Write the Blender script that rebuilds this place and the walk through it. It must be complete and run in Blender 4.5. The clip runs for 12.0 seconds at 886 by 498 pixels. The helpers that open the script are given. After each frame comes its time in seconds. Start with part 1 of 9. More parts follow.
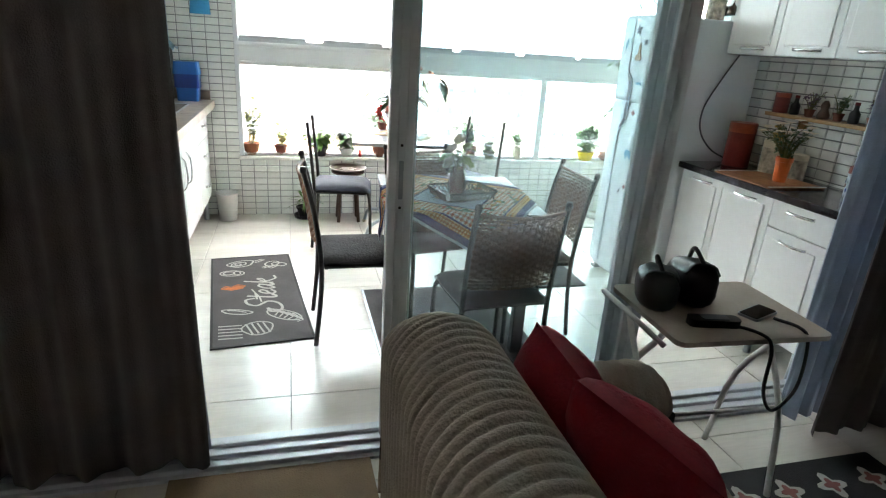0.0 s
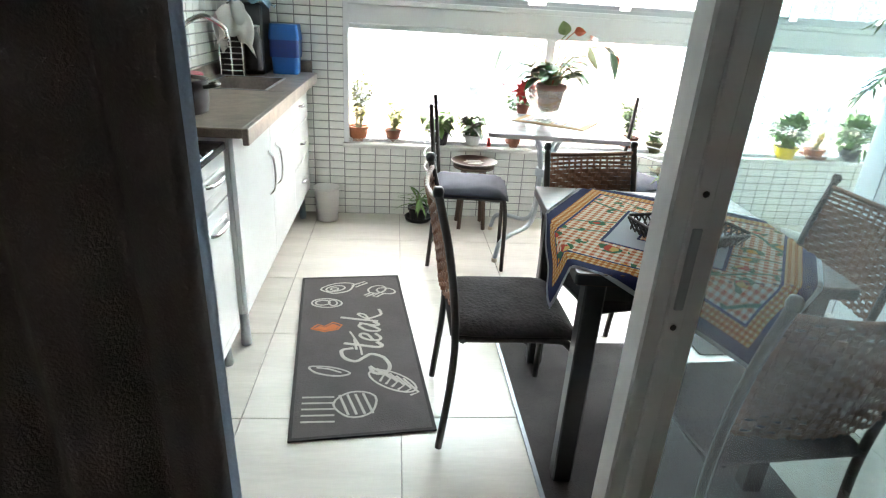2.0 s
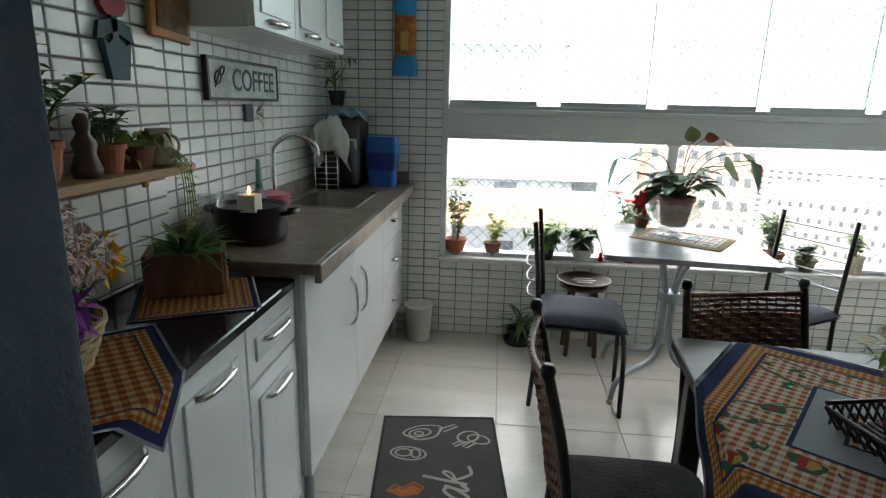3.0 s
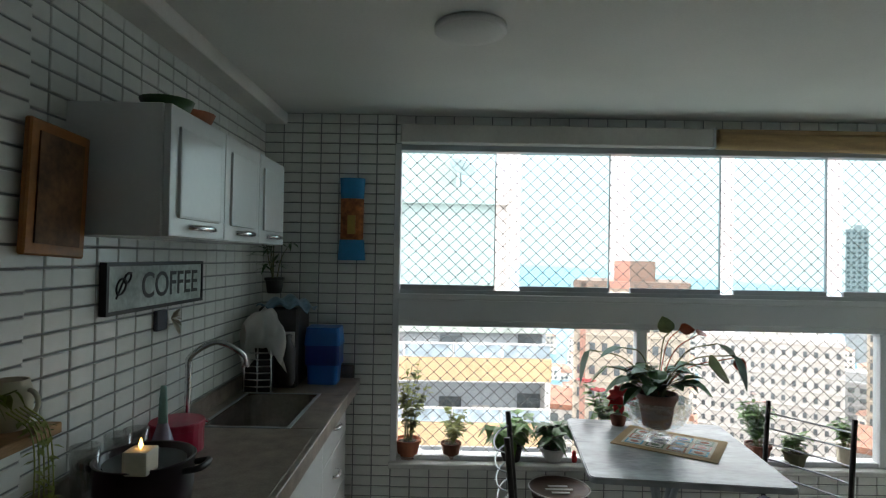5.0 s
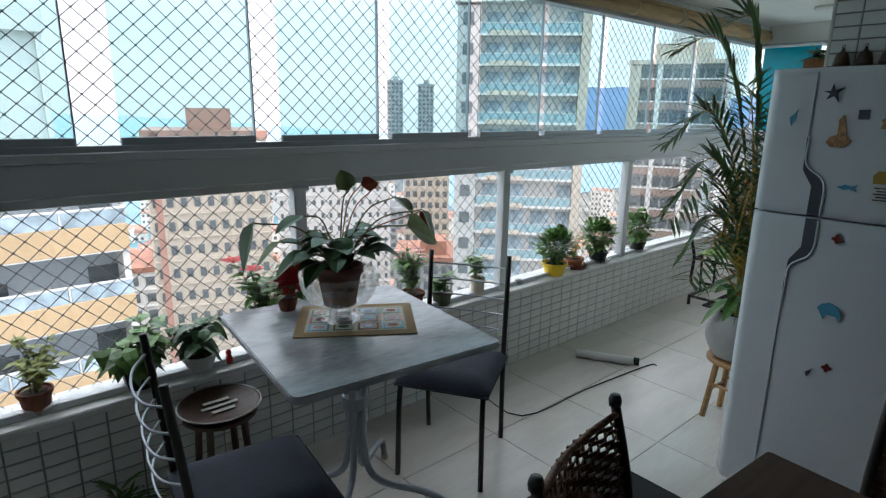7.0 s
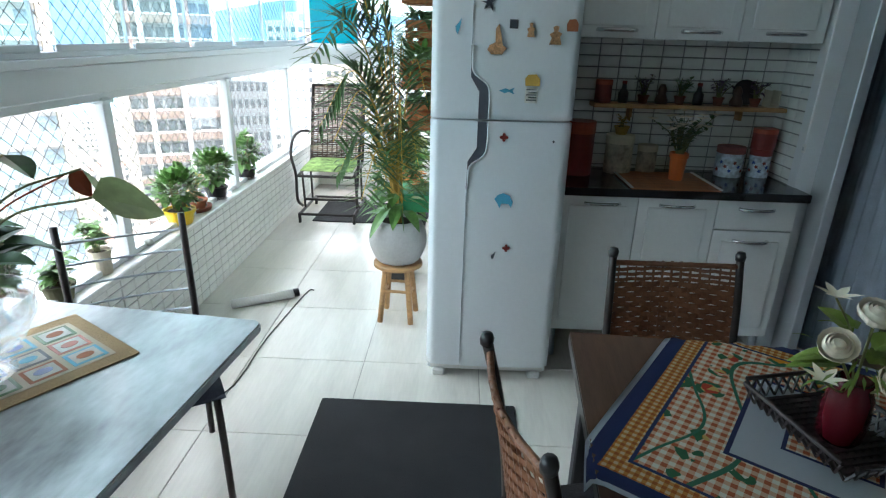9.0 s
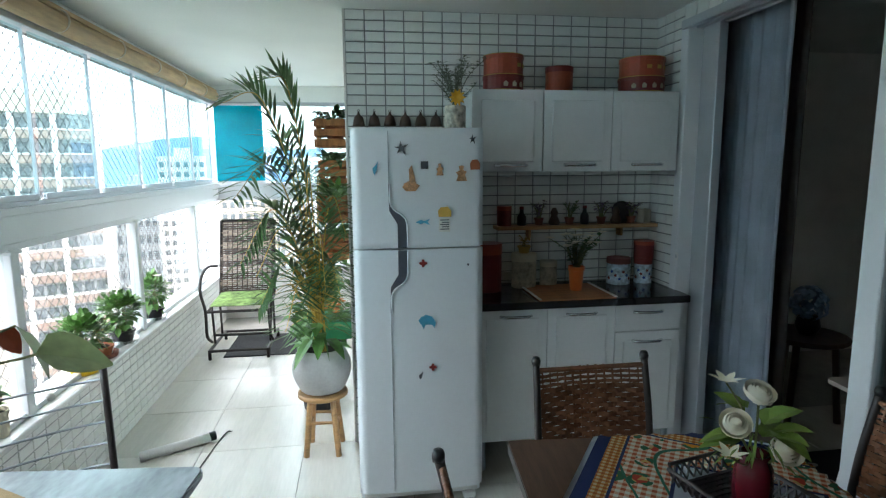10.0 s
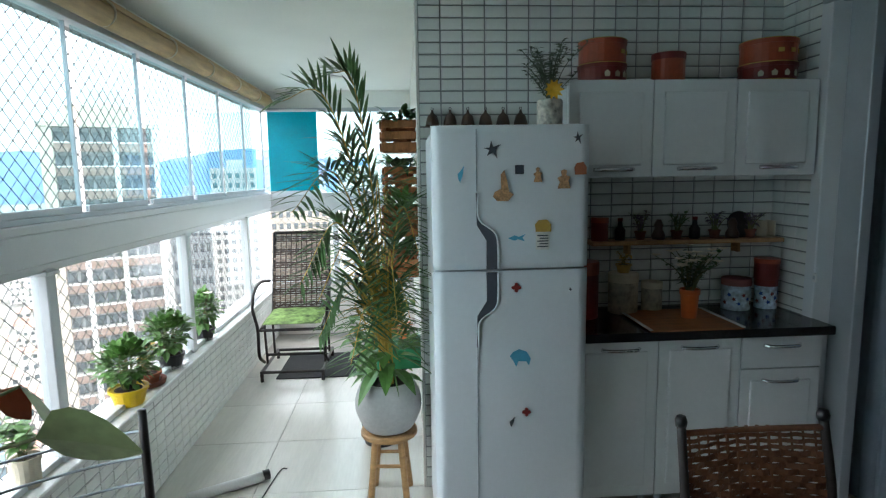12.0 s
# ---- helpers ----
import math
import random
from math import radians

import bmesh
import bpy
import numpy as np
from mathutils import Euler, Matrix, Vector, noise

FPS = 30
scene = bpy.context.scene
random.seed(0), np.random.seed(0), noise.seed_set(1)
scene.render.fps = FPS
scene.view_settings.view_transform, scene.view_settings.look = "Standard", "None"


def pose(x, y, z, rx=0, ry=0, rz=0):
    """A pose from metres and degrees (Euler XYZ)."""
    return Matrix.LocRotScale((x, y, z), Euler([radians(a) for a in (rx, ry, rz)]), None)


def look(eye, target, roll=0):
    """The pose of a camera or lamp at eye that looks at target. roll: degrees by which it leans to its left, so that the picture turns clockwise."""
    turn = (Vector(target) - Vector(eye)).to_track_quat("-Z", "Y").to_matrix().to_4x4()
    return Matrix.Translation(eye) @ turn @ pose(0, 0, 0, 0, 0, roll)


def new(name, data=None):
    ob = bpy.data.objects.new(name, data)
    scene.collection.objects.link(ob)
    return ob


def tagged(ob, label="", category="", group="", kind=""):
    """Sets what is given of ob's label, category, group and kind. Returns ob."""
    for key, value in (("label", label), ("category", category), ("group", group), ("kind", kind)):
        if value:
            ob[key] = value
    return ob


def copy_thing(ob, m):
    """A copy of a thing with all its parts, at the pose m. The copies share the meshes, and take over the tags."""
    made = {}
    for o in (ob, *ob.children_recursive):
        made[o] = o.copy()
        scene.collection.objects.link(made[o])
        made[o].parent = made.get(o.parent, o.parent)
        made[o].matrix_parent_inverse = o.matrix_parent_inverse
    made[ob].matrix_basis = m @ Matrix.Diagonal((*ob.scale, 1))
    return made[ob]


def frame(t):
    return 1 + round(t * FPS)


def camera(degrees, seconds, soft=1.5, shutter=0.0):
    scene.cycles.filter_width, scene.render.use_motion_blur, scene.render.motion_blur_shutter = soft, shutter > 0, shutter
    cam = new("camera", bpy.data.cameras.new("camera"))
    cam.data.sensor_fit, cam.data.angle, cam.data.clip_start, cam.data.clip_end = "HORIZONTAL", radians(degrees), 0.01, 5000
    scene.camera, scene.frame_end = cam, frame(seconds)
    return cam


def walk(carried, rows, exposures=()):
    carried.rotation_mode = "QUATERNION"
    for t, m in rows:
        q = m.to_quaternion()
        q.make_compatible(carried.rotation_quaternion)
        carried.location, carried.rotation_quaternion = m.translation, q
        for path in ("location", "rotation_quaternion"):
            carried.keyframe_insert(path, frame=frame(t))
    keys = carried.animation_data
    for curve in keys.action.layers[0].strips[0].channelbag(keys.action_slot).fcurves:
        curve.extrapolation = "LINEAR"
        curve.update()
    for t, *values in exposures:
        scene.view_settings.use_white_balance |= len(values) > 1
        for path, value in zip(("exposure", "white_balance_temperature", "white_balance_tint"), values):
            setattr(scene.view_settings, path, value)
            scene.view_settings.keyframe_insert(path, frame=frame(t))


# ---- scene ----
cam = camera(76.2, 12.0, soft=1.2)
PATH = [
    (0, (0.261, 0.226, 1.494), (0.769, 2.038, 0.817), 3.9),
    (0.5, (0.213, 0.534, 1.475), (0.592, 2.36, 0.752), 2.8),
    (1, (0.197, 0.852, 1.421), (0.477, 2.664, 0.622), 3.7),
    (1.5, (0.201, 1.121, 1.412), (0.429, 2.943, 0.619), 3.7),
    (2, (0.183, 1.328, 1.392), (0.362, 3.16, 0.611), 3.5),
    (2.5, (0.189, 1.598, 1.426), (0.316, 3.479, 0.762), 3.7),
    (3, (0.189, 1.768, 1.441), (0.005, 3.697, 0.947), 1.4),
    (3.2, (0.199, 1.831, 1.46), (-0.083, 3.77, 1.062), 1.1),
    (4.8, (0.142, 2.092, 1.616), (-0.012, 4.085, 1.668), 1.0),
    (5, (0.114, 2.143, 1.625), (0.109, 4.143, 1.654), 1.0),
    (5.5, (0.076, 2.286, 1.59), (0.395, 4.255, 1.442), 1.4),
    (5.9, (0.046, 2.473, 1.561), (0.598, 4.382, 1.333), 2.3),
    (6, (0.055, 2.518, 1.56), (0.678, 4.407, 1.344), 2.1),
    (6.5, (0.057, 2.768, 1.578), (0.981, 4.516, 1.273), 1.8),
    (7, (0.058, 2.969, 1.58), (1.335, 4.434, 1.107), 0.9),
    (7.5, (0.056, 3.226, 1.549), (1.548, 4.4, 0.92), -1.6),
    (7.7, (0.078, 3.266, 1.554), (1.634, 4.325, 0.877), -1.0),
    (9.3, (0.074, 3.764, 1.537), (1.971, 3.631, 0.915), 1.2),
    (9.5, (0.027, 3.777, 1.563), (1.941, 3.568, 1.023), 0.6),
    (10, (-0.05, 3.795, 1.588), (1.908, 3.509, 1.296), -0.4),
    (10.5, (-0.062, 3.812, 1.606), (1.912, 3.502, 1.52), -0.8),
    (11, (-0.058, 3.836, 1.606), (1.914, 3.515, 1.508), -0.9),
    (11.5, (0.075, 3.875, 1.589), (2.044, 3.58, 1.398), -0.7),
    (11.9, (0.3, 3.922, 1.573), (2.278, 3.755, 1.33), -0.9),
    (12, (0.381, 3.931, 1.575), (2.36, 3.797, 1.316), -0.9),
]
EXPOSURES = [(0.0, 3.95, 6950, 18), (2.0, 3.85, 6950, 18), (2.6, 3.05, 6850, 17), (3.2, 1.75, 6800, 16), (4.8, 1.1, 6700, 15), (5.5, 0.95, 6500, 14), (6.0, 0.65, 6150, 14), (6.5, 0.26, 5900, 13), (7.0, 0.6, 6150, 15), (7.7, 0.95, 5850, 12), (9.3, 2.24, 6100, 12), (10.5, 1.84, 6150, 12), (12.0, 1.66, 6150, 12)]
walk(cam, [(t, look(eye, target, roll)) for t, eye, target, roll in PATH], EXPOSURES)

# ---- light ----
world = bpy.data.worlds.new("world")
scene.world = world
world.use_nodes = True
wn = world.node_tree.nodes
sky = wn.new("ShaderNodeTexSky")
sky.sky_type = "NISHITA"
sky.sun_disc = False
sky.sun_elevation = radians(52)
sky.sun_rotation = radians(70)
sky.air_density, sky.dust_density, sky.ozone_density = 1.0, 2.5, 1.0
wn["Background"].inputs["Strength"].default_value = 0.15
# thin bright cloud over the sky
geo = wn.new("ShaderNodeTexCoord")
cloud = wn.new("ShaderNodeTexNoise")
cloud.inputs["Scale"].default_value, cloud.inputs["Detail"].default_value = 2.2, 5
ramp = wn.new("ShaderNodeValToRGB")
ramp.color_ramp.elements[0].position, ramp.color_ramp.elements[0].color = 0.30, (0.62, 0.62, 0.62, 1)
ramp.color_ramp.elements[1].position, ramp.color_ramp.elements[1].color = 0.65, (0.92, 0.92, 0.92, 1)
veil = wn.new("ShaderNodeMix")
veil.data_type = "RGBA"
wl = world.node_tree.links
# an overcast sky is brighter high up than at the horizon
high = wn.new("ShaderNodeSeparateXYZ")
lift = wn.new("ShaderNodeMapRange")
lift.inputs["From Min"].default_value, lift.inputs["From Max"].default_value = 0.12, 0.55
lift.inputs["To Min"].default_value, lift.inputs["To Max"].default_value = 7.6, 19.0
wl.new(geo.outputs["Generated"], high.inputs[0])
wl.new(high.outputs["Z"], lift.inputs["Value"])
grey = wn.new("ShaderNodeCombineColor")
for k in range(3):
    wl.new(lift.outputs["Result"], grey.inputs[k])
wl.new(grey.outputs["Color"], veil.inputs[7])
wl.new(geo.outputs["Generated"], cloud.inputs["Vector"])
wl.new(cloud.outputs["Fac"], ramp.inputs["Fac"])
wl.new(ramp.outputs["Color"], veil.inputs["Factor"])
wl.new(sky.outputs["Color"], veil.inputs[6])
wl.new(veil.outputs[2], wn["Background"].inputs["Color"])
sun_data = bpy.data.lights.new("sun", "SUN")
sun_data.energy, sun_data.angle, sun_data.color = 0.9, radians(10), (1.0, 0.96, 0.9)
sun = new("sun", sun_data)
sun.matrix_world = look((0, 0, 30), (-0.55, 0.75, 28.8))

# ---- materials ----
def rgb(c):
    return (*c, 1.0)


def surf(name, color, rough=0.5, metal=0.0, vary=0.12, scale=6.0, fine=60.0, bump=0.0, spec=0.5, per=0.0, coat=0.0, island=0.0, stretch=(1, 1, 1)):
    """A painted, stony, woven or metal surface: base colour broken up at two scales, with fine relief."""
    m = bpy.data.materials.new(name)
    m.use_nodes = True
    nt = m.node_tree
    n, ln = nt.nodes, nt.links
    b = n["Principled BSDF"]
    tc = n.new("ShaderNodeTexCoord")
    mp = n.new("ShaderNodeMapping")
    mp.inputs["Scale"].default_value = stretch
    ln.new(tc.outputs["Object"], mp.inputs["Vector"])
    big = n.new("ShaderNodeTexNoise")
    big.inputs["Scale"].default_value, big.inputs["Detail"].default_value = scale, 3
    sm = n.new("ShaderNodeTexNoise")
    sm.inputs["Scale"].default_value, sm.inputs["Detail"].default_value = fine, 2
    for q in (big, sm):
        ln.new(mp.outputs["Vector"], q.inputs["Vector"])
    add = n.new("ShaderNodeMath")
    add.operation = "MULTIPLY_ADD"
    ln.new(sm.outputs["Fac"], add.inputs[0])
    add.inputs[1].default_value = 0.5
    ln.new(big.outputs["Fac"], add.inputs[2])
    src = add.outputs[0]
    if per or island:
        extra = n.new("ShaderNodeObjectInfo") if per else n.new("ShaderNodeNewGeometry")
        a2 = n.new("ShaderNodeMath")
        a2.operation = "MULTIPLY_ADD"
        ln.new(extra.outputs["Random"] if per else extra.outputs["Random Per Island"], a2.inputs[0])
        a2.inputs[1].default_value = per or island
        ln.new(src, a2.inputs[2])
        src = a2.outputs[0]
    ramp = n.new("ShaderNodeValToRGB")
    lo = [max(0.0, c * (1 - vary * 1.6)) for c in color]
    hi = [min(1.0, c * (1 + vary)) for c in color]
    ramp.color_ramp.elements[0].position, ramp.color_ramp.elements[0].color = 0.4, rgb(lo)
    ramp.color_ramp.elements[1].position, ramp.color_ramp.elements[1].color = 1.0, rgb(hi)
    ln.new(src, ramp.inputs["Fac"])
    ln.new(ramp.outputs["Color"], b.inputs["Base Color"])
    b.inputs["Roughness"].default_value, b.inputs["Metallic"].default_value = rough, metal
    b.inputs["Specular IOR Level"].default_value = spec
    b.inputs["Coat Weight"].default_value = coat
    if bump:
        bp = n.new("ShaderNodeBump")
        bp.inputs["Strength"].default_value, bp.inputs["Distance"].default_value = bump, 0.01
        ln.new(sm.outputs["Fac"], bp.inputs["Height"])
        ln.new(bp.outputs["Normal"], b.inputs["Normal"])
    return m


def glass(name, color, rough=0.0, base=0.03, tint=(1, 1, 1), haze=0.0):
    """Thin clear glass: mostly lets light straight through, with a Fresnel gloss and a pale film that imitates hazy
    reflections.
    """
    m = bpy.data.materials.new(name)
    m.use_nodes = True
    nt = m.node_tree
    n, ln = nt.nodes, nt.links
    n.remove(n["Principled BSDF"])
    tr = n.new("ShaderNodeBsdfTransparent")
    tr.inputs["Color"].default_value = rgb(color)
    gl = n.new("ShaderNodeBsdfGlossy")
    gl.inputs["Roughness"].default_value = rough
    gl.inputs["Color"].default_value = rgb(tint)
    fr = n.new("ShaderNodeLayerWeight")
    fr.inputs["Blend"].default_value = 0.5
    pw = n.new("ShaderNodeMath")
    pw.operation = "POWER"
    pw.inputs[1].default_value = 4.5
    ln.new(fr.outputs["Facing"], pw.inputs[0])
    ma = n.new("ShaderNodeMath")
    ma.operation = "MULTIPLY_ADD"
    ma.inputs[1].default_value, ma.inputs[2].default_value = 0.6, base
    ln.new(pw.outputs[0], ma.inputs[0])
    mix = n.new("ShaderNodeMixShader")
    ln.new(ma.outputs[0], mix.inputs["Fac"])
    ln.new(tr.outputs["BSDF"], mix.inputs[1])
    ln.new(gl.outputs["BSDF"], mix.inputs[2])
    last = mix.outputs["Shader"]
    if haze:
        film_ = n.new("ShaderNodeBsdfTranslucent")
        film_.inputs["Color"].default_value = rgb((0.80, 0.86, 0.88))
        noise_ = n.new("ShaderNodeTexNoise")
        noise_.inputs["Scale"].default_value, noise_.inputs["Detail"].default_value = 3.0, 4
        tc = n.new("ShaderNodeTexCoord")
        ln.new(tc.outputs["Object"], noise_.inputs["Vector"])
        amount = n.new("ShaderNodeMapRange")
        amount.inputs["To Min"].default_value, amount.inputs["To Max"].default_value = haze * 0.6, haze * 1.4
        ln.new(noise_.outputs["Fac"], amount.inputs["Value"])
        over = n.new("ShaderNodeMixShader")
        ln.new(amount.outputs["Result"], over.inputs["Fac"])
        ln.new(last, over.inputs[1])
        ln.new(film_.outputs["BSDF"], over.inputs[2])
        last = over.outputs["Shader"]
    ln.new(last, n["Material Output"].inputs["Surface"])
    return m


def sheer(m, share):
    """Lets part of the light through a cloth."""
    n, ln = m.node_tree.nodes, m.node_tree.links
    b = n["Principled BSDF"]
    tr = n.new("ShaderNodeBsdfTranslucent")
    ln.new(b.inputs["Base Color"].links[0].from_socket, tr.inputs["Color"])
    mix = n.new("ShaderNodeMixShader")
    mix.inputs["Fac"].default_value = share
    ln.new(b.outputs["BSDF"], mix.inputs[1])
    ln.new(tr.outputs["BSDF"], mix.inputs[2])
    ln.new(mix.outputs["Shader"], n["Material Output"].inputs["Surface"])
    return m


M_TILE = surf("wall_tile_glaze", (0.79, 0.80, 0.77), 0.22, vary=0.06, scale=3, fine=25, per=0.12)
M_TILE2 = surf("wall_tile_glaze_joined", (0.79, 0.80, 0.77), 0.22, vary=0.06, scale=3, fine=25, island=0.12)
M_GROUT = surf("grout", (0.27, 0.28, 0.28), 0.9, vary=0.2, fine=120, bump=0.2)
M_FLOOR = surf("porcelain_floor", (0.66, 0.63, 0.575), 0.24, vary=0.09, scale=1.6, fine=14, per=0.15, stretch=(0.6, 5, 1))
M_FGROUT = surf("floor_grout", (0.36, 0.34, 0.31), 0.9)
M_PLASTER = surf("white_ceiling_paint", (0.80, 0.81, 0.78), 0.85, vary=0.04, scale=2, fine=90, bump=0.05)
M_WALLIN = surf("room_wall_paint", (0.78, 0.76, 0.72), 0.85, vary=0.05)
M_ALU = surf("white_aluminium", (0.72, 0.74, 0.76), 0.32, vary=0.02, fine=90, metal=0.0)
M_ALUG = surf("grey_aluminium", (0.50, 0.53, 0.56), 0.35, vary=0.03, fine=90, metal=0.35)
M_SILL = surf("white_marble_sill", (0.74, 0.74, 0.72), 0.25, vary=0.12, scale=5)
M_GLASS = glass("clear_glass", (0.93, 0.96, 0.96))
M_GLASSB = glass("blue_tinted_glass", (0.74, 0.875, 0.89))
M_DOORGLASS = glass("door_glass", (0.86, 0.92, 0.93), haze=0.022)
M_BLUEPANEL = surf("blue_filmed_glass", (0.0, 0.38, 0.50), 0.12, vary=0.15, scale=3)
M_NET = surf("net_cord", (0.16, 0.16, 0.155), 0.8)
M_WHITE = surf("white_lacquer", (0.80, 0.82, 0.82), 0.22, vary=0.03, scale=3)
M_FRIDGE = surf("white_enamel", (0.76, 0.81, 0.84), 0.28, vary=0.025, scale=2)
M_CHROME = surf("chrome", (0.75, 0.76, 0.77), 0.14, metal=1.0, vary=0.04)
M_STEEL = surf("grey_painted_steel", (0.40, 0.44, 0.48), 0.35, metal=0.5, vary=0.08)
M_BLACKTOP = surf("black_granite", (0.018, 0.018, 0.022), 0.12, vary=0.5, fine=200)
M_GRANITE = surf("beige_granite", (0.25, 0.205, 0.165), 0.28, vary=0.35, scale=14, fine=180)
M_DARKMETAL = surf("dark_brown_metal", (0.030, 0.024, 0.022), 0.4, vary=0.3)
M_SEAT = surf("dark_grey_cushion", (0.030, 0.026, 0.028), 0.85, vary=0.4, scale=9, fine=90, bump=0.5, spec=0.2)
M_NAVY = surf("navy_cushion", (0.030, 0.036, 0.060), 0.8, vary=0.3, fine=150, bump=0.3)
M_WICKER = surf("brown_wicker", (0.155, 0.066, 0.032), 0.42, vary=0.5, fine=90, bump=0.4, island=0.4)
M_WOODDARK = surf("dark_wood", (0.085, 0.045, 0.028), 0.4, vary=0.35, scale=4, fine=40, stretch=(1, 9, 1))
M_WOOD = surf("pine_wood", (0.42, 0.24, 0.10), 0.5, vary=0.3, scale=5, fine=50, stretch=(1, 1, 6))
M_BOXWOOD = surf("stained_box_wood", (0.20, 0.09, 0.04), 0.5, vary=0.35, scale=6, fine=50, stretch=(6, 1, 1))
M_MARBLE = surf("grey_marble_top", (0.42, 0.45, 0.47), 0.2, vary=0.28, scale=4, fine=22, stretch=(1, 2.5, 1))
M_CURTD = surf("dark_curtain_cloth", (0.115, 0.10, 0.098), 0.9, vary=0.15, fine=200, bump=0.3)
M_CURTB = sheer(surf("blue_grey_curtain_cloth", (0.46, 0.52, 0.61), 0.85, vary=0.12, fine=200, bump=0.3), 0.4)
M_SOFA = surf("quilted_beige_cover", (0.36, 0.31, 0.25), 0.9, vary=0.15, fine=140, bump=0.4)
M_SOFAD = surf("sofa_body", (0.06, 0.058, 0.055), 0.8, vary=0.2)
M_RED = surf("red_cushion_cloth", (0.30, 0.012, 0.022), 0.8, vary=0.2, fine=120, bump=0.3)
M_MATDARK = surf("dark_kitchen_mat", (0.070, 0.062, 0.062), 0.9, vary=0.2, fine=220, bump=0.4)
M_MATEDGE = surf("mat_binding", (0.016, 0.015, 0.015), 0.8)
M_CHALK = surf("pale_print", (0.45, 0.42, 0.39), 0.9, vary=0.15)
M_ORANGE = surf("orange_print", (0.50, 0.13, 0.03), 0.9)
M_RUBBER = surf("black_rug", (0.014, 0.014, 0.016), 0.85, vary=0.3, fine=200, bump=0.4)
M_RUGBROWN = surf("charcoal_rug", (0.045, 0.04, 0.04), 0.9, vary=0.3, fine=200, bump=0.4)
M_CARD = surf("brown_doormat", (0.22, 0.15, 0.085), 0.9, vary=0.15, fine=160, bump=0.4)
M_BAMBOO = surf("bamboo_blind", (0.42, 0.28, 0.13), 0.6, vary=0.25, scale=5, fine=60, stretch=(1, 8, 8))
M_BLINDW = surf("white_roller_blind", (0.60, 0.58, 0.54), 0.6, vary=0.06)
M_TERRA = surf("terracotta", (0.38, 0.13, 0.06), 0.75, vary=0.2)
M_PLASTICBLACK = surf("black_plastic", (0.015, 0.015, 0.017), 0.35, vary=0.2)
M_SOIL = surf("potting_soil", (0.045, 0.03, 0.02), 0.95, vary=0.4, bump=0.5)
M_LEAF = surf("green_leaf", (0.085, 0.18, 0.04), 0.42, vary=0.45, scale=8, fine=40, island=0.5)
M_LEAFD = surf("deep_green_leaf", (0.034, 0.095, 0.026), 0.35, vary=0.45, scale=8, fine=40, island=0.5)
M_LEAFY = surf("yellow_green_leaf", (0.22, 0.25, 0.06), 0.5, vary=0.4, scale=8, fine=40, island=0.5)
M_LEAFO = surf("dry_yellow_leaf", (0.42, 0.27, 0.05), 0.6, vary=0.3, island=0.5)
M_STEM = surf("plant_stem", (0.16, 0.17, 0.06), 0.6, vary=0.3)
M_YELLOW = surf("yellow_plastic", (0.75, 0.50, 0.01), 0.35, vary=0.06)
M_BLUE = surf("blue_plastic", (0.01, 0.16, 0.55), 0.35, vary=0.06)
M_BLUED = surf("dark_blue_plastic", (0.01, 0.06, 0.30), 0.35, vary=0.06)
M_CERAMIC = surf("grey_ceramic", (0.42, 0.42, 0.40), 0.5, vary=0.12)
M_TINRED = surf("orange_red_tin", (0.40, 0.075, 0.03), 0.35, vary=0.2)
M_TINDARK = surf("dark_red_tin", (0.19, 0.018, 0.014), 0.4, vary=0.2)
M_CREAM = surf("cream_paint", (0.62, 0.55, 0.42), 0.6, vary=0.1)
M_WHITEPL = surf("white_plastic", (0.75, 0.75, 0.73), 0.4, vary=0.04)
M_PINK = surf("pink_petals", (0.66, 0.46, 0.42), 0.8, vary=0.25, island=0.4)
M_PURPLE = surf("purple_petals", (0.26, 0.07, 0.36), 0.8, vary=0.3, island=0.4)
M_REDFL = surf("red_petals", (0.55, 0.02, 0.02), 0.5, vary=0.2, island=0.3)
M_YELFL = surf("yellow_petals", (0.75, 0.42, 0.03), 0.6, vary=0.2, island=0.3)
M_WHITEFL = surf("cream_petals", (0.86, 0.79, 0.64), 0.6, vary=0.08, island=0.1)
M_REDGLASS = surf("ruby_vase", (0.075, 0.004, 0.010), 0.2, vary=0.1)
M_SHOE = surf("black_leather", (0.010, 0.010, 0.012), 0.35, vary=0.3)
M_CLEARPL = glass("clear_bowl_glass", (0.90, 0.91, 0.91), base=0.15)

# ---- mesh tools ----
def finish(ob, mat, smooth=False):
    ob.data.materials.append(mat)
    if smooth:
        for p in ob.data.polygons:
            p.use_smooth = True
    return ob


def mesh_of(name, bm):
    me = bpy.data.meshes.new(name)
    bm.normal_update()
    bm.to_mesh(me)
    bm.free()
    return me


def part(name, bm, mat, parent=None, label="", smooth=False):
    ob = new(name, mesh_of(name, bm))
    finish(ob, mat, smooth)
    if parent is not None:
        ob.parent = parent
    if label:
        tagged(ob, label)
    return ob


def thing(name, label, category, at=(0, 0, 0), rz=0.0, group="", kind=""):
    ob = new(name)
    ob.matrix_basis = pose(*at, 0, 0, rz)
    return tagged(ob, label, category, group, kind)


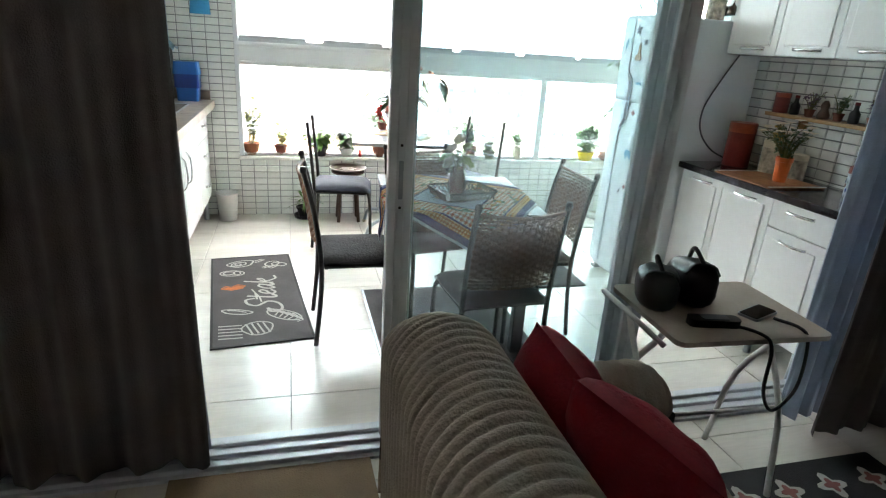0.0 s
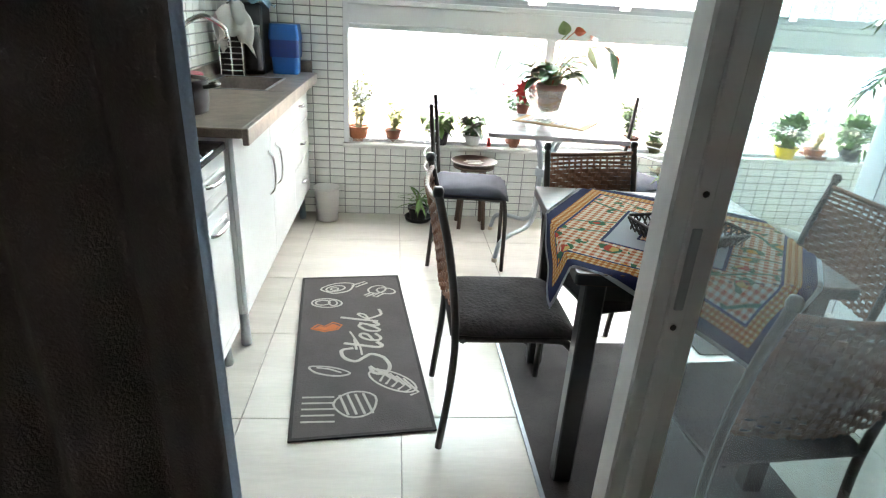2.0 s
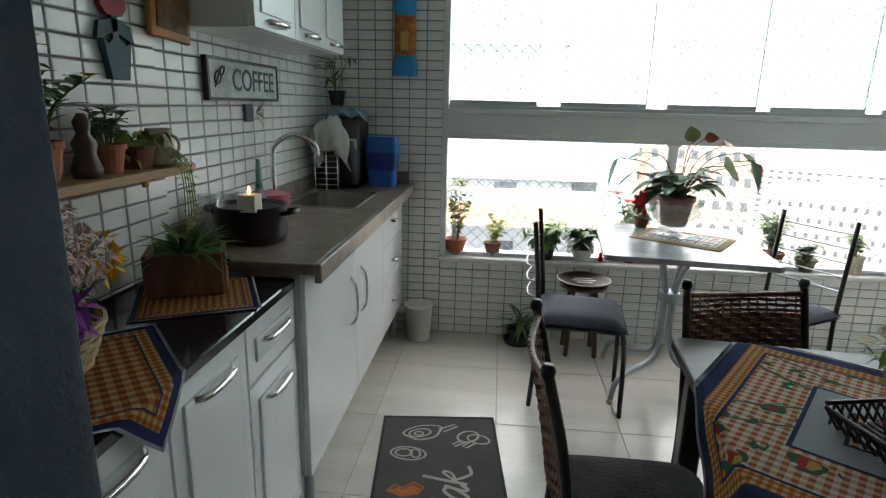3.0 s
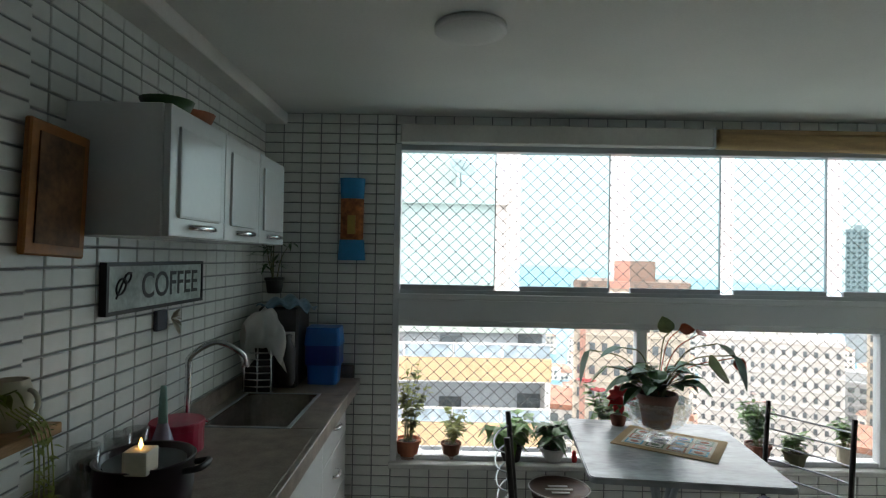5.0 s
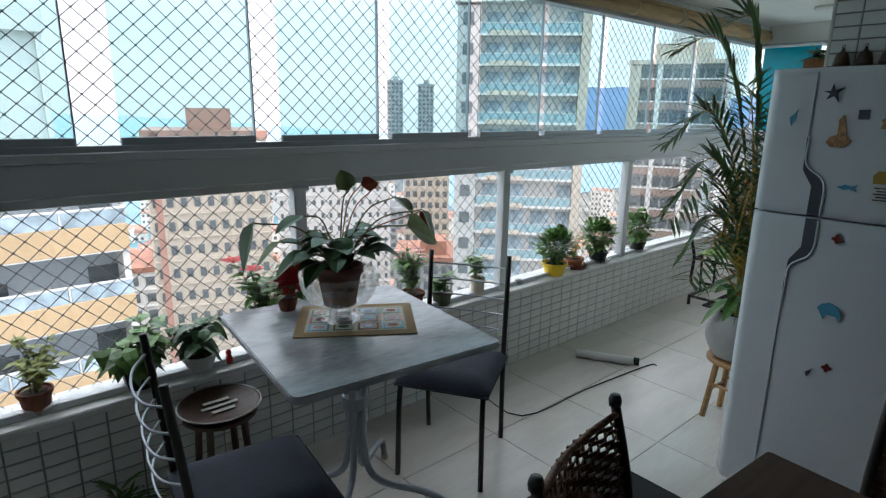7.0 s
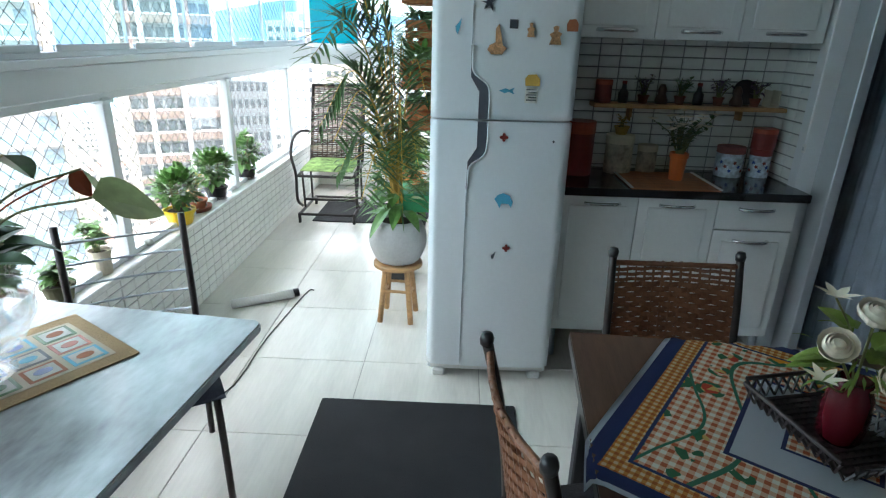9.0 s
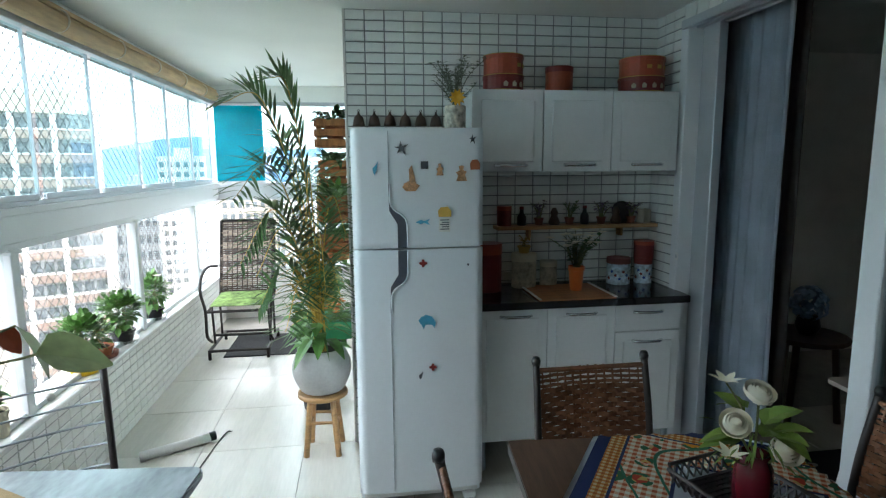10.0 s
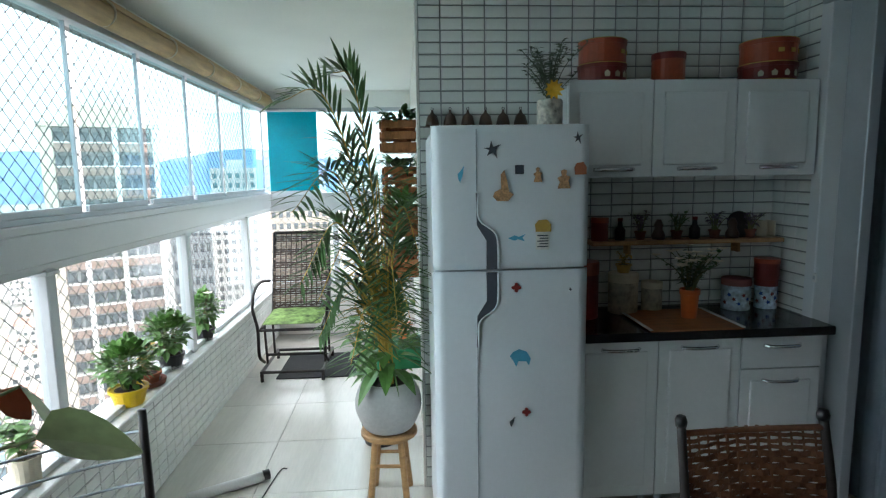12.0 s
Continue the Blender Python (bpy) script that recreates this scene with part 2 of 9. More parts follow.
def box(x0, y0, z0, x1, y1, z1, bevel=0.0, bm=None, seg=1):
    out = bm or bmesh.new()
    r = bmesh.ops.create_cube(out, size=1.0, matrix=Matrix.Translation(((x0 + x1) / 2, (y0 + y1) / 2, (z0 + z1) / 2)) @ Matrix.Diagonal((abs(x1 - x0), abs(y1 - y0), abs(z1 - z0), 1)))
    if bevel:
        es = list({e for v in r["verts"] for e in v.link_edges})
        bmesh.ops.bevel(out, geom=es, offset=bevel, segments=seg, affect="EDGES", profile=0.7)
    return out


def lathe(profile, n=20, bm=None, m=None, caps=True):
    """A turned body: (radius, z) from bottom to top."""
    out = bm or bmesh.new()
    rings = []
    for r, z in profile:
        ring = []
        for i in range(n):
            a = 2 * math.pi * i / n
            p = Vector((r * math.cos(a), r * math.sin(a), z))
            ring.append(out.verts.new(m @ p if m else p))
        rings.append(ring)
    for a, b in zip(rings, rings[1:]):
        for i in range(n):
            j = (i + 1) % n
            out.faces.new((a[i], a[j], b[j], b[i]))
    if caps:
        out.faces.new(rings[0][::-1])
        out.faces.new(rings[-1])
    return out


def tube(points, r, n=8, bm=None, caps=True, r_end=None):
    """A round bar along points."""
    out = bm or bmesh.new()
    pts = [Vector(p) for p in points]
    rings = []
    ref = None
    for i, p in enumerate(pts):
        d = (pts[min(i + 1, len(pts) - 1)] - pts[max(i - 1, 0)]).normalized()
        if ref is None:
            ref = d.orthogonal().normalized()
        ref = (ref - d * ref.dot(d)).normalized()
        s = d.cross(ref)
        rr = r if r_end is None else r + (r_end - r) * i / (len(pts) - 1)
        rings.append([out.verts.new(p + (ref * math.cos(2 * math.pi * k / n) + s * math.sin(2 * math.pi * k / n)) * rr) for k in range(n)])
    for a, b in zip(rings, rings[1:]):
        for i in range(n):
            j = (i + 1) % n
            out.faces.new((a[i], a[j], b[j], b[i]))
    if caps:
        out.faces.new(rings[0][::-1])
        out.faces.new(rings[-1])
    return out


def curve_pts(ctrl, n=8):
    """Catmull-Rom points through ctrl."""
    c = [Vector(p) for p in ctrl]
    c = [c[0] * 2 - c[1]] + c + [c[-1] * 2 - c[-2]]
    out = []
    for i in range(1, len(c) - 2):
        for k in range(n):
            t = k / n
            out.append(0.5 * (2 * c[i] + (c[i + 1] - c[i - 1]) * t + (2 * c[i - 1] - 5 * c[i] + 4 * c[i + 1] - c[i + 2]) * t * t + (3 * c[i] - c[i - 1] - 3 * c[i + 1] + c[i + 2]) * t ** 3))
    out.append(c[-2])
    return out


def sheet(fn, nu, nv, thick=0.0, bm=None):
    """A sheet fn(u, v), given thickness along its normals."""
    out = bm or bmesh.new()
    g = [[out.verts.new(fn(i / nu, j / nv)) for j in range(nv + 1)] for i in range(nu + 1)]
    fs = [out.faces.new((g[i][j], g[i + 1][j], g[i + 1][j + 1], g[i][j + 1])) for i in range(nu) for j in range(nv)]
    if thick:
        out.normal_update()
        bmesh.ops.solidify(out, geom=fs, thickness=thick)
    return out


def flat_poly(pts, z0, z1, bm=None):
    """A prism over a plan outline."""
    out = bm or bmesh.new()
    a = [out.verts.new((x, y, z0)) for x, y in pts]
    b = [out.verts.new((x, y, z1)) for x, y in pts]
    out.faces.new(a[::-1])
    out.faces.new(b)
    for i in range(len(pts)):
        j = (i + 1) % len(pts)
        out.faces.new((a[i], a[j], b[j], b[i]))
    return out


def round_rect(w, d, r, n=4):
    pts = []
    for cx, cy, a0 in ((w / 2 - r, d / 2 - r, 0), (-w / 2 + r, d / 2 - r, 90), (-w / 2 + r, -d / 2 + r, 180), (w / 2 - r, -d / 2 + r, 270)):
        for k in range(n + 1):
            a = radians(a0 + 90 * k / n)
            pts.append((cx + r * math.cos(a), cy + r * math.sin(a)))
    return pts


def moved(bm, m):
    bmesh.ops.transform(bm, matrix=m, verts=bm.verts)
    return bm


def structure(name, bm, mat, label, category="structure", smooth=False):
    return tagged(part(name, bm, mat, smooth=smooth), label, category, kind="structure")

# ---- the place: plan in metres ----
XL, XE = -0.875, 6.05          # tiled west wall, far end of the balcony
YD0, YD1 = 1.95, 2.10          # door wall, room side and balcony side
YW = 5.22                      # inner face of the window wall
XK = 3.08                      # tiled wall behind the fridge
YK = 3.85                      # its free corner
H = 2.40                       # ceiling
SILL, TR0, TR1, WTOP = 0.515, 1.245, 1.425, 2.24

floor = structure("floor", box(-3.2, -2.6, -0.15, XE + 0.3, YW + 0.18, -0.006), M_FGROUT, "pale porcelain tiled floor with thin dark joints", "floor")
ceiling = structure("ceiling", box(XL - 0.2, YD0, H, XE + 0.3, YW + 0.35, H + 0.15), M_PLASTER, "smooth white painted balcony ceiling", "ceiling")
room_ceiling = structure("ceiling_room", box(-3.2, -2.6, 2.45, 4.2, YD0, 2.6), M_PLASTER, "white painted ceiling of the dim room", "ceiling")
wall_west = structure("wall_west", box(XL - 0.2, YD1, 0, XL - 0.004, YW + 0.2, H), M_GROUT, "wall of small white glazed tiles with grey joints", "wall")
wall_pier = structure("wall_pier", box(XL - 0.003, YD1, 0, XL + 0.031, 3.43, H), M_GROUT, "shallow pier of small white glazed tiles", "wall")
wall_north = structure("wall_north", box(XL, YW + 0.004, 0, -0.16, YW + 0.2, H), M_GROUT, "white tiled wall beside the balcony window", "wall")
parapet = structure("wall_parapet", box(-0.16, YW + 0.004, 0, XE, YW + 0.2, SILL - 0.03), M_GROUT, "low white tiled parapet under the window", "wall")
wall_east = structure("wall_east", box(XK + 0.004, YD0, 0, XK + 0.16, YK, H), M_GROUT, "white tiled wall behind the refrigerator and cabinets", "wall")
wall_side = structure("wall_side", box(XK + 0.16, YK - 0.15, 0, XE + 0.2, YK - 0.002, H), M_WALLIN, "plain pale wall along the end of the balcony", "wall")
corner_trim = structure("trim_corner", box(XK - 0.003, YK - 0.001, 0, XK + 0.16, YK + 0.012, H, 0.003), M_WALLIN, "pale corner strip of the tiled wall", "trim")
end_low = structure("wall_end", box(XE, YK, 0, XE + 0.2, YW + 0.2, SILL), M_WALLIN, "low pale parapet at the end of the balcony", "wall")
head_beam = structure("trim_window_head", box(-0.16, YW + 0.02, WTOP, XE, YW + 0.2, H), M_GROUT, "narrow tiled strip over the window", "trim")
end_beam = structure("trim_end_head", box(XE, YK, WTOP, XE + 0.2, YW + 0.2, H), M_PLASTER, "white strip over the end window", "trim")

structure("trim_soffit", box(XL, YD1, 2.335, XL + 0.12, YW, H - 0.001, 0.004), M_WALLIN, "plain boxed soffit along the tiled wall", "trim")
# sill slab and its face
structure("window_sill", box(-0.17, YW - 0.035, SILL - 0.03, XE + 0.02, YW + 0.19, SILL, 0.006), M_SILL, "white marble window sill, slightly stained", "sill")

# balcony window: rail, posts, lower panes, upper tilted panes
window = thing("window_1", "long aluminium balcony window with sliding tinted panes", "window", kind="structure")
bm = box(-0.16, YW + 0.01, TR0 + 0.03, XE, YW + 0.09, TR1 - 0.03, 0.006)
box(-0.16, YW + 0.025, TR0, XE, YW + 0.075, TR0 + 0.032, 0.003, bm)
box(-0.16, YW - 0.004, TR1 - 0.032, XE, YW + 0.10, TR1, 0.004, bm)
part("rail", bm, M_ALU, window, "thick horizontal white aluminium rail")
part("track", box(-0.16, YW + 0.02, TR1 - 0.001, XE, YW + 0.07, TR1 + 0.022, 0.003), M_ALUG, window)
part("jamb", box(-0.162, YW - 0.002, SILL, -0.128, YW + 0.09, WTOP, 0.003), M_ALU, window)
part("head", box(-0.16, YW + 0.0, WTOP - 0.035, XE, YW + 0.08, WTOP + 0.004, 0.003), M_ALUG, window)
part("lower_track", box(-0.16, YW + 0.03, SILL - 0.001, XE, YW + 0.07, SILL + 0.025, 0.003), M_ALU, window)
for x in (1.20, 2.53, 3.865, 5.2):
    bm = box(x - 0.028, YW + 0.015, SILL + 0.001, x + 0.028, YW + 0.075, TR0 + 0.01, 0.004)
    box(x - 0.04, YW + 0.005, TR0 - 0.012, x + 0.04, YW + 0.08, TR0 + 0.004, 0.003, bm)
    part("post", bm, M_ALU, window)
px = [-0.128, 1.20, 2.53, 3.865, 5.2, XE]
for a, b in zip(px, px[1:]):
    part("lower_pane", box(a + 0.03, YW + 0.045, SILL + 0.02, b - 0.03, YW + 0.053, TR0 + 0.005), M_GLASS, window).visible_shadow = False
edges = [(-0.125, 0.39), (0.53, 1.02), (1.14, 1.63), (1.71, 2.215), (2.31, 2.81), (2.87, 3.42), (3.49, 4.06), (4.13, 4.69), (4.75, 5.31), (5.36, 5.95)]
for a, b in edges:
    pane = part("upper_pane", box(a, YW + 0.041, TR1 + 0.02, b, YW + 0.049, WTOP - 0.03), M_GLASSB, window)
    pane.visible_shadow = False
    part("pane_rail", box(a, YW + 0.034, TR1 + 0.02, b, YW + 0.056, TR1 + 0.048, 0.003), M_ALUG, pane)
    part("pane_edge", box(b - 0.001, YW + 0.036, TR1 + 0.02, b + 0.004, YW + 0.054, WTOP - 0.03), M_ALUG, pane)

# the end window and its folded blue panes
end_window = thing("window_2", "aluminium window across the end of the balcony", "window", kind="structure")
part("rail", box(XE + 0.01, YK, TR0 + 0.0, XE + 0.09, YW + 0.09, TR1, 0.006), M_ALU, end_window)
part("head", box(XE + 0.0, YK, WTOP - 0.035, XE + 0.08, YW + 0.08, WTOP + 0.004, 0.003), M_ALUG, end_window)
part("lower_track", box(XE + 0.02, YK, SILL - 0.001, XE + 0.07, YW + 0.09, SILL + 0.025, 0.003), M_ALU, end_window)
for y in (4.62, YK + 0.05):
    part("post", box(XE + 0.02, y - 0.028, SILL, XE + 0.08, y + 0.028, TR0 + 0.01, 0.004), M_ALU, end_window)
part("lower_pane", box(XE + 0.045, YK, SILL + 0.02, XE + 0.052, YW, TR0), M_GLASS, end_window).visible_shadow = False
part("upper_pane", box(XE + 0.045, YK, TR1, XE + 0.052, 4.7, WTOP - 0.03), M_GLASSB, end_window).visible_shadow = False
stack = thing("folded_panes", "stack of blue film covered panes folded at the end window", "window panes")
for k in range(6):
    part("pane", box(5.92 + 0.018 * k, 4.74 + 0.008 * k, TR1 + 0.01, 5.928 + 0.018 * k, 5.20 - 0.004 * k, WTOP - 0.04, 0.002), M_BLUEPANEL, stack)
part("clip", box(5.90, 4.73, WTOP - 0.05, 6.04, 5.20, WTOP - 0.03, 0.003), M_ALU, stack)
part("clip", box(5.90, 4.73, TR1, 6.04, 5.20, TR1 + 0.025, 0.003), M_ALU, stack)


# safety net outside the panes
def net(x0, x1, z0, z1, y, cell=0.077, w=0.0020, along="x"):
    bm = bmesh.new()
    run = z1 - z0
    lean = run * 1.06
    k = x0 - lean
    while k < x1 + lean:
        for s in (1, -1):
            a = [k, z0] if s > 0 else [k, z1]
            b = [k + lean, z1] if s > 0 else [k + lean, z0]
            ta, tb = max(0.0, (x0 - a[0]) / lean), min(1.0, (x1 - a[0]) / lean)
            if tb - ta > 0.01:
                p = [a[0] + lean * ta, a[1] + (b[1] - a[1]) * ta]
                q = [a[0] + lean * tb, a[1] + (b[1] - a[1]) * tb]
                pp = [(p[0], y, p[1]), (q[0], y, q[1])] if along == "x" else [(y, p[0], p[1]), (y, q[0], q[1])]
                tube(pp, w, 3, bm, caps=False)
        k += cell
    # knots where the cords cross
    ks = [x0 - lean + cell * i for i in range(int((x1 - x0 + 2 * lean) / cell) + 1)]
    for a in ks:
        for b in ks:
            x = (a + b + lean) / 2
            z = z0 + run * (x - a) / lean
            if x0 < x < x1 and z0 < z < z1:
                c = Vector((x, y, z)) if along == "x" else Vector((y, x, z))
                q = [bm.verts.new(c + Vector(d) * 0.0052) for d in ((1, 0, 0), (0, 1, 0), (-1, 0, 0), (0, -1, 0), (0, 0, 1), (0, 0, -1))]
                for i in range(4):
                    bm.faces.new((q[i], q[(i + 1) % 4], q[4]))
                    bm.faces.new((q[(i + 1) % 4], q[i], q[5]))
    return bm


tagged(part("safety_net", net(-0.15, XE, SILL, WTOP + 0.05, YW + 0.17), M_NET), "fine diamond mesh safety net outside the window", "net", kind="stuff")
tagged(part("safety_net", net(YK, YW + 0.1, SILL, WTOP + 0.05, XE + 0.17, along="y"), M_NET), "fine diamond mesh safety net at the balcony end", "net", kind="stuff")

# door wall: return beside the cabinets, lintel, tracks, sliding glass door
structure("wall_south_return", box(2.80, YD0, 0, XK + 0.004, YD1 - 0.004, H), M_GROUT, "narrow tiled return beside the door", "wall")
structure("wall_south_left", box(-3.2, YD0, 0, -0.96, YD1, H), M_WALLIN, "plain wall beside the sliding door", "wall")
structure("wall_south_lintel", box(-0.96, YD0, 2.315, 2.80, YD1, H), M_GROUT, "tiled lintel over the sliding door", "wall")
frame_ = thing("door_frame_1", "wide pale aluminium sliding door frame", "door frame", kind="structure")
bm = bmesh.new()
for k in range(3):
    box(-0.95, 1.985 + 0.06 * k, 0.0, 2.78, 2.015 + 0.06 * k, 0.032, 0.003, bm)
box(-0.95, 1.965, -0.004, 2.78, 2.17, 0.014, 0.002, bm)
part("floor_track", bm, M_ALUG, frame_, "ribbed aluminium floor track")
bm = bmesh.new()
for k in range(3):
    box(-0.95, 1.985 + 0.06 * k, 2.27, 2.78, 2.015 + 0.06 * k, 2.315, 0.003, bm)
part("head_track", bm, M_ALUG, frame_)
part("jamb", box(2.735, 1.96, 0, 2.80, 2.12, 2.315, 0.004), M_ALU, frame_)
part("jamb", box(2.60, 1.99, 0, 2.735, 2.04, 2.315, 0.004), M_ALUG, frame_)
part("jamb", box(-0.958, 1.96, 0, -0.90, 2.09, 2.315, 0.004), M_ALU, frame_)


def sliding_leaf(name, x0, x1, y, label):
    leaf = thing(name, label, "sliding door", kind="structure")
    for a, b in ((x0, x0 + 0.085), (x1 - 0.085, x1)):
        bm = box(a, y - 0.018, 0.034, b, y + 0.018, 2.27, 0.004)
        box(a + 0.028, y - 0.024, 0.04, b - 0.028, y - 0.016, 2.26, 0.002, bm)
        stile = part("stile", bm, M_ALU, leaf)
        if a == x0:
            part("lock", box(a + 0.035, y - 0.027, 1.0, a + 0.05, y - 0.022, 1.13, 0.002), M_STEEL, stile)
            part("screw", moved(lathe([(0.005, 0), (0.005, 0.003)], 8), pose(a + 0.042, y - 0.022, 0.97, 90)), M_DARKMETAL, stile)
            part("screw", moved(lathe([(0.005, 0), (0.005, 0.003)], 8), pose(a + 0.042, y - 0.022, 1.18, 90)), M_DARKMETAL, stile)
    part("rail", box(x0 + 0.085, y - 0.016, 0.034, x1 - 0.085, y + 0.016, 0.10, 0.003), M_ALU, leaf)
    part("rail", box(x0 + 0.085, y - 0.016, 2.2, x1 - 0.085, y + 0.016, 2.27, 0.003), M_ALU, leaf)
    part("pane", box(x0 + 0.08, y - 0.003, 0.095, x1 - 0.08, y + 0.003, 2.205), M_DOORGLASS, leaf).visible_shadow = False
    return leaf


sliding_leaf("door_1", 0.585, 1.60, 2.12, "sliding door leaf with pale frame and greenish glass")
sliding_leaf("door_2", 0.565, 1.64, 2.06, "second sliding door leaf pushed behind the first")

# the room behind the door
structure("wall_room_west", box(-3.3, -2.6, 0, -3.2, YD0, 2.45), M_WALLIN, "plain wall of the dim room", "wall")
structure("wall_room_east", box(4.1, -2.6, 0, 4.2, YD0, 2.45), M_WALLIN, "plain wall of the dim room", "wall")
structure("wall_room_south", box(-3.2, -2.7, 0, 4.2, -2.6, 2.45), M_WALLIN, "plain back wall of the dim room", "wall")
structure("wall_south_right", box(XK + 0.004, YD0 - 0.01, 0, 4.2, YD0 - 0.002, 2.45), M_WALLIN, "plain wall beside the sliding door", "wall")

# ---- outside: ground, sea, hills, buildings ----
M_GROUND = surf("distant_town_ground", (0.20, 0.19, 0.17), 0.95, vary=0.5, scale=0.05, fine=0.4)
M_SEA = surf("sea_water", (0.10, 0.24, 0.30), 0.35, vary=0.12, scale=0.01, fine=0.1)
# distance haze over the hills is put into their blue base colour
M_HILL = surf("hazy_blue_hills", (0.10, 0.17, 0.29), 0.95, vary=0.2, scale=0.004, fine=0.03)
M_BWHITE = surf("white_facade", (0.62, 0.60, 0.57), 0.8, vary=0.08, scale=0.3, fine=3)
M_BCREAM = surf("cream_facade", (0.52, 0.45, 0.37), 0.8, vary=0.1, scale=0.3, fine=3)
M_BTAN = surf("tan_balcony_face", (0.50, 0.35, 0.20), 0.8, vary=0.1, scale=0.3, fine=3)
M_BGREY = surf("grey_facade", (0.34, 0.35, 0.35), 0.8, vary=0.1, scale=0.3, fine=3)
M_BBROWN = surf("brown_facade", (0.30, 0.23, 0.17), 0.8, vary=0.12, scale=0.3, fine=3)
M_BRED = surf("brick_red_facade", (0.40, 0.22, 0.17), 0.8, vary=0.12, scale=0.3, fine=3)
M_BROOF = surf("terracotta_roof", (0.32, 0.15, 0.10), 0.9, vary=0.25, scale=0.5, fine=4)
M_WIN = surf("dark_window_glass", (0.13, 0.15, 0.16), 0.15, vary=0.4, scale=0.4, fine=3)
M_WINT = surf("teal_balcony_glass", (0.28, 0.41, 0.44), 0.15, vary=0.25, scale=0.4, fine=3)
M_WINB = surf("pale_blue_balcony_recess", (0.34, 0.42, 0.47), 0.3, vary=0.45, scale=0.5, fine=2)
GZ = -58.0
EYE_P = (0.06, 2.8)

tagged(part("ground", box(-1500, 6.5, GZ - 1, 2500, 1200, GZ), M_GROUND), "town ground far below the balcony", "ground", kind="structure")
tagged(part("water", box(-4500, 260, GZ + 0.2, 900, 4800, GZ + 0.5), M_SEA), "pale blue green sea reaching the horizon", "sea", kind="structure")


def hills():
    bm = bmesh.new()
    n = 60
    top, low, back = [], [], []
    for i in range(n + 1):
        az = radians(52 + 66 * i / n)
        h = 62 + 48 * (0.5 + 0.5 * math.sin(i * 0.33 + 0.6)) * (0.55 + 0.45 * math.sin(i * 0.11)) + 16 * noise.noise((i * 0.4, 3.1, 0))
        x, y = math.sin(az), math.cos(az)
        low.append(bm.verts.new((1900 * x, 1900 * y, GZ)))
        top.append(bm.verts.new((2150 * x, 2150 * y, h)))
        back.append(bm.verts.new((2500 * x, 2500 * y, GZ)))
    for i in range(n):
        bm.faces.new((low[i], low[i + 1], top[i + 1], top[i]))
        bm.faces.new((top[i], top[i + 1], back[i + 1], back[i]))
    return bm


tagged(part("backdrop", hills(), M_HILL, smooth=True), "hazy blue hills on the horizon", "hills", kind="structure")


def tower(label, az0, az1, dist, el_top, wall, win, floors, cols, depth=14.0, band=None, name="apartment_building", roof=None, stripes=None, win_w=0.55, win_h=0.5):
    """A building facing the balcony: storeys with recessed windows, slab bands, and roof works."""
    a0, a1 = radians(az0), radians(az1)
    p0 = Vector((EYE_P[0] + dist * math.sin(a0), EYE_P[1] + dist * math.cos(a0), 0))
    p1 = Vector((EYE_P[0] + dist * math.sin(a1), EYE_P[1] + dist * math.cos(a1), 0))
    w = (p1 - p0).length
    top = 1.56 + dist * math.tan(radians(el_top))
    hgt = top - GZ
    t = new(name)
    ang = math.atan2(p1.y - p0.y, p1.x - p0.x)
    t.matrix_basis = Matrix.Translation((p0.x, p0.y, GZ)) @ Matrix.Rotation(ang, 4, "Z")
    tagged(t, label, "building")
    part("wall", box(0, 0.25, 0, w, depth, hgt - 0.06), wall, t)
    fh = 2.95
    nf = min(floors, int(hgt / fh))
    cw = w / cols
    if nf:
        sm_ = mesh_of("floor_slab", box(-0.05, -0.05, -0.12, w + 0.05, 0.27, 0.75 if band else 0.06))
        sm_.materials.append(band or wall)
    for f in range(nf):
        o = new("balcony_band" if band else "floor_slab", sm_)
        o.parent = t
        o.matrix_basis = Matrix.Translation((0, 0, hgt - 1.0 - fh * (f + 1)))
    me = mesh_of("window", box(-cw * win_w / 2, 0.12, 0, cw * win_w / 2, 0.3, fh * win_h))
    me.materials.append(win)
    for f in range(nf):
        z = hgt - 1.0 - fh * (f + 1) + (0.8 if band else 0.75)
        for c in range(cols):
            o = new("window", me)
            o.parent = t
            o.matrix_basis = Matrix.Translation((cw * (c + 0.5), 0, z))
    pier_me = mesh_of("pier", box(-0.12, 0.02, 0, 0.12, 0.27, hgt - 0.4))
    pier_me.materials.append(wall)
    for c in range(cols + 1):
        o = new("pier", pier_me)
        o.parent = t
        o.matrix_basis = Matrix.Translation((cw * c, 0, 0))
    if stripes:
        for u in stripes:
            part("stripe", box(w * u - 0.35, -0.1, 0, w * u + 0.35, 0.3, hgt - 0.2), M_BRED, t)
    part("parapet", box(-0.2, -0.1, hgt - 0.9, w + 0.2, depth + 0.1, hgt), roof or wall, t)
    part("tank_house", box(w * 0.35, 2, hgt, w * 0.72, depth * 0.6, hgt + 2.6), roof or wall, t)
    return t




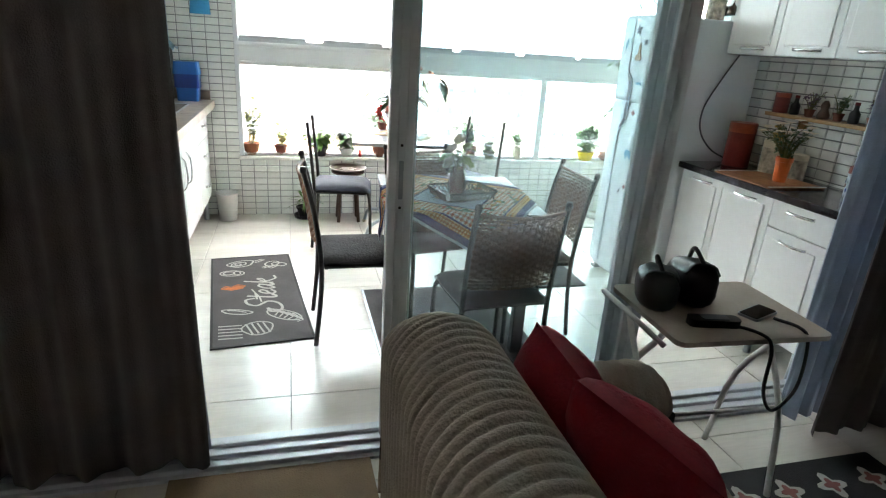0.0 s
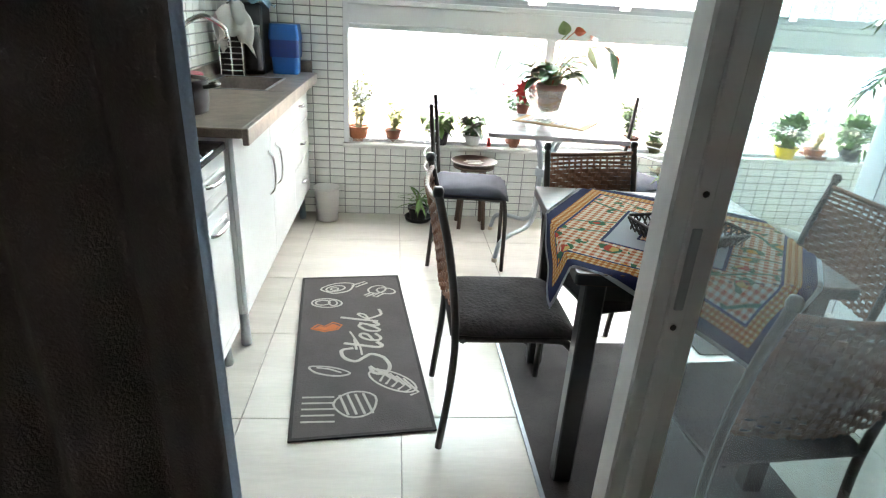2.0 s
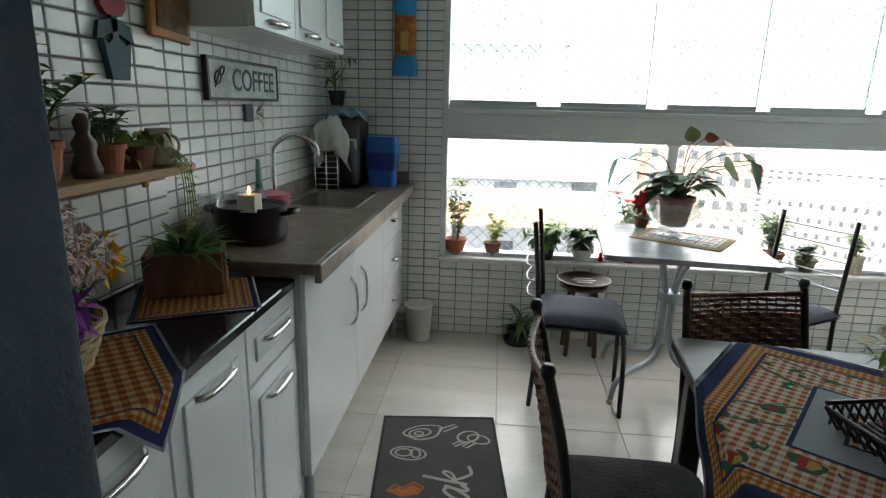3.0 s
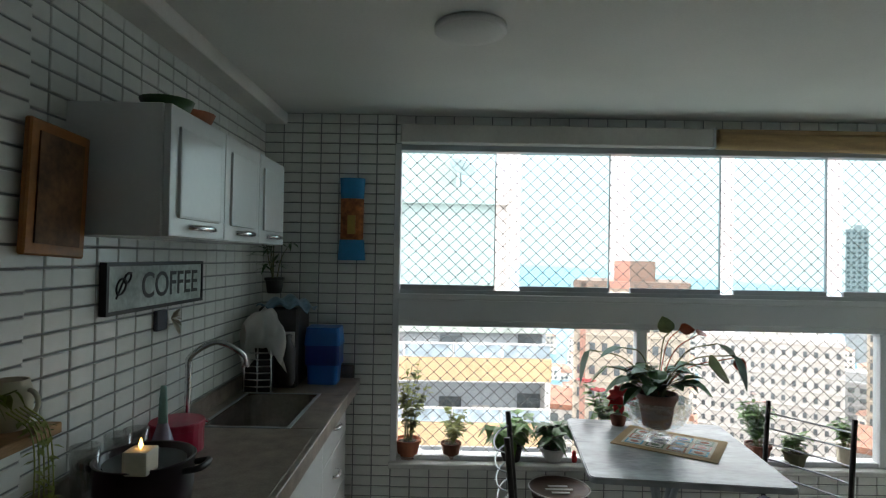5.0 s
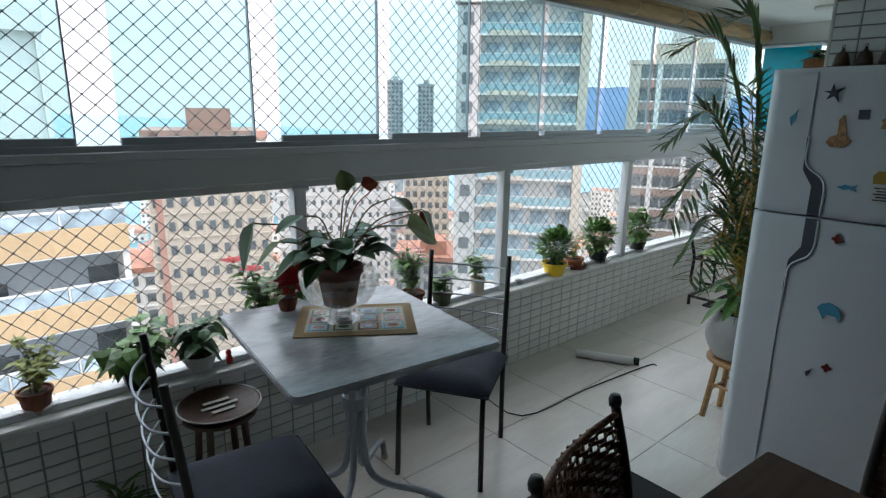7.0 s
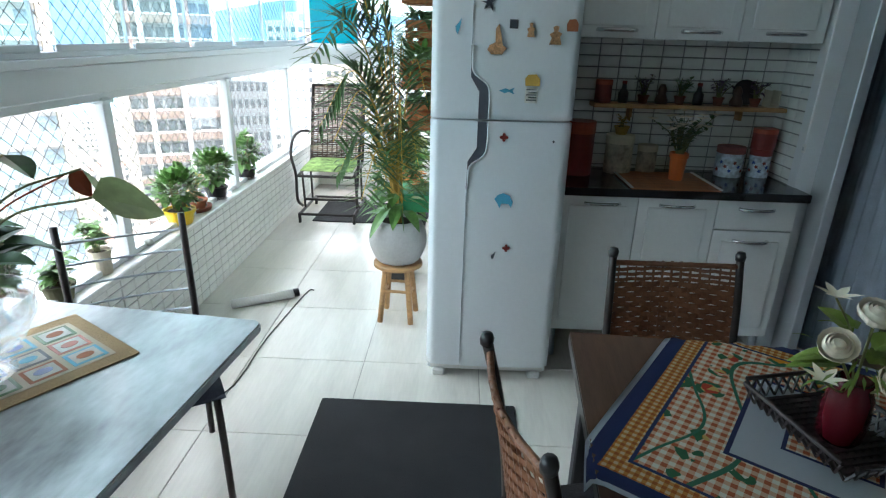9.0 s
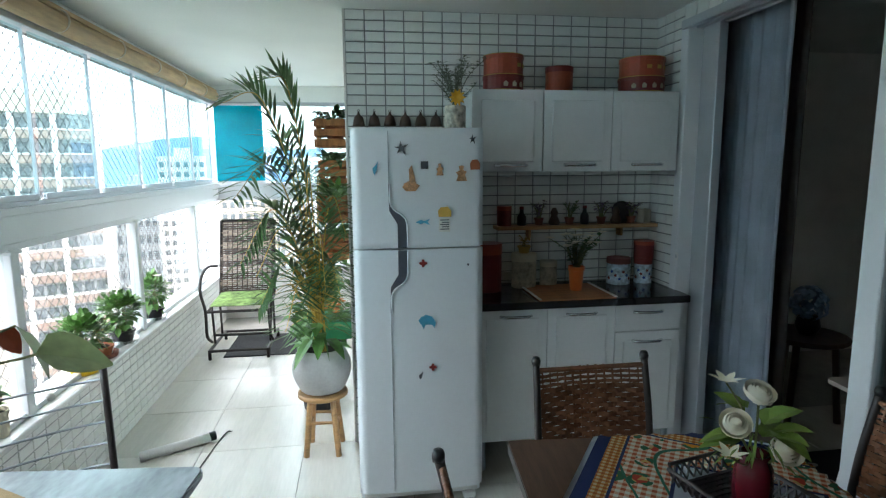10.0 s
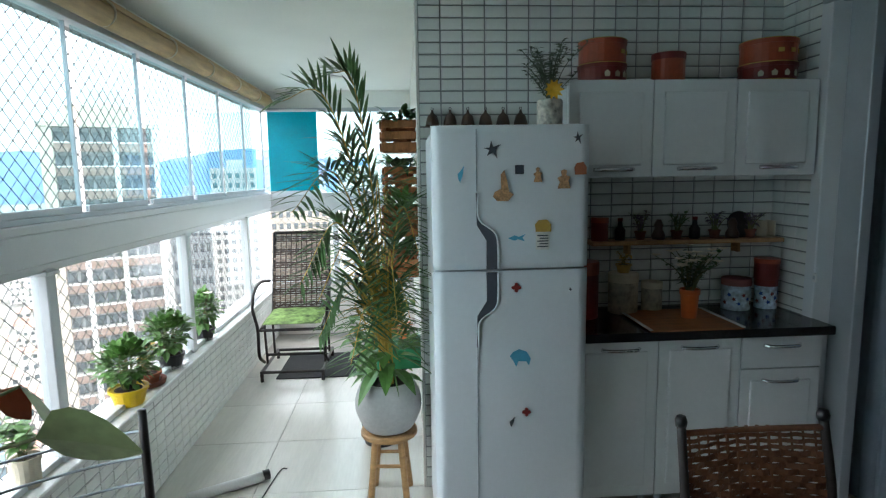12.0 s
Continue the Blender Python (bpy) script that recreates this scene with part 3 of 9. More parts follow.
def balcony_house(label, x0, x1, y, top, floors=7):
    """The near house: tan parapet bands, glass rails with a white cap, deep recesses with doors and windows."""
    t = new("apartment_building")
    t.matrix_basis = Matrix.Translation((x0, y, GZ))
    tagged(t, label, "building")
    w, hgt = x1 - x0, top - GZ
    part("wall", box(0, 1.6, 0, w, 12, hgt - 0.05), M_BRECESS, t)
    part("roof_terrace", box(0, 1.2, hgt - 0.05, w, 12, hgt + 0.2), M_BPALE, t)
    for f in range(floors):
        z = hgt - 1.05 - 2.95 * f
        part("balcony_band", box(0, 0, z - 1.05, w, 0.2, z, 0.02), M_BTAN, t)
        part("floor_slab", box(0, 0.02, z - 1.1, w, 1.7, z - 0.95), M_BWHITE, t)
        rail = part("rail", box(0, 0.05, z + 0.60, w, 0.15, z + 0.68), M_BWHITE, t)
        part("side_wall", box(w - 0.25, 0.25, z - 3.0, w, 1.7, z), M_BWHITE, t)
        for k in range(6):
            a = w * k / 6
            part("rail_pane", box(a + 0.06, 0.09, z, a + w / 6 - 0.06, 0.11, z + 0.6), M_WINB, t)
            part("rail_post", box(a - 0.03, 0.06, z, a + 0.03, 0.14, z + 0.6), M_BWHITE, t)
        for u0, u1, zz0, zz1, m in ((0.62, 0.70, 0.9, 1.5, M_WIN), (0.30, 0.42, 0.0, 1.7, M_WIN), (0.74, 0.80, 0.2, 1.1, M_BWHITE), (0.90, 0.985, 0.0, 1.7, M_WIN)):
            part("window", box(w * u0, 1.5, z - 1.0 + zz0 + 0.1, w * u1, 1.62, z - 1.0 + zz1 + 0.3), m, t)
    return t


M_BRECESS = surf("pale_grey_blue_wall", (0.40, 0.44, 0.47), 0.8, vary=0.1, scale=0.4, fine=3)
M_BPALE = surf("pale_green_terrace", (0.44, 0.50, 0.46), 0.8, vary=0.15, scale=0.5, fine=3)
balcony_house("white house with tan balcony bands and glass rails close by", -8.4, 5.1, 28.0, -1.9)
tower("plain pale rooftop block with a satellite dish", -12, 6.7, 30, 7.3, M_BWHITE, M_BWHITE, 0, 1, depth=9, name="apartment_block")
tower("beige tower with rows of small windows and a red stripe", 13.2, 23.7, 75, -2.0, M_BCREAM, M_WIN, 16, 9, stripes=(0.08,), roof=M_BRED, win_w=0.45, win_h=0.38)
tower("white apartment block with many windows", 24.5, 35.5, 130, -6.5, M_BWHITE, M_WIN, 12, 14, win_w=0.36, win_h=0.36)


def balcony_tower(label, az0, az1, dist, el_top, floors):
    """A tall block with a plain side bay, deep white balconies with teal glass rails, and dark glazed recesses."""
    a0, a1 = radians(az0), radians(az1)
    p0 = Vector((EYE_P[0] + dist * math.sin(a0), EYE_P[1] + dist * math.cos(a0), 0))
    p1 = Vector((EYE_P[0] + dist * math.sin(a1), EYE_P[1] + dist * math.cos(a1), 0))
    w, hgt = (p1 - p0).length, 1.56 + dist * math.tan(radians(el_top)) - GZ
    t = new("apartment_building")
    t.matrix_basis = Matrix.Translation((p0.x, p0.y, GZ)) @ Matrix.Rotation(math.atan2(p1.y - p0.y, p1.x - p0.x), 4, "Z")
    tagged(t, label, "building")
    part("wall", box(0, 1.4, 0, w, 15, hgt - 0.05), M_BWHITE, t)
    part("side_bay", box(0, 0.2, 0, w * 0.17, 1.42, hgt - 0.3), M_BGREYP, t)
    part("pier", box(w * 0.93, 0.1, 0, w, 1.42, hgt - 0.3), M_BCREAM, t)
    part("roof_slab", box(-0.3, -0.3, hgt - 0.06, w + 0.3, 15.2, hgt + 0.5), M_BWHITE, t)
    part("tank_house", box(w * 0.3, 4, hgt + 0.5, w * 0.7, 11, hgt + 3.6), M_BGREYP, t)
    slab = mesh_of("floor_slab", box(w * 0.172, -0.1, -0.18, w * 0.928, 1.42, 0.08))
    fascia = mesh_of("fascia", box(w * 0.24, -0.14, -0.16, w * 0.55, -0.102, 0.32))
    rail = mesh_of("rail_pane", box(-0.48 * w * 0.188, -0.05, 0.085, 0.48 * w * 0.188, -0.02, 1.0))
    cap = mesh_of("rail", box(w * 0.174, -0.09, 1.0, w * 0.926, 0.0, 1.07))
    door = mesh_of("window", box(-w * 0.07, 1.3, 0.1, w * 0.07, 1.41, 2.25))
    slit = mesh_of("window", box(-0.55, 0.1, 0.9, 0.55, 0.25, 2.1))
    for me, mat in ((slab, M_BWHITE), (fascia, M_BCREAM), (rail, M_WINT), (cap, M_BWHITE), (door, M_WINB), (slit, M_WIN)):
        me.materials.append(mat)
    for f in range(floors):
        z = hgt - 3.1 - 2.95 * f
        for me, xs in ((slab, (0,)), (fascia, (0,)), (cap, (0,)), (rail, [w * (0.268 + 0.188 * k) for k in range(4)]), (door, [w * (0.29 + 0.20 * k) for k in range(4)] if f % 3 else [w * (0.29 + 0.20 * k) for k in (0, 1, 3)]), (slit, (w * 0.085,))):
            for x in xs:
                o = new(me.name.split(".")[0], me)
                o.parent = t
                o.matrix_basis = Matrix.Translation((x, 0, z))
    return t


M_BGREYP = surf("pale_warm_grey_facade", (0.46, 0.46, 0.44), 0.8, vary=0.1, scale=0.3, fine=3)
balcony_tower("tall white tower with teal glass balconies", 42.0, 54.6, 62, 10.0, 23)
tower("slim far grey tower", 35.4, 36.9, 420, 2.9, M_BGREY, M_WIN, 14, 4, name="far_tower")
tower("slim far grey tower", 38.4, 39.9, 420, 2.6, M_BGREY, M_WIN, 14, 4, name="far_tower")
tower("cream middle tower between the others", 37.0, 41.5, 150, -5.0, M_BCREAM, M_WIN, 14, 6)


def banded_tower(label, az0, az1, dist, el_top, floors):
    """A block of brick-brown parapet bands with white slab lines, dark recesses and pale upright piers."""
    a0, a1 = radians(az0), radians(az1)
    p0 = Vector((EYE_P[0] + dist * math.sin(a0), EYE_P[1] + dist * math.cos(a0), 0))
    p1 = Vector((EYE_P[0] + dist * math.sin(a1), EYE_P[1] + dist * math.cos(a1), 0))
    w, hgt = (p1 - p0).length, 1.56 + dist * math.tan(radians(el_top)) - GZ
    t = new("apartment_building")
    t.matrix_basis = Matrix.Translation((p0.x, p0.y, GZ)) @ Matrix.Rotation(math.atan2(p1.y - p0.y, p1.x - p0.x), 4, "Z")
    tagged(t, label, "building")
    part("wall", box(0.02, 1.2, 0, w - 0.02, 15, hgt - 0.05), M_BGREY, t)
    part("roof_slab", box(-0.2, -0.2, hgt - 0.05, w + 0.2, 15.2, hgt + 0.5), M_BCREAM, t)
    part("penthouse", box(w * 0.22, 3, hgt + 0.5, w * 0.80, 12, hgt + 2.9), M_BCREAM, t)
    part("tank_house", box(w * 0.38, 4, hgt + 2.9, w * 0.74, 10, hgt + 5.0), M_BWHITE, t)
    part("corner_pier", box(0, 0.02, 0, w * 0.11, 1.25, hgt - 0.1), M_BCREAM, t)
    for u in (0.30, 0.62, 0.97):
        part("pier", box(w * u - 0.32, -0.14, 0, w * u + 0.32, 1.25, hgt - 0.1), M_BWHITE, t)
    band_ = mesh_of("balcony_band", box(w * 0.112, 0.0, 0.02, w * 0.995, 0.18, 1.05))
    line_ = mesh_of("floor_slab", box(w * 0.111, -0.08, 1.05, w * 0.996, 1.25, 1.24))
    pane_ = mesh_of("window", box(-0.5, 1.08, 1.3, 0.5, 1.21, 2.5))
    for me, mat in ((band_, M_BBRICK), (line_, M_BWHITE), (pane_, M_WIN)):
        me.materials.append(mat)
    for f in range(floors):
        z = hgt - 3.1 - 2.95 * f
        for me, xs in ((band_, (0,)), (line_, (0,)), (pane_, [w * (0.16 + 0.105 * k) for k in range(8)])):
            for x in xs:
                o = new(me.name.split(".")[0], me)
                o.parent = t
                o.matrix_basis = Matrix.Translation((x, 0, z))
    return t


M_BBRICK = surf("brown_brick_parapet", (0.27, 0.195, 0.16), 0.85, vary=0.15, scale=0.4, fine=4)
banded_tower("brown banded tower with pale vertical piers", 58.3, 67.0, 85, 4.5, 24)
tower("grey tower seen past the brown one", 67.6, 71.0, 110, -2.0, M_BGREY, M_WIN, 20, 6)
tower("pale tower far along the bay", 71.5, 75.5, 190, 1.0, M_BWHITE, M_WIN, 20, 6)
tower("pale tower far along the bay", 76.5, 82.0, 150, -1.5, M_BCREAM, M_WIN, 18, 8)
tower("low white houses between the towers", 30.0, 41.0, 210, -9.5, M_BGREY, M_WIN, 5, 14, name="low_block")
tower("low white terrace with a red roof", 8.0, 24.0, 105, -14.0, M_BWHITE, M_WIN, 5, 12, roof=M_BROOF, name="low_block")
tower("low grey block by the street", 36.0, 43.5, 100, -14.5, M_BGREY, M_WIN, 5, 8, roof=M_BROOF, name="low_block")
tower("pale far block by the shore", 20.0, 34.0, 330, -4.5, M_BWHITE, M_WIN, 8, 20, name="low_block")
tower("white tower at the balcony end", 83.0, 92.0, 120, 1.0, M_BWHITE, M_WIN, 20, 9)


def town_houses(seedv):
    """The low town between the towers: many plain houses with hipped roofs, joined by material."""
    rnd = random.Random(seedv)
    walls, roofs, holes = bmesh.new(), bmesh.new(), bmesh.new()
    for k in range(260):
        az, dist = radians(rnd.uniform(6, 66)), 115 + 250 * rnd.random() ** 1.3
        x, y = EYE_P[0] + dist * math.sin(az), EYE_P[1] + dist * math.cos(az)
        w, d, hh = rnd.uniform(5, 11), rnd.uniform(5, 11), rnd.choice((4, 6, 7, 9, 12, 16))
        m = Matrix.Translation((x, y, GZ)) @ Matrix.Rotation(-az + rnd.uniform(-0.3, 0.3), 4, "Z")
        def put(bm, cs, fs):
            vs = [bm.verts.new(m @ Vector(c)) for c in cs]
            for f in fs:
                bm.faces.new([vs[i] for i in f])
        cube = ((0, 3, 2, 1), (4, 5, 6, 7), (0, 1, 5, 4), (1, 2, 6, 5), (2, 3, 7, 6), (3, 0, 4, 7))
        put(walls, [(sx * w, sy * d, z) for z in (0, hh) for sx, sy in ((-0.5, -0.5), (0.5, -0.5), (0.5, 0.5), (-0.5, 0.5))], cube)
        e, r = 0.54, rnd.uniform(0.6, 2.2)
        put(roofs, [(-e * w, -e * d, hh), (e * w, -e * d, hh), (e * w, e * d, hh), (-e * w, e * d, hh), (-0.2 * w, 0, hh + r), (0.2 * w, 0, hh + r)], ((0, 3, 2, 1), (0, 1, 5, 4), (1, 2, 5), (2, 3, 4, 5), (3, 0, 4)))
        for f in range(int(hh // 3)):
            for c in range(int(w // 2.2)):
                x0 = -w / 2 + 0.6 + 2.2 * c
                z0 = 1.0 + 3 * f
                put(holes, [(x0, -d / 2 - 0.06, z0), (x0 + 1.1, -d / 2 - 0.06, z0), (x0 + 1.1, -d / 2 - 0.06, z0 + 1.2), (x0, -d / 2 - 0.06, z0 + 1.2), (x0, -d / 2 + 0.1, z0), (x0 + 1.1, -d / 2 + 0.1, z0), (x0 + 1.1, -d / 2 + 0.1, z0 + 1.2), (x0, -d / 2 + 0.1, z0 + 1.2)], ((0, 1, 2, 3), (0, 4, 5, 1), (1, 5, 6, 2), (2, 6, 7, 3), (3, 7, 4, 0)))
    town = tagged(part("town_houses", walls, surf("mixed_house_walls", (0.50, 0.47, 0.43), 0.9, vary=0.45, scale=0.2, fine=2, island=0.9)), "low pale houses with clay roofs far below", "houses", kind="stuff")
    part("house_roofs", roofs, surf("mixed_clay_roofs", (0.27, 0.16, 0.12), 0.9, vary=0.5, scale=0.3, fine=3, island=0.9), town)
    part("house_windows", holes, M_WIN, town)


town_houses(17)

# ---- furniture ----
def bar_handle(parent, m, length=0.13):
    """A bowed chrome pull; it runs along local x and stands off along local -y."""
    bm = tube([m @ p for p in curve_pts([(-length / 2, 0, 0), (-length * 0.36, -0.022, 0), (0, -0.028, 0), (length * 0.36, -0.022, 0), (length / 2, 0, 0)], 4)], 0.0085, 6)
    moved(bm, Matrix.Identity(4))
    part("handle", bm, M_CHROME, parent, "bowed chrome handle", True)


def raised_door(x0, z0, x1, z1, y, t=0.018):
    """A cabinet front in the local xz plane, facing -y: bevelled edges and a raised inner panel."""
    bm = box(x0, y, z0, x1, y + t, z1, 0.004, seg=2)
    if x1 - x0 > 0.16 and z1 - z0 > 0.16:
        box(x0 + 0.045, y - 0.008, z0 + 0.05, x1 - 0.045, y + 0.006, z1 - 0.05, 0.0075, bm, 2)
    return bm


def cabinet(label, at, rz, w, d, h, fronts, legs=0.0, group="", handle_len=0.13):
    """A cabinet whose front faces local -y, origin at its front lower left corner. fronts: (x0, z0, x1, z1, handle x, handle z, upright)."""
    c = thing("cabinet", label, "cabinet", at, rz, group)
    part("body", box(0.001, 0.02, 0, w - 0.001, d, h, 0.003), M_WHITE, c)
    for x0, z0, x1, z1, hx, hz, up in fronts:
        f = part("drawer" if z1 - z0 < 0.25 else "door", raised_door(x0 + 0.002, z0 + 0.002, x1 - 0.002, z1 - 0.002, 0), M_WHITE, c)
        bar_handle(f, Matrix.Translation((hx, 0.0, hz)) @ (Matrix.Rotation(radians(90), 4, "Y") if up else Matrix.Identity(4)), handle_len)
    if legs:
        for lx, ly in ((0.04, 0.05), (w - 0.04, 0.05), (0.04, d - 0.05), (w - 0.04, d - 0.05)):
            part("leg", lathe([(0.019, -legs), (0.02, -legs + 0.01), (0.017, -legs * 0.5), (0.017, 0.0)], 10, m=Matrix.Translation((lx, ly, 0))), M_STEEL, c, smooth=True)
    return c


# east run: base units, top, wall units
EY0, EY1 = 2.13, 3.235
bz, bh = 0.17, 0.705
G = "white kitchen cabinets by the refrigerator"
ux = [0, 0.365, 0.73, 1.10]
cabinet("white lacquered base cabinet on slim steel legs", (2.63, EY1, bz), -90, ux[1], 0.44, bh, [(0, 0, ux[1], bh, 0.2, bh - 0.04, False)], bz, group=G, handle_len=0.16)
cabinet("white lacquered base cabinet on slim steel legs", (2.63, EY1 - ux[1], bz), -90, ux[2] - ux[1], 0.44, bh, [(0, 0, ux[1], bh, 0.18, bh - 0.04, False)], bz, group=G, handle_len=0.16)
cabinet("white lacquered base cabinet with a drawer above a door", (2.63, EY1 - ux[2], bz), -90, ux[3] - ux[2], 0.44, bh, [(0, bh - 0.145, 0.365, bh, 0.18, bh - 0.045, False), (0, 0, 0.365, bh - 0.15, 0.18, bh - 0.2, False)], bz, group=G, handle_len=0.16)
tagged(part("worktop", box(2.595, EY0 - 0.02, bz + bh, XK, EY1 + 0.01, bz + bh + 0.038, 0.004), M_BLACKTOP), "polished black stone worktop on the white cabinets", "worktop")
G2 = "white wall cabinets by the refrigerator"
uz, uh = 1.552, 0.41
for k in range(3):
    w = 0.3667
    c = cabinet("white wall cabinet with a framed door and chrome pull", (2.757, EY1 - k * w, uz), -90, w, XK - 2.757, uh, [(0, 0, w, uh, 0.2, 0.035, False)], group=G2, handle_len=0.17)

# refrigerator
FX = 2.398
fr = thing("refrigerator", "white two-door refrigerator with magnets, standing by the tiled wall", "refrigerator", (FX, 3.25, 0))
FW = 0.58
part("body", box(0.055, 0.005, 0.03, 0.63, FW - 0.005, 1.735, 0.012, seg=2), M_FRIDGE, fr)


def fridge_door(z0, z1):
    """A bowed door: the front swells a little and the edges are rounded."""
    bm = bmesh.new()
    def fn(u, v):
        y = FW * u
        e = min(u, 1 - u)
        x = 0.012 - 0.012 * math.sin(math.pi * u) + (0.03 * (1 - min(1, e / 0.05)) ** 2)
        ez = min(v, 1 - v) * (z1 - z0)
        x += 0.012 * (1 - min(1, ez / 0.02)) ** 2
        return Vector((x, y, z0 + (z1 - z0) * v))
    us, vs = 40, 30
    sheet(fn, us, vs, 0, bm)
    box(0.04, 0.0, z0, 0.054, FW, z1, 0, bm)
    return bm


def groove_handle(gap, s):
    """The recessed grip drawn as a flat dark outline: a wide pocket beside the gap between the doors, a slanted jog,
    then a narrow slot. s: 1 upwards, -1 downwards.
    """
    pts = [(0.386, 0.006), (0.386, 0.112), (0.421, 0.168), (0.424, 0.285), (0.417, 0.285), (0.413, 0.190), (0.350, 0.135), (0.344, 0.006)]
    bm = bmesh.new()
    a = [bm.verts.new((-0.0015, y, gap + s * d)) for y, d in pts]
    b = [bm.verts.new((0.012, y, gap + s * d)) for y, d in pts]
    bm.faces.new(a)
    bm.faces.new(b[::-1])
    for i in range(len(pts)):
        j = (i + 1) % len(pts)
        bm.faces.new((a[i], b[i], b[j], a[j]))
    bmesh.ops.recalc_face_normals(bm, faces=bm.faces)
    return bm


def grip_lip(gap, s):
    """The bright rounded lip along the pocket."""
    return tube(curve_pts([(-0.003, 0.343, gap + s * 0.008), (-0.003, 0.349, gap + s * 0.13), (-0.003, 0.412, gap + s * 0.19), (-0.002, 0.416, gap + s * 0.285)], 5), 0.004, 6)


# the pocket's shade is put into this dark grey; keypad and cord share it
M_GRIP = surf("grey_grip", (0.075, 0.085, 0.105), 0.4)
top_door = part("freezer_door", fridge_door(1.23, 1.75), M_FRIDGE, fr, smooth=True)
low_door = part("door", fridge_door(0.07, 1.222), M_FRIDGE, fr, smooth=True)
for door_, sg_ in ((top_door, 1), (low_door, -1)):
    part("grip", groove_handle(1.226, sg_), M_GRIP, door_, "long recessed grip, its shade coloured dark grey")
    part("lip", grip_lip(1.226, sg_), M_FRIDGE, door_, smooth=True)
# the door panels' faint crease: a thin strip with its shade in the grey
M_CREASE = surf("pale_grey_crease", (0.36, 0.40, 0.44), 0.5)
part("crease", box(-0.0012, 0.4195, 1.515, 0.006, 0.4225, 1.735), M_CREASE, top_door)
part("crease", box(-0.0012, 0.4195, 0.09, 0.006, 0.4225, 0.94), M_CREASE, low_door)
for y in (0.06, FW - 0.06):
    part("foot", box(0.03, y - 0.03, 0.0, 0.09, y + 0.03, 0.035, 0.006), M_WHITEPL, fr)
part("plinth", box(0.05, 0.02, 0.03, 0.06, FW - 0.02, 0.075), M_WHITEPL, fr)
M_STICK_B = surf("blue_sticker", (0.10, 0.42, 0.62), 0.5)
M_STICK_D = surf("dark_sticker", (0.06, 0.07, 0.09), 0.5)
M_PAPER = surf("white_paper", (0.72, 0.72, 0.68), 0.8)
M_GOLD = surf("golden_plastic", (0.55, 0.36, 0.08), 0.4)


OUTLINES = {
    "bird": [(-0.5, 0.1), (-0.15, 0.12), (-0.05, 0.5), (0.06, 0.15), (0.5, 0.3), (0.2, 0.0), (0.3, -0.5), (0.05, -0.15), (-0.3, -0.35), (-0.15, -0.02)],
    "ship": [(-0.5, -0.35), (-0.3, -0.5), (0.25, -0.5), (0.5, -0.28), (0.28, -0.2), (0.2, 0.1), (0.05, 0.5), (-0.12, 0.35), (-0.1, -0.1), (-0.4, -0.2)],
    "figure": [(-0.4, -0.5), (0.45, -0.5), (0.3, -0.1), (0.42, 0.1), (0.15, 0.2), (0.2, 0.45), (0.0, 0.5), (-0.2, 0.42), (-0.12, 0.18), (-0.42, 0.05), (-0.25, -0.15)],
    "house": [(-0.45, -0.5), (0.45, -0.5), (0.45, 0.1), (0.2, 0.5), (-0.3, 0.45), (-0.5, 0.1)],
    "fish": [(-0.5, 0.0), (-0.1, 0.3), (0.15, 0.12), (0.5, 0.42), (0.35, 0.0), (0.5, -0.4), (0.1, -0.12), (-0.15, -0.28)],
    "turtle": [(-0.5, 0.1), (-0.35, 0.35), (-0.05, 0.5), (0.3, 0.35), (0.5, -0.05), (0.42, -0.45), (0.28, -0.2), (-0.1, -0.18), (-0.2, -0.5), (-0.35, -0.15)],
    "leaf": [(0.0, -0.5), (0.3, -0.1), (0.5, 0.5), (0.1, 0.2), (-0.3, 0.0), (-0.2, -0.3)],
    "flower": [(r * math.cos(6.2832 * k / 20), r * math.sin(6.2832 * k / 20)) for k, r in enumerate((0.5, 0.46, 0.3, 0.3, 0.46) * 4)][:20],
}


def emblem(kind, y, z, w, h):
    """A small flat magnet or sticker of a given outline on the refrigerator's front."""
    bm = flat_poly([(px_ * w, pz_ * h) for px_, pz_ in OUTLINES[kind]], 0, 0.005)
    return moved(bm, Matrix.Translation((FX - 0.001, 3.25 + y, z)) @ Matrix(((0, 0, -1, 0), (-1, 0, 0, 0), (0, 1, 0, 0), (0, 0, 0, 1))))


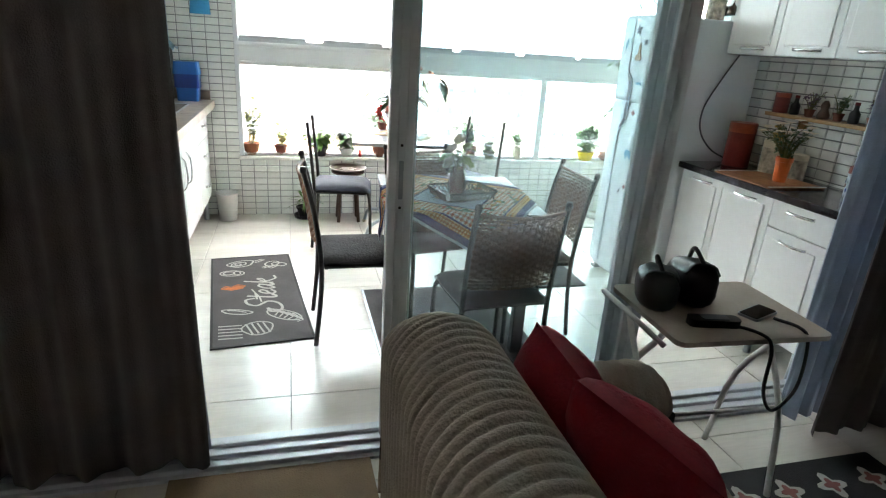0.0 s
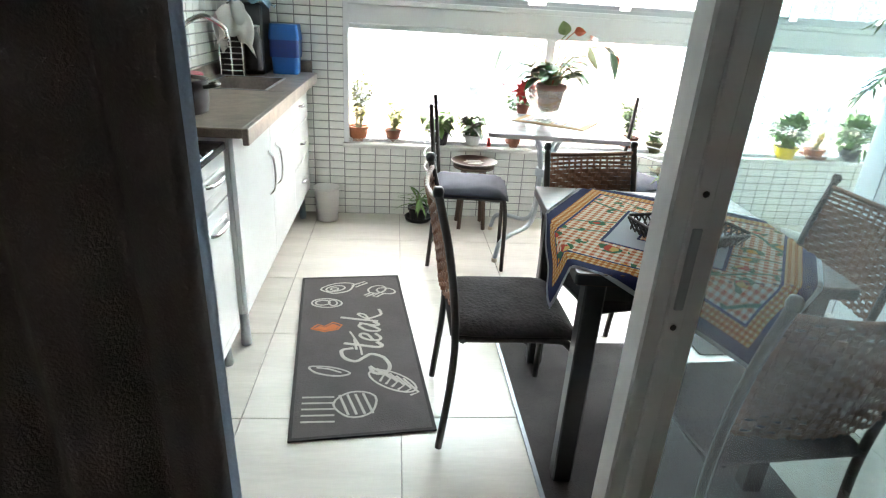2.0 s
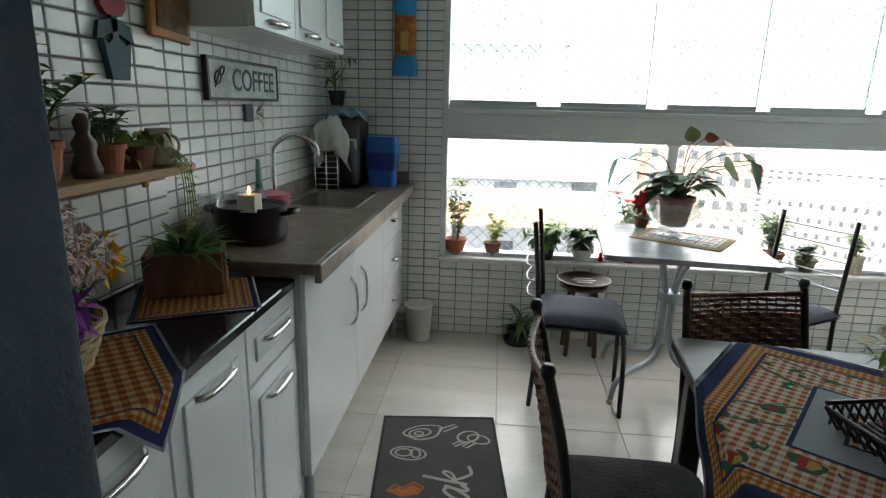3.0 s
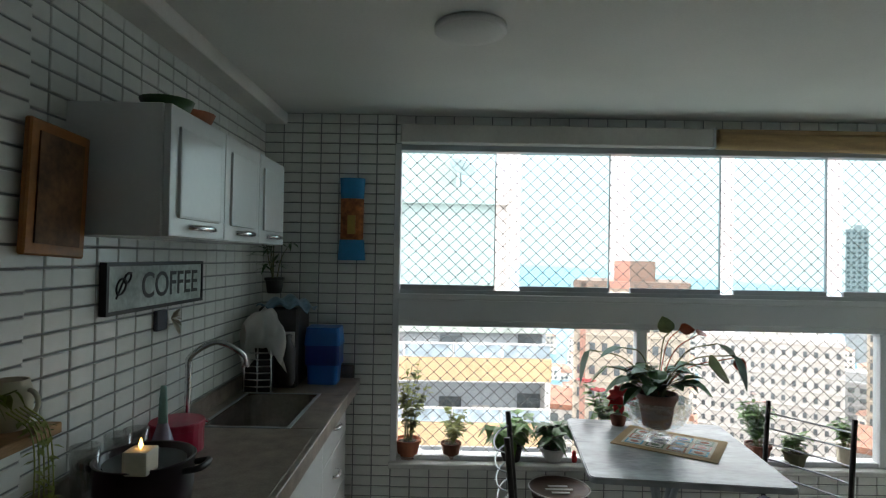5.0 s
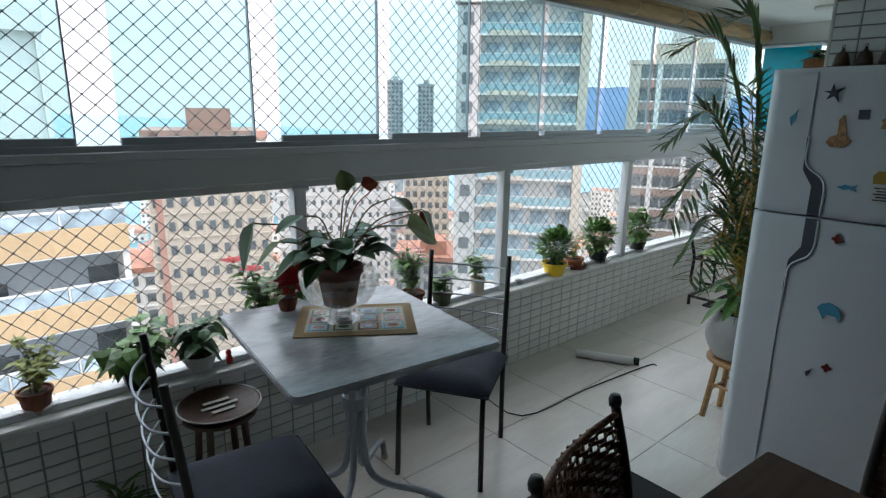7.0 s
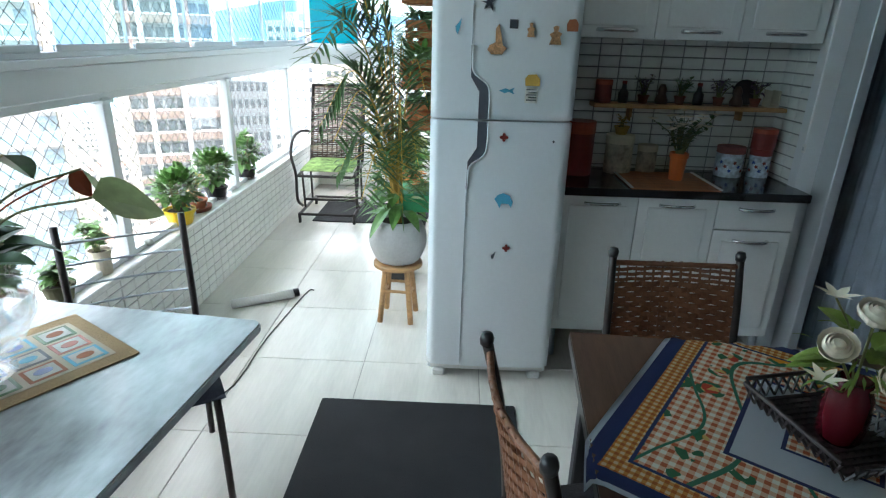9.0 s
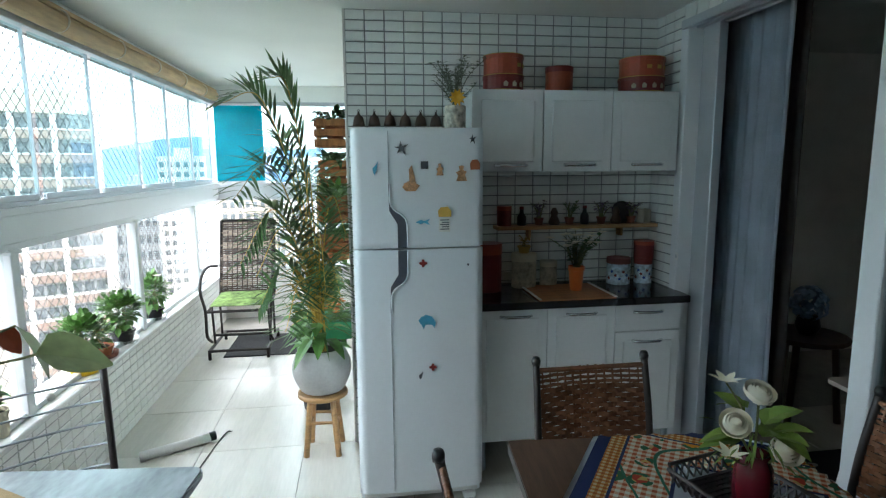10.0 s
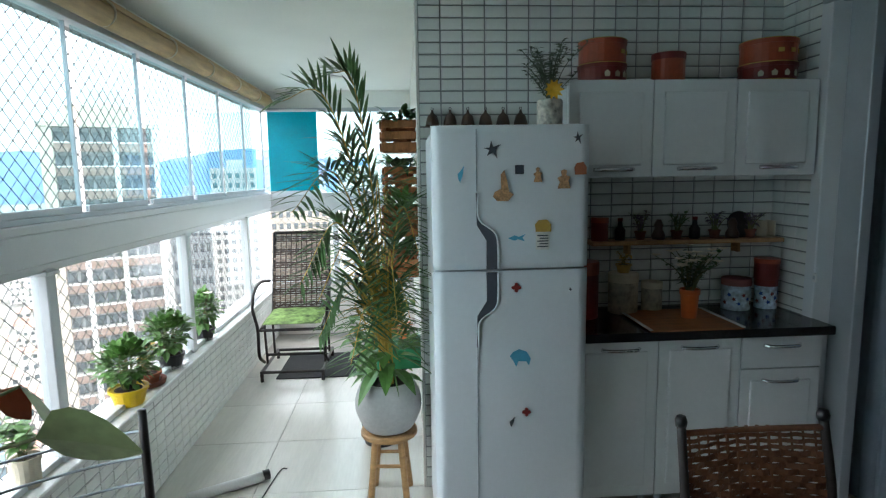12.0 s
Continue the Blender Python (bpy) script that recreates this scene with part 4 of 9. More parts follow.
M_TAN = surf("tan_resin", (0.46, 0.26, 0.13), 0.6, vary=0.5, scale=40, fine=160)
for kind_, dy, dz, w, h, mt, lb in (
        ("ship", 0.325, 1.535, 0.075, 0.11, M_TAN, "tan sailing ship magnet"),
        ("figure", 0.20, 1.572, 0.036, 0.052, M_TAN, "tan figure magnet"),
        ("figure", 0.105, 1.555, 0.055, 0.068, M_TAN, "brown figure magnet"),
        ("house", 0.043, 1.592, 0.046, 0.044, M_TERRA, "rust house magnet"),
        ("fish", 0.277, 1.345, 0.062, 0.032, M_STICK_B, "blue bird sticker"),
        ("house", 0.178, 1.388, 0.062, 0.044, M_GOLD, "yellow badge sticker"),
        ("turtle", 0.262, 0.895, 0.078, 0.066, M_STICK_B, "blue animal sticker"),
        ("flower", 0.277, 1.162, 0.036, 0.036, M_TINDARK, "dark flower magnet"),
        ("flower", 0.238, 0.682, 0.034, 0.034, M_TINDARK, "dark flower magnet"),
        ("bird", 0.365, 1.662, 0.062, 0.062, M_STICK_D, "dark swallow sticker"),
        ("bird", 0.055, 1.70, 0.034, 0.042, M_STICK_D, "dark swallow sticker"),
        ("leaf", 0.48, 1.578, 0.03, 0.06, M_STICK_B, "pale blue leaf sticker"),
        ("leaf", 0.295, 0.645, 0.024, 0.036, M_STICK_D, "small dark leaf sticker"),
        ("flower", 0.075, 1.15, 0.01, 0.012, M_STICK_D, "small dark sticker")):
    tagged(part("magnet", emblem(kind_, dy, dz, w, h), mt), lb + " on the white refrigerator", "magnet", "refrigerator magnets")
tagged(part("paper_label", box(FX - 0.003, 3.405, 1.30, FX - 0.0005, 3.455, 1.36), M_PAPER), "small white energy label stuck to the refrigerator", "label")
for k in range(5):
    part("print_line", box(FX - 0.0045, 3.41, 1.31 + 0.01 * k, FX - 0.0028, 3.45 - 0.008 * (k % 2), 1.314 + 0.01 * k), M_STICK_D, bpy.data.objects["paper_label"])
tagged(part("badge", box(FX - 0.0038, 3.50, 1.575, FX - 0.0005, 3.532, 1.607, 0.001), M_STICK_D), "small square emblem on the freezer door", "emblem")

# west run: low units with a black top, then the sink unit with a granite top
G3 = "white cabinets along the tiled wall"
LZ, LH = 0.15, 0.74
WX = -0.425
for y0, w in ((2.14, 0.195), (2.345, 0.34), (2.69, 0.34)):
    cabinet("white base cabinet with one framed door", (WX, y0, LZ), 90, w, WX - XL - 0.035, LH, [(0, 0, w, LH, w * 0.5, LH - 0.06, False)], LZ, group=G3, handle_len=min(0.17, w * 0.7))
cabinet("white base cabinet with a drawer above a door", (WX, 3.035, LZ), 90, 0.34, WX - XL - 0.035, LH, [(0, LH - 0.17, 0.34, LH, 0.17, LH - 0.07, False), (0, 0, 0.34, LH - 0.175, 0.17, LH - 0.24, False)], LZ, group=G3, handle_len=0.17)
tagged(part("worktop", box(XL + 0.034, 2.14, LZ + LH, -0.412, 3.357, LZ + LH + 0.03, 0.004), M_BLACKTOP), "black stone worktop on the low white cabinets", "worktop")
CZ = 0.965
sy0, sy1 = 3.36, 5.20
sc = thing("cabinet", "white sink cabinet with two doors and three drawers on steel legs", "cabinet", (-0.395, sy0 + 0.03, 0.20), 90, G3)
SW, SH = sy1 - sy0 - 0.06, CZ - 0.04 - 0.20
sd = -0.395 - XL - 0.02
part("body", box(0.001, 0.02, 0, SW, sd, SH - 0.17, 0.003), M_WHITE, sc)
for xa in (0.001, SW - 0.02):
    part("side_panel", box(xa, 0.021, SH - 0.169, xa + 0.019, sd, SH - 0.001), M_WHITE, sc)
part("front_rail", box(0.022, 0.021, SH - 0.169, SW - 0.022, 0.036, SH - 0.001), M_WHITE, sc)
for x0, z0, x1, z1, hx, hz, up in ((0, 0, 0.62, SH, 0.53, SH * 0.62, True), (0.62, 0, 1.20, SH, 0.70, SH * 0.62, True), (1.20, SH * 0.68, SW, SH, 1.46, SH * 0.84, False), (1.20, SH * 0.36, SW, SH * 0.68, 1.46, SH * 0.53, False), (1.20, 0, SW, SH * 0.36, 1.46, SH * 0.2, False)):
    f = part("door" if up else "drawer", box(x0 + 0.002, 0, z0 + 0.002, x1 - 0.002, 0.018, z1 - 0.002, 0.005, seg=2), M_WHITE, sc)
    bar_handle(f, Matrix.Translation((hx, 0, hz)) @ (Matrix.Rotation(radians(90), 4, "Y") if up else Matrix.Identity(4)), 0.2 if up else 0.1)
for lx in (0.10, SW - 0.08):
    for ly in (0.045, sd - 0.06):
        part("leg", lathe([(0.022, -0.20), (0.023, -0.19), (0.019, -0.1), (0.019, 0)], 10, m=Matrix.Translation((lx, ly, 0))), M_STEEL, sc, smooth=True)
M_BASIN = surf("brushed_steel", (0.50, 0.48, 0.45), 0.3, metal=1.0, vary=0.2)
# granite top with a cut-out for the basin
gt = thing("sink_counter", "beige granite counter with a steel basin and raised back edge", "counter")
bx0, bx1, by0, by1 = -0.80, -0.47, 4.30, 4.82
bm = box(XL, sy0, CZ - 0.035, -0.35, by0, CZ, 0.003)
box(XL, by1, CZ - 0.035, -0.35, sy1, CZ, 0.003, bm)
box(XL, by0, CZ - 0.035, bx0, by1, CZ, 0, bm)
box(bx1, by0, CZ - 0.035, -0.35, by1, CZ, 0, bm)
part("slab", bm, M_GRANITE, gt)
part("front_edge", box(-0.353, sy0, CZ - 0.06, -0.33, sy1, CZ + 0.001, 0.003), M_GRANITE, gt)
part("upstand", box(XL + 0.002, sy0, CZ, XL + 0.022, sy1, CZ + 0.07, 0.003), M_GRANITE, gt)
part("upstand", box(XL + 0.022, sy1 - 0.002, CZ, -0.36, sy1 + 0.016, CZ + 0.07, 0.003), M_GRANITE, gt)
bm = flat_poly([(x + (bx0 + bx1) / 2, y + (by0 + by1) / 2) for x, y in round_rect(bx1 - bx0 - 0.01, by1 - by0 - 0.01, 0.06)], CZ - 0.16, CZ - 0.002)
bmesh.ops.delete(bm, geom=[f for f in bm.faces if f.normal.z > 0.5 or all(v.co.z > CZ - 0.01 for v in f.verts)], context="FACES_ONLY")
part("basin", bm, M_BASIN, gt, "stainless steel sink basin")
bm = bmesh.new()
for a, b, c, d in ((bx0 - 0.012, by0 - 0.012, bx1 + 0.012, by0 + 0.004), (bx0 - 0.012, by1 - 0.004, bx1 + 0.012, by1 + 0.012), (bx0 - 0.012, by0 + 0.004, bx0 + 0.004, by1 - 0.004), (bx1 - 0.004, by0 + 0.004, bx1 + 0.012, by1 - 0.004)):
    box(a, b, CZ + 0.0005, c, d, CZ + 0.004, 0.001, bm)
part("basin_rim", bm, M_STEEL, gt)
part("drain", lathe([(0.04, CZ - 0.159), (0.045, CZ - 0.155), (0.03, CZ - 0.152)], 18, m=pose((bx0 + bx1) / 2, (by0 + by1) / 2, 0)), M_CHROME, gt, smooth=True)
# tap
tap = thing("tap", "tall chrome swan-neck tap behind the sink", "tap", (-0.80, 4.18, CZ))
part("neck", tube(curve_pts([(0, 0, 0), (0, 0, 0.22), (0.01, 0.0, 0.29), (0.09, 0.03, 0.335), (0.17, 0.06, 0.29), (0.18, 0.065, 0.24)], 6), 0.011, 10), M_CHROME, tap, smooth=True)
part("base", lathe([(0.028, 0.0005), (0.028, 0.012), (0.018, 0.03), (0.014, 0.06)], 14), M_CHROME, tap, smooth=True)
part("lever", tube([(0.012, 0, 0.05), (0.06, -0.03, 0.075), (0.10, -0.05, 0.07)], 0.009, 8, r_end=0.005), M_CHROME, tap, smooth=True)
# wall units over the sink
G4 = "white wall cabinets over the sink"
for k, (y0, w) in enumerate(((3.60, 0.37), (3.97, 0.34), (4.31, 0.33))):
    cabinet("white wall cabinet with a framed glossy door", (-0.60, y0, 1.665), 90, w, -0.60 - XL, 0.35, [(0, 0, w, 0.35, w * 0.5, 0.03, False)], group=G4, handle_len=0.15)


# wicker-backed dining chair, facing +y
def dining_chair(label, m, group="wicker chairs round the table"):
    c = thing("dining_chair", label, "chair", group=group)
    w = 0.205
    for s in (-1, 1):
        post = part("back_post", tube(curve_pts([(s * w, -0.215, 0), (s * w, -0.19, 0.25), (s * w, -0.185, 0.45), (s * w, -0.215, 0.70), (s * w * 0.98, -0.262, 0.905)], 5), 0.0125, 8), M_DARKMETAL, c, smooth=True)
        part("cap", lathe([(0.015, 0), (0.017, 0.015), (0.012, 0.028)], 8, m=pose(s * w * 0.98, -0.262, 0.895)), M_PLASTICBLACK, post, smooth=True)
        part("front_leg", tube(curve_pts([(s * w * 0.93, -0.17, 0.425), (s * w * 0.95, 0.12, 0.425), (s * w * 0.96, 0.185, 0.405), (s * w * 0.98, 0.21, 0.33), (s * w, 0.215, 0)], 5), 0.0125, 8), M_DARKMETAL, c, smooth=True)
    part("seat_frame", tube([(-w, -0.16, 0.425), (w, -0.16, 0.425)], 0.011, 6), M_DARKMETAL, c)
    def pad(u, v, up):
        x, y = (u - 0.5) * 2, (v - 0.5) * 2
        e = max(abs(x), abs(y)) ** 6
        z = 0.44 + (0.034 * (1 - 0.75 * e) if up else -0.012 * (1 - e))
        if v > 0.82:
            z -= 0.035 * ((v - 0.82) / 0.18) ** 1.6
        sx = 0.215 * (1 - 0.07 * (abs(y) ** 4))
        return Vector((x * sx, 0.015 + y * 0.215, z))
    bm = sheet(lambda u, v: pad(u, v, True), 14, 14)
    sheet(lambda u, v: pad(u, v, False), 14, 14, 0, bm)
    bmesh.ops.remove_doubles(bm, verts=bm.verts, dist=0.003)
    part("seat", bm, M_SEAT, c, "dark padded seat", True)
    back = part("backrest", tube([Vector((x * (w - 0.004), -0.253 - 0.03 * math.cos(math.pi * x / 2), 0.877 - 0.012 * math.cos(math.pi * x / 2))) for x in [k / 6 - 1 for k in range(13)]], 0.009, 6), M_WICKER, c, "woven brown wicker backrest", True)
    for k in range(13):
        u = (k + 0.5) / 13
        x = (u - 0.5) * 2 * (w - 0.012)
        part("cane", tube([Vector((x, -0.19 - 0.075 * ((z - 0.45) / 0.45) ** 1.5 - 0.03 * math.cos(math.pi * (u - 0.5)), z)) for z in (0.53, 0.6, 0.7, 0.8, 0.875)], 0.0045 if 2 < k < 10 else 0.003, 4), M_WICKER, back)
    rows = 21
    for r in range(rows):
        z = 0.53 + 0.345 * (r + 0.5) / rows
        yb = -0.19 - 0.075 * ((z - 0.45) / 0.45) ** 1.5
        hh = 0.0085 if 3 < r < 17 else 0.0055
        def fn(u, v, z=z, yb=yb, r=r, hh=hh):
            x = (u - 0.5) * 2 * (w - 0.006)
            wv = 0.0045 * math.cos(math.pi * (u * 12 + (r % 2)))
            return Vector((x, yb - 0.03 * math.cos(math.pi * (u - 0.5)) + wv, z + (v - 0.5) * 2 * hh + 0.01 * (u - 0.5) ** 2))
        part("strip", sheet(fn, 24, 1, 0.003), M_WICKER, back)
    c.matrix_basis = m
    return c


ch = dining_chair("wicker-backed metal chair with a worn dark seat, turned to the table", pose(0.57, 3.04, 0.012, 0, 0, -90))
copy_thing(ch, pose(1.52, 3.00, 0.0, 0, 0, 90))
copy_thing(ch, pose(1.14, 2.51, 0.0, 0, 0, 4))
d2 = copy_thing(ch, pose(1.05, 3.33, 0.0, 0, 0, 192))
tagged(d2, "wicker-backed metal chair pushed in under the table's far side")


# dark dining table, square, slightly turned
tb = thing("dining_table", "dark wooden square dining table, partly bare at the corners", "table", (1.085, 3.01, 0), -5)
part("tabletop", flat_poly(round_rect(0.76, 0.80, 0.01), 0.735, 0.77), M_WOODDARK, tb)
part("edge_band", moved(flat_poly(round_rect(0.764, 0.804, 0.01), 0.737, 0.766), Matrix.Identity(4)), M_PLASTICBLACK, tb)
for sx in (-1, 1):
    for sy in (-1, 1):
        part("leg", box(sx * 0.31 - 0.03, sy * 0.33 - 0.03, 0.004, sx * 0.31 + 0.03, sy * 0.33 + 0.03, 0.734, 0.005), M_PLASTICBLACK, tb)
part("apron", box(-0.30, -0.335, 0.66, 0.30, -0.315, 0.734), M_PLASTICBLACK, tb)
part("apron", box(-0.30, 0.315, 0.66, 0.30, 0.335, 0.734), M_PLASTICBLACK, tb)


def cloth_material(name, n_check, tones, printed):
    """Printed cotton: a navy border, a checked orange band, and a field of checks with fruit and leaf spots."""
    m = bpy.data.materials.new(name)
    m.use_nodes = True
    n, ln = m.node_tree.nodes, m.node_tree.links
    b = n["Principled BSDF"]
    b.inputs["Roughness"].default_value = 0.9
    uv = n.new("ShaderNodeUVMap")
    uv.uv_map = "cloth"
    sep = n.new("ShaderNodeSeparateXYZ")
    ln.new(uv.outputs["UV"], sep.inputs[0])
    def math_(op, a, bb=None):
        q = n.new("ShaderNodeMath")
        q.operation = op
        for i, v in enumerate((a, bb)):
            if v is None:
                continue
            if isinstance(v, (int, float)):
                q.inputs[i].default_value = v
            else:
                ln.new(v, q.inputs[i])
        return q.outputs[0]
    ax = math_("ABSOLUTE", math_("SUBTRACT", sep.outputs["X"], 0.5))
    ay = math_("ABSOLUTE", math_("SUBTRACT", sep.outputs["Y"], 0.5))
    edge = math_("MAXIMUM", ax, ay)
    def mix(fac, a, c):
        q = n.new("ShaderNodeMix")
        q.data_type = "RGBA"
        ln.new(fac, q.inputs["Factor"])
        for sock, v in ((6, a), (7, c)):
            if isinstance(v, tuple):
                q.inputs[sock].default_value = rgb(v)
            else:
                ln.new(v, q.inputs[sock])
        return q.outputs[2]

    def gingham(count, dark, mid, pale):
        """Woven checks: dark where two coloured threads cross, paler where one does."""
        fx = math_("GREATER_THAN", math_("FRACT", math_("MULTIPLY", sep.outputs["X"], count)), 0.5)
        fy = math_("GREATER_THAN", math_("FRACT", math_("MULTIPLY", sep.outputs["Y"], count)), 0.5)
        return mix(math_("MULTIPLY", fx, fy), mix(math_("MAXIMUM", fx, fy), pale, mid), dark)
    weave = gingham(n_check, *tones)
    band_weave = gingham(n_check * 1.4, (0.50, 0.13, 0.02), (0.66, 0.29, 0.06), (0.80, 0.62, 0.36))
    field = weave
    if printed:
        # clusters of fruit with leaves
        warp = n.new("ShaderNodeTexNoise")
        warp.inputs["Scale"].default_value = 22.0
        ln.new(uv.outputs["UV"], warp.inputs["Vector"])
        shift = n.new("ShaderNodeVectorMath")
        shift.operation = "MULTIPLY_ADD"
        ln.new(warp.outputs["Color"], shift.inputs[0])
        shift.inputs[1].default_value = (0.035, 0.035, 0)
        ln.new(uv.outputs["UV"], shift.inputs[2])
        vor = n.new("ShaderNodeTexVoronoi")
        vor.inputs["Scale"].default_value, vor.inputs["Randomness"].default_value = 9.0, 0.45
        ln.new(shift.outputs[0], vor.inputs["Vector"])
        small = n.new("ShaderNodeTexVoronoi")
        small.inputs["Scale"].default_value = 34.0
        ln.new(uv.outputs["UV"], small.inputs["Vector"])
        pick = n.new("ShaderNodeSeparateColor")
        ln.new(small.outputs["Color"], pick.inputs[0])
        leaf_zone = math_("MULTIPLY", math_("LESS_THAN", vor.outputs["Distance"], 0.40), math_("GREATER_THAN", pick.outputs[0], 0.58))
        field = mix(leaf_zone, field, (0.045, 0.16, 0.07))
        kind_ = n.new("ShaderNodeSeparateColor")
        ln.new(vor.outputs["Color"], kind_.inputs[0])
        fruit = mix(math_("GREATER_THAN", kind_.outputs[0], 0.55), (0.82, 0.34, 0.025), (0.62, 0.07, 0.03))
        fruit = mix(math_("GREATER_THAN", pick.outputs[1], 0.72), fruit, (0.74, 0.50, 0.16))
        field = mix(math_("LESS_THAN", vor.outputs["Distance"], 0.25), field, fruit)
        # a wavering green vine
        wav = n.new("ShaderNodeTexWave")
        wav.inputs["Scale"].default_value, wav.inputs["Distortion"].default_value, wav.inputs["Detail"].default_value = 1.6, 9.0, 0.0
        wav.inputs["Detail Scale"].default_value = 1.5
        ln.new(uv.outputs["UV"], wav.inputs["Vector"])
        field = mix(math_("GREATER_THAN", wav.outputs["Fac"], 0.985), field, (0.05, 0.19, 0.11))
        # pale centre square with navy rules
        field = mix(math_("LESS_THAN", edge, 0.215), field, (0.03, 0.035, 0.12))
        field = mix(math_("LESS_THAN", edge, 0.203), field, (0.56, 0.59, 0.64))
        field = mix(math_("LESS_THAN", edge, 0.105), field, (0.03, 0.035, 0.12))
        field = mix(math_("LESS_THAN", edge, 0.095), field, weave)
    r1 = math_("GREATER_THAN", edge, 0.378)
    field = mix(r1, field, (0.03, 0.04, 0.13))
    r2 = math_("GREATER_THAN", edge, 0.388)
    field = mix(r2, field, band_weave)
    r3 = math_("GREATER_THAN", edge, 0.44)
    field = mix(r3, field, (0.022, 0.035, 0.13))
    r4 = math_("GREATER_THAN", edge, 0.484)
    field = mix(r4, field, (0.55, 0.60, 0.66))
    nz = n.new("ShaderNodeTexNoise")
    nz.inputs["Scale"].default_value = 160
    ln.new(uv.outputs["UV"], nz.inputs["Vector"])
    bp = n.new("ShaderNodeBump")
    bp.inputs["Strength"].default_value, bp.inputs["Distance"].default_value = 0.3, 0.004
    ln.new(nz.outputs["Fac"], bp.inputs["Height"])
    ln.new(bp.outputs["Normal"], b.inputs["Normal"])
    ln.new(field, b.inputs["Base Color"])
    return m


M_CLOTH = cloth_material("fruit_print_cotton", 34.0, ((0.58, 0.14, 0.05), (0.80, 0.52, 0.34), (0.90, 0.85, 0.73)), True)
M_TOWEL = cloth_material("checked_towel_cotton", 17.0, ((0.34, 0.08, 0.02), (0.62, 0.25, 0.06), (0.78, 0.55, 0.30)), False)


def cloth(name, label, half, turn, drop_half, z, at, rz, n=40, off=(0.0, 0.0), mat=None):
    """A square cloth lying on a support of half sizes drop_half, hanging over its edges."""
    hx, hy = drop_half
    ca, sa = math.cos(radians(turn)), math.sin(radians(turn))
    bm = bmesh.new()
    lay = bm.loops.layers.uv.new("cloth")
    verts = {}
    for i in range(n + 1):
        for j in range(n + 1):
            u, v = i / n, j / n
            x, y = (u - 0.5) * 2 * half, (v - 0.5) * 2 * half
            X, Y = x * ca - y * sa + off[0], x * sa + y * ca + off[1]
            ox, oy = max(0, abs(X) - hx), max(0, abs(Y) - hy)
            over = math.hypot(ox, oy)
            zz = 0.0
            if over > 0:
                k = 0.10 + 0.05 * math.sin(9 * (X - Y)) + 0.03 * math.sin(23 * (X + Y))
                X = math.copysign(hx + ox * k + 0.006, X) if ox else X
                Y = math.copysign(hy + oy * k + 0.006, Y) if oy else Y
                zz = -over * 0.97
            else:
                zz = 0.0015 * math.sin(14 * X + 3) * math.sin(11 * Y)
            verts[i, j] = bm.verts.new((X, Y, z + 0.003 + zz))
    for i in range(n):
        for j in range(n):
            ks = ((i, j), (i + 1, j), (i + 1, j + 1), (i, j + 1))
            f = bm.faces.new([verts[k] for k in ks])
            for l, k in zip(f.loops, ks):
                l[lay].uv = (k[0] / n, k[1] / n)
    bmesh.ops.solidify(bm, geom=bm.faces, thickness=0.0015)
    ob = tagged(part(name, bm, mat or M_CLOTH, smooth=True), label, "tablecloth")
    ob.matrix_basis = pose(*at, 0, 0, rz)
    return ob


cloth("tablecloth", "checked cotton tablecloth with fruit print and navy border", 0.41, 60, (0.382, 0.402), 0.771, (1.085, 3.01, 0), -5, 40, (-0.025, -0.10))
cloth("tea_towel", "checked fruit print cloth with navy border on the black worktop", 0.155, 28, (0.30, 0.30), LZ + LH + 0.031, (-0.61, 3.15, 0), 0, 24, mat=M_TOWEL)
cloth("tea_towel", "checked fruit print cloth hanging over the cabinet edge", 0.225, 42, (0.21, 0.60), LZ + LH + 0.031, (-0.62, 2.63, 0), 0, 28, mat=M_TOWEL)


# marble-topped table on a bent steel base
mt = thing("bistro_table", "square grey marble table on a bent steel tube base", "table", (1.10, 4.66, 0), -6)
bm = flat_poly(round_rect(0.76, 0.80, 0.03), 0.775, 0.80)
bmesh.ops.bevel(bm, geom=[e for e in bm.edges if abs(e.verts[0].co.z - e.verts[1].co.z) < 1e-5], offset=0.004, segments=2, affect="EDGES")
part("tabletop", bm, M_MARBLE, mt)
for k in range(4):
    a = radians(45 + 90 * k)
    ca, sa = math.cos(a), math.sin(a)
    leg = part("leg", tube(curve_pts([(0.20 * ca, 0.20 * sa, 0.77), (0.10 * ca, 0.10 * sa, 0.72), (0.035 * ca, 0.035 * sa, 0.55), (0.035 * ca, 0.035 * sa, 0.28), (0.09 * ca, 0.09 * sa, 0.17), (0.26 * ca, 0.26 * sa, 0.145), (0.35 * ca, 0.35 * sa, 0.11), (0.385 * ca, 0.385 * sa, 0.02)], 6), 0.014, 8), M_STEEL, mt, smooth=True)
    part("rubber_foot", lathe([(0.016, 0.0), (0.018, 0.004), (0.017, 0.025)], 10, m=pose(0.386 * ca, 0.386 * sa, 0.0)), M_CREAM, leg)
part("collar", lathe([(0.05, 0.48), (0.052, 0.49), (0.052, 0.52), (0.05, 0.53)], 14), M_STEEL, mt)


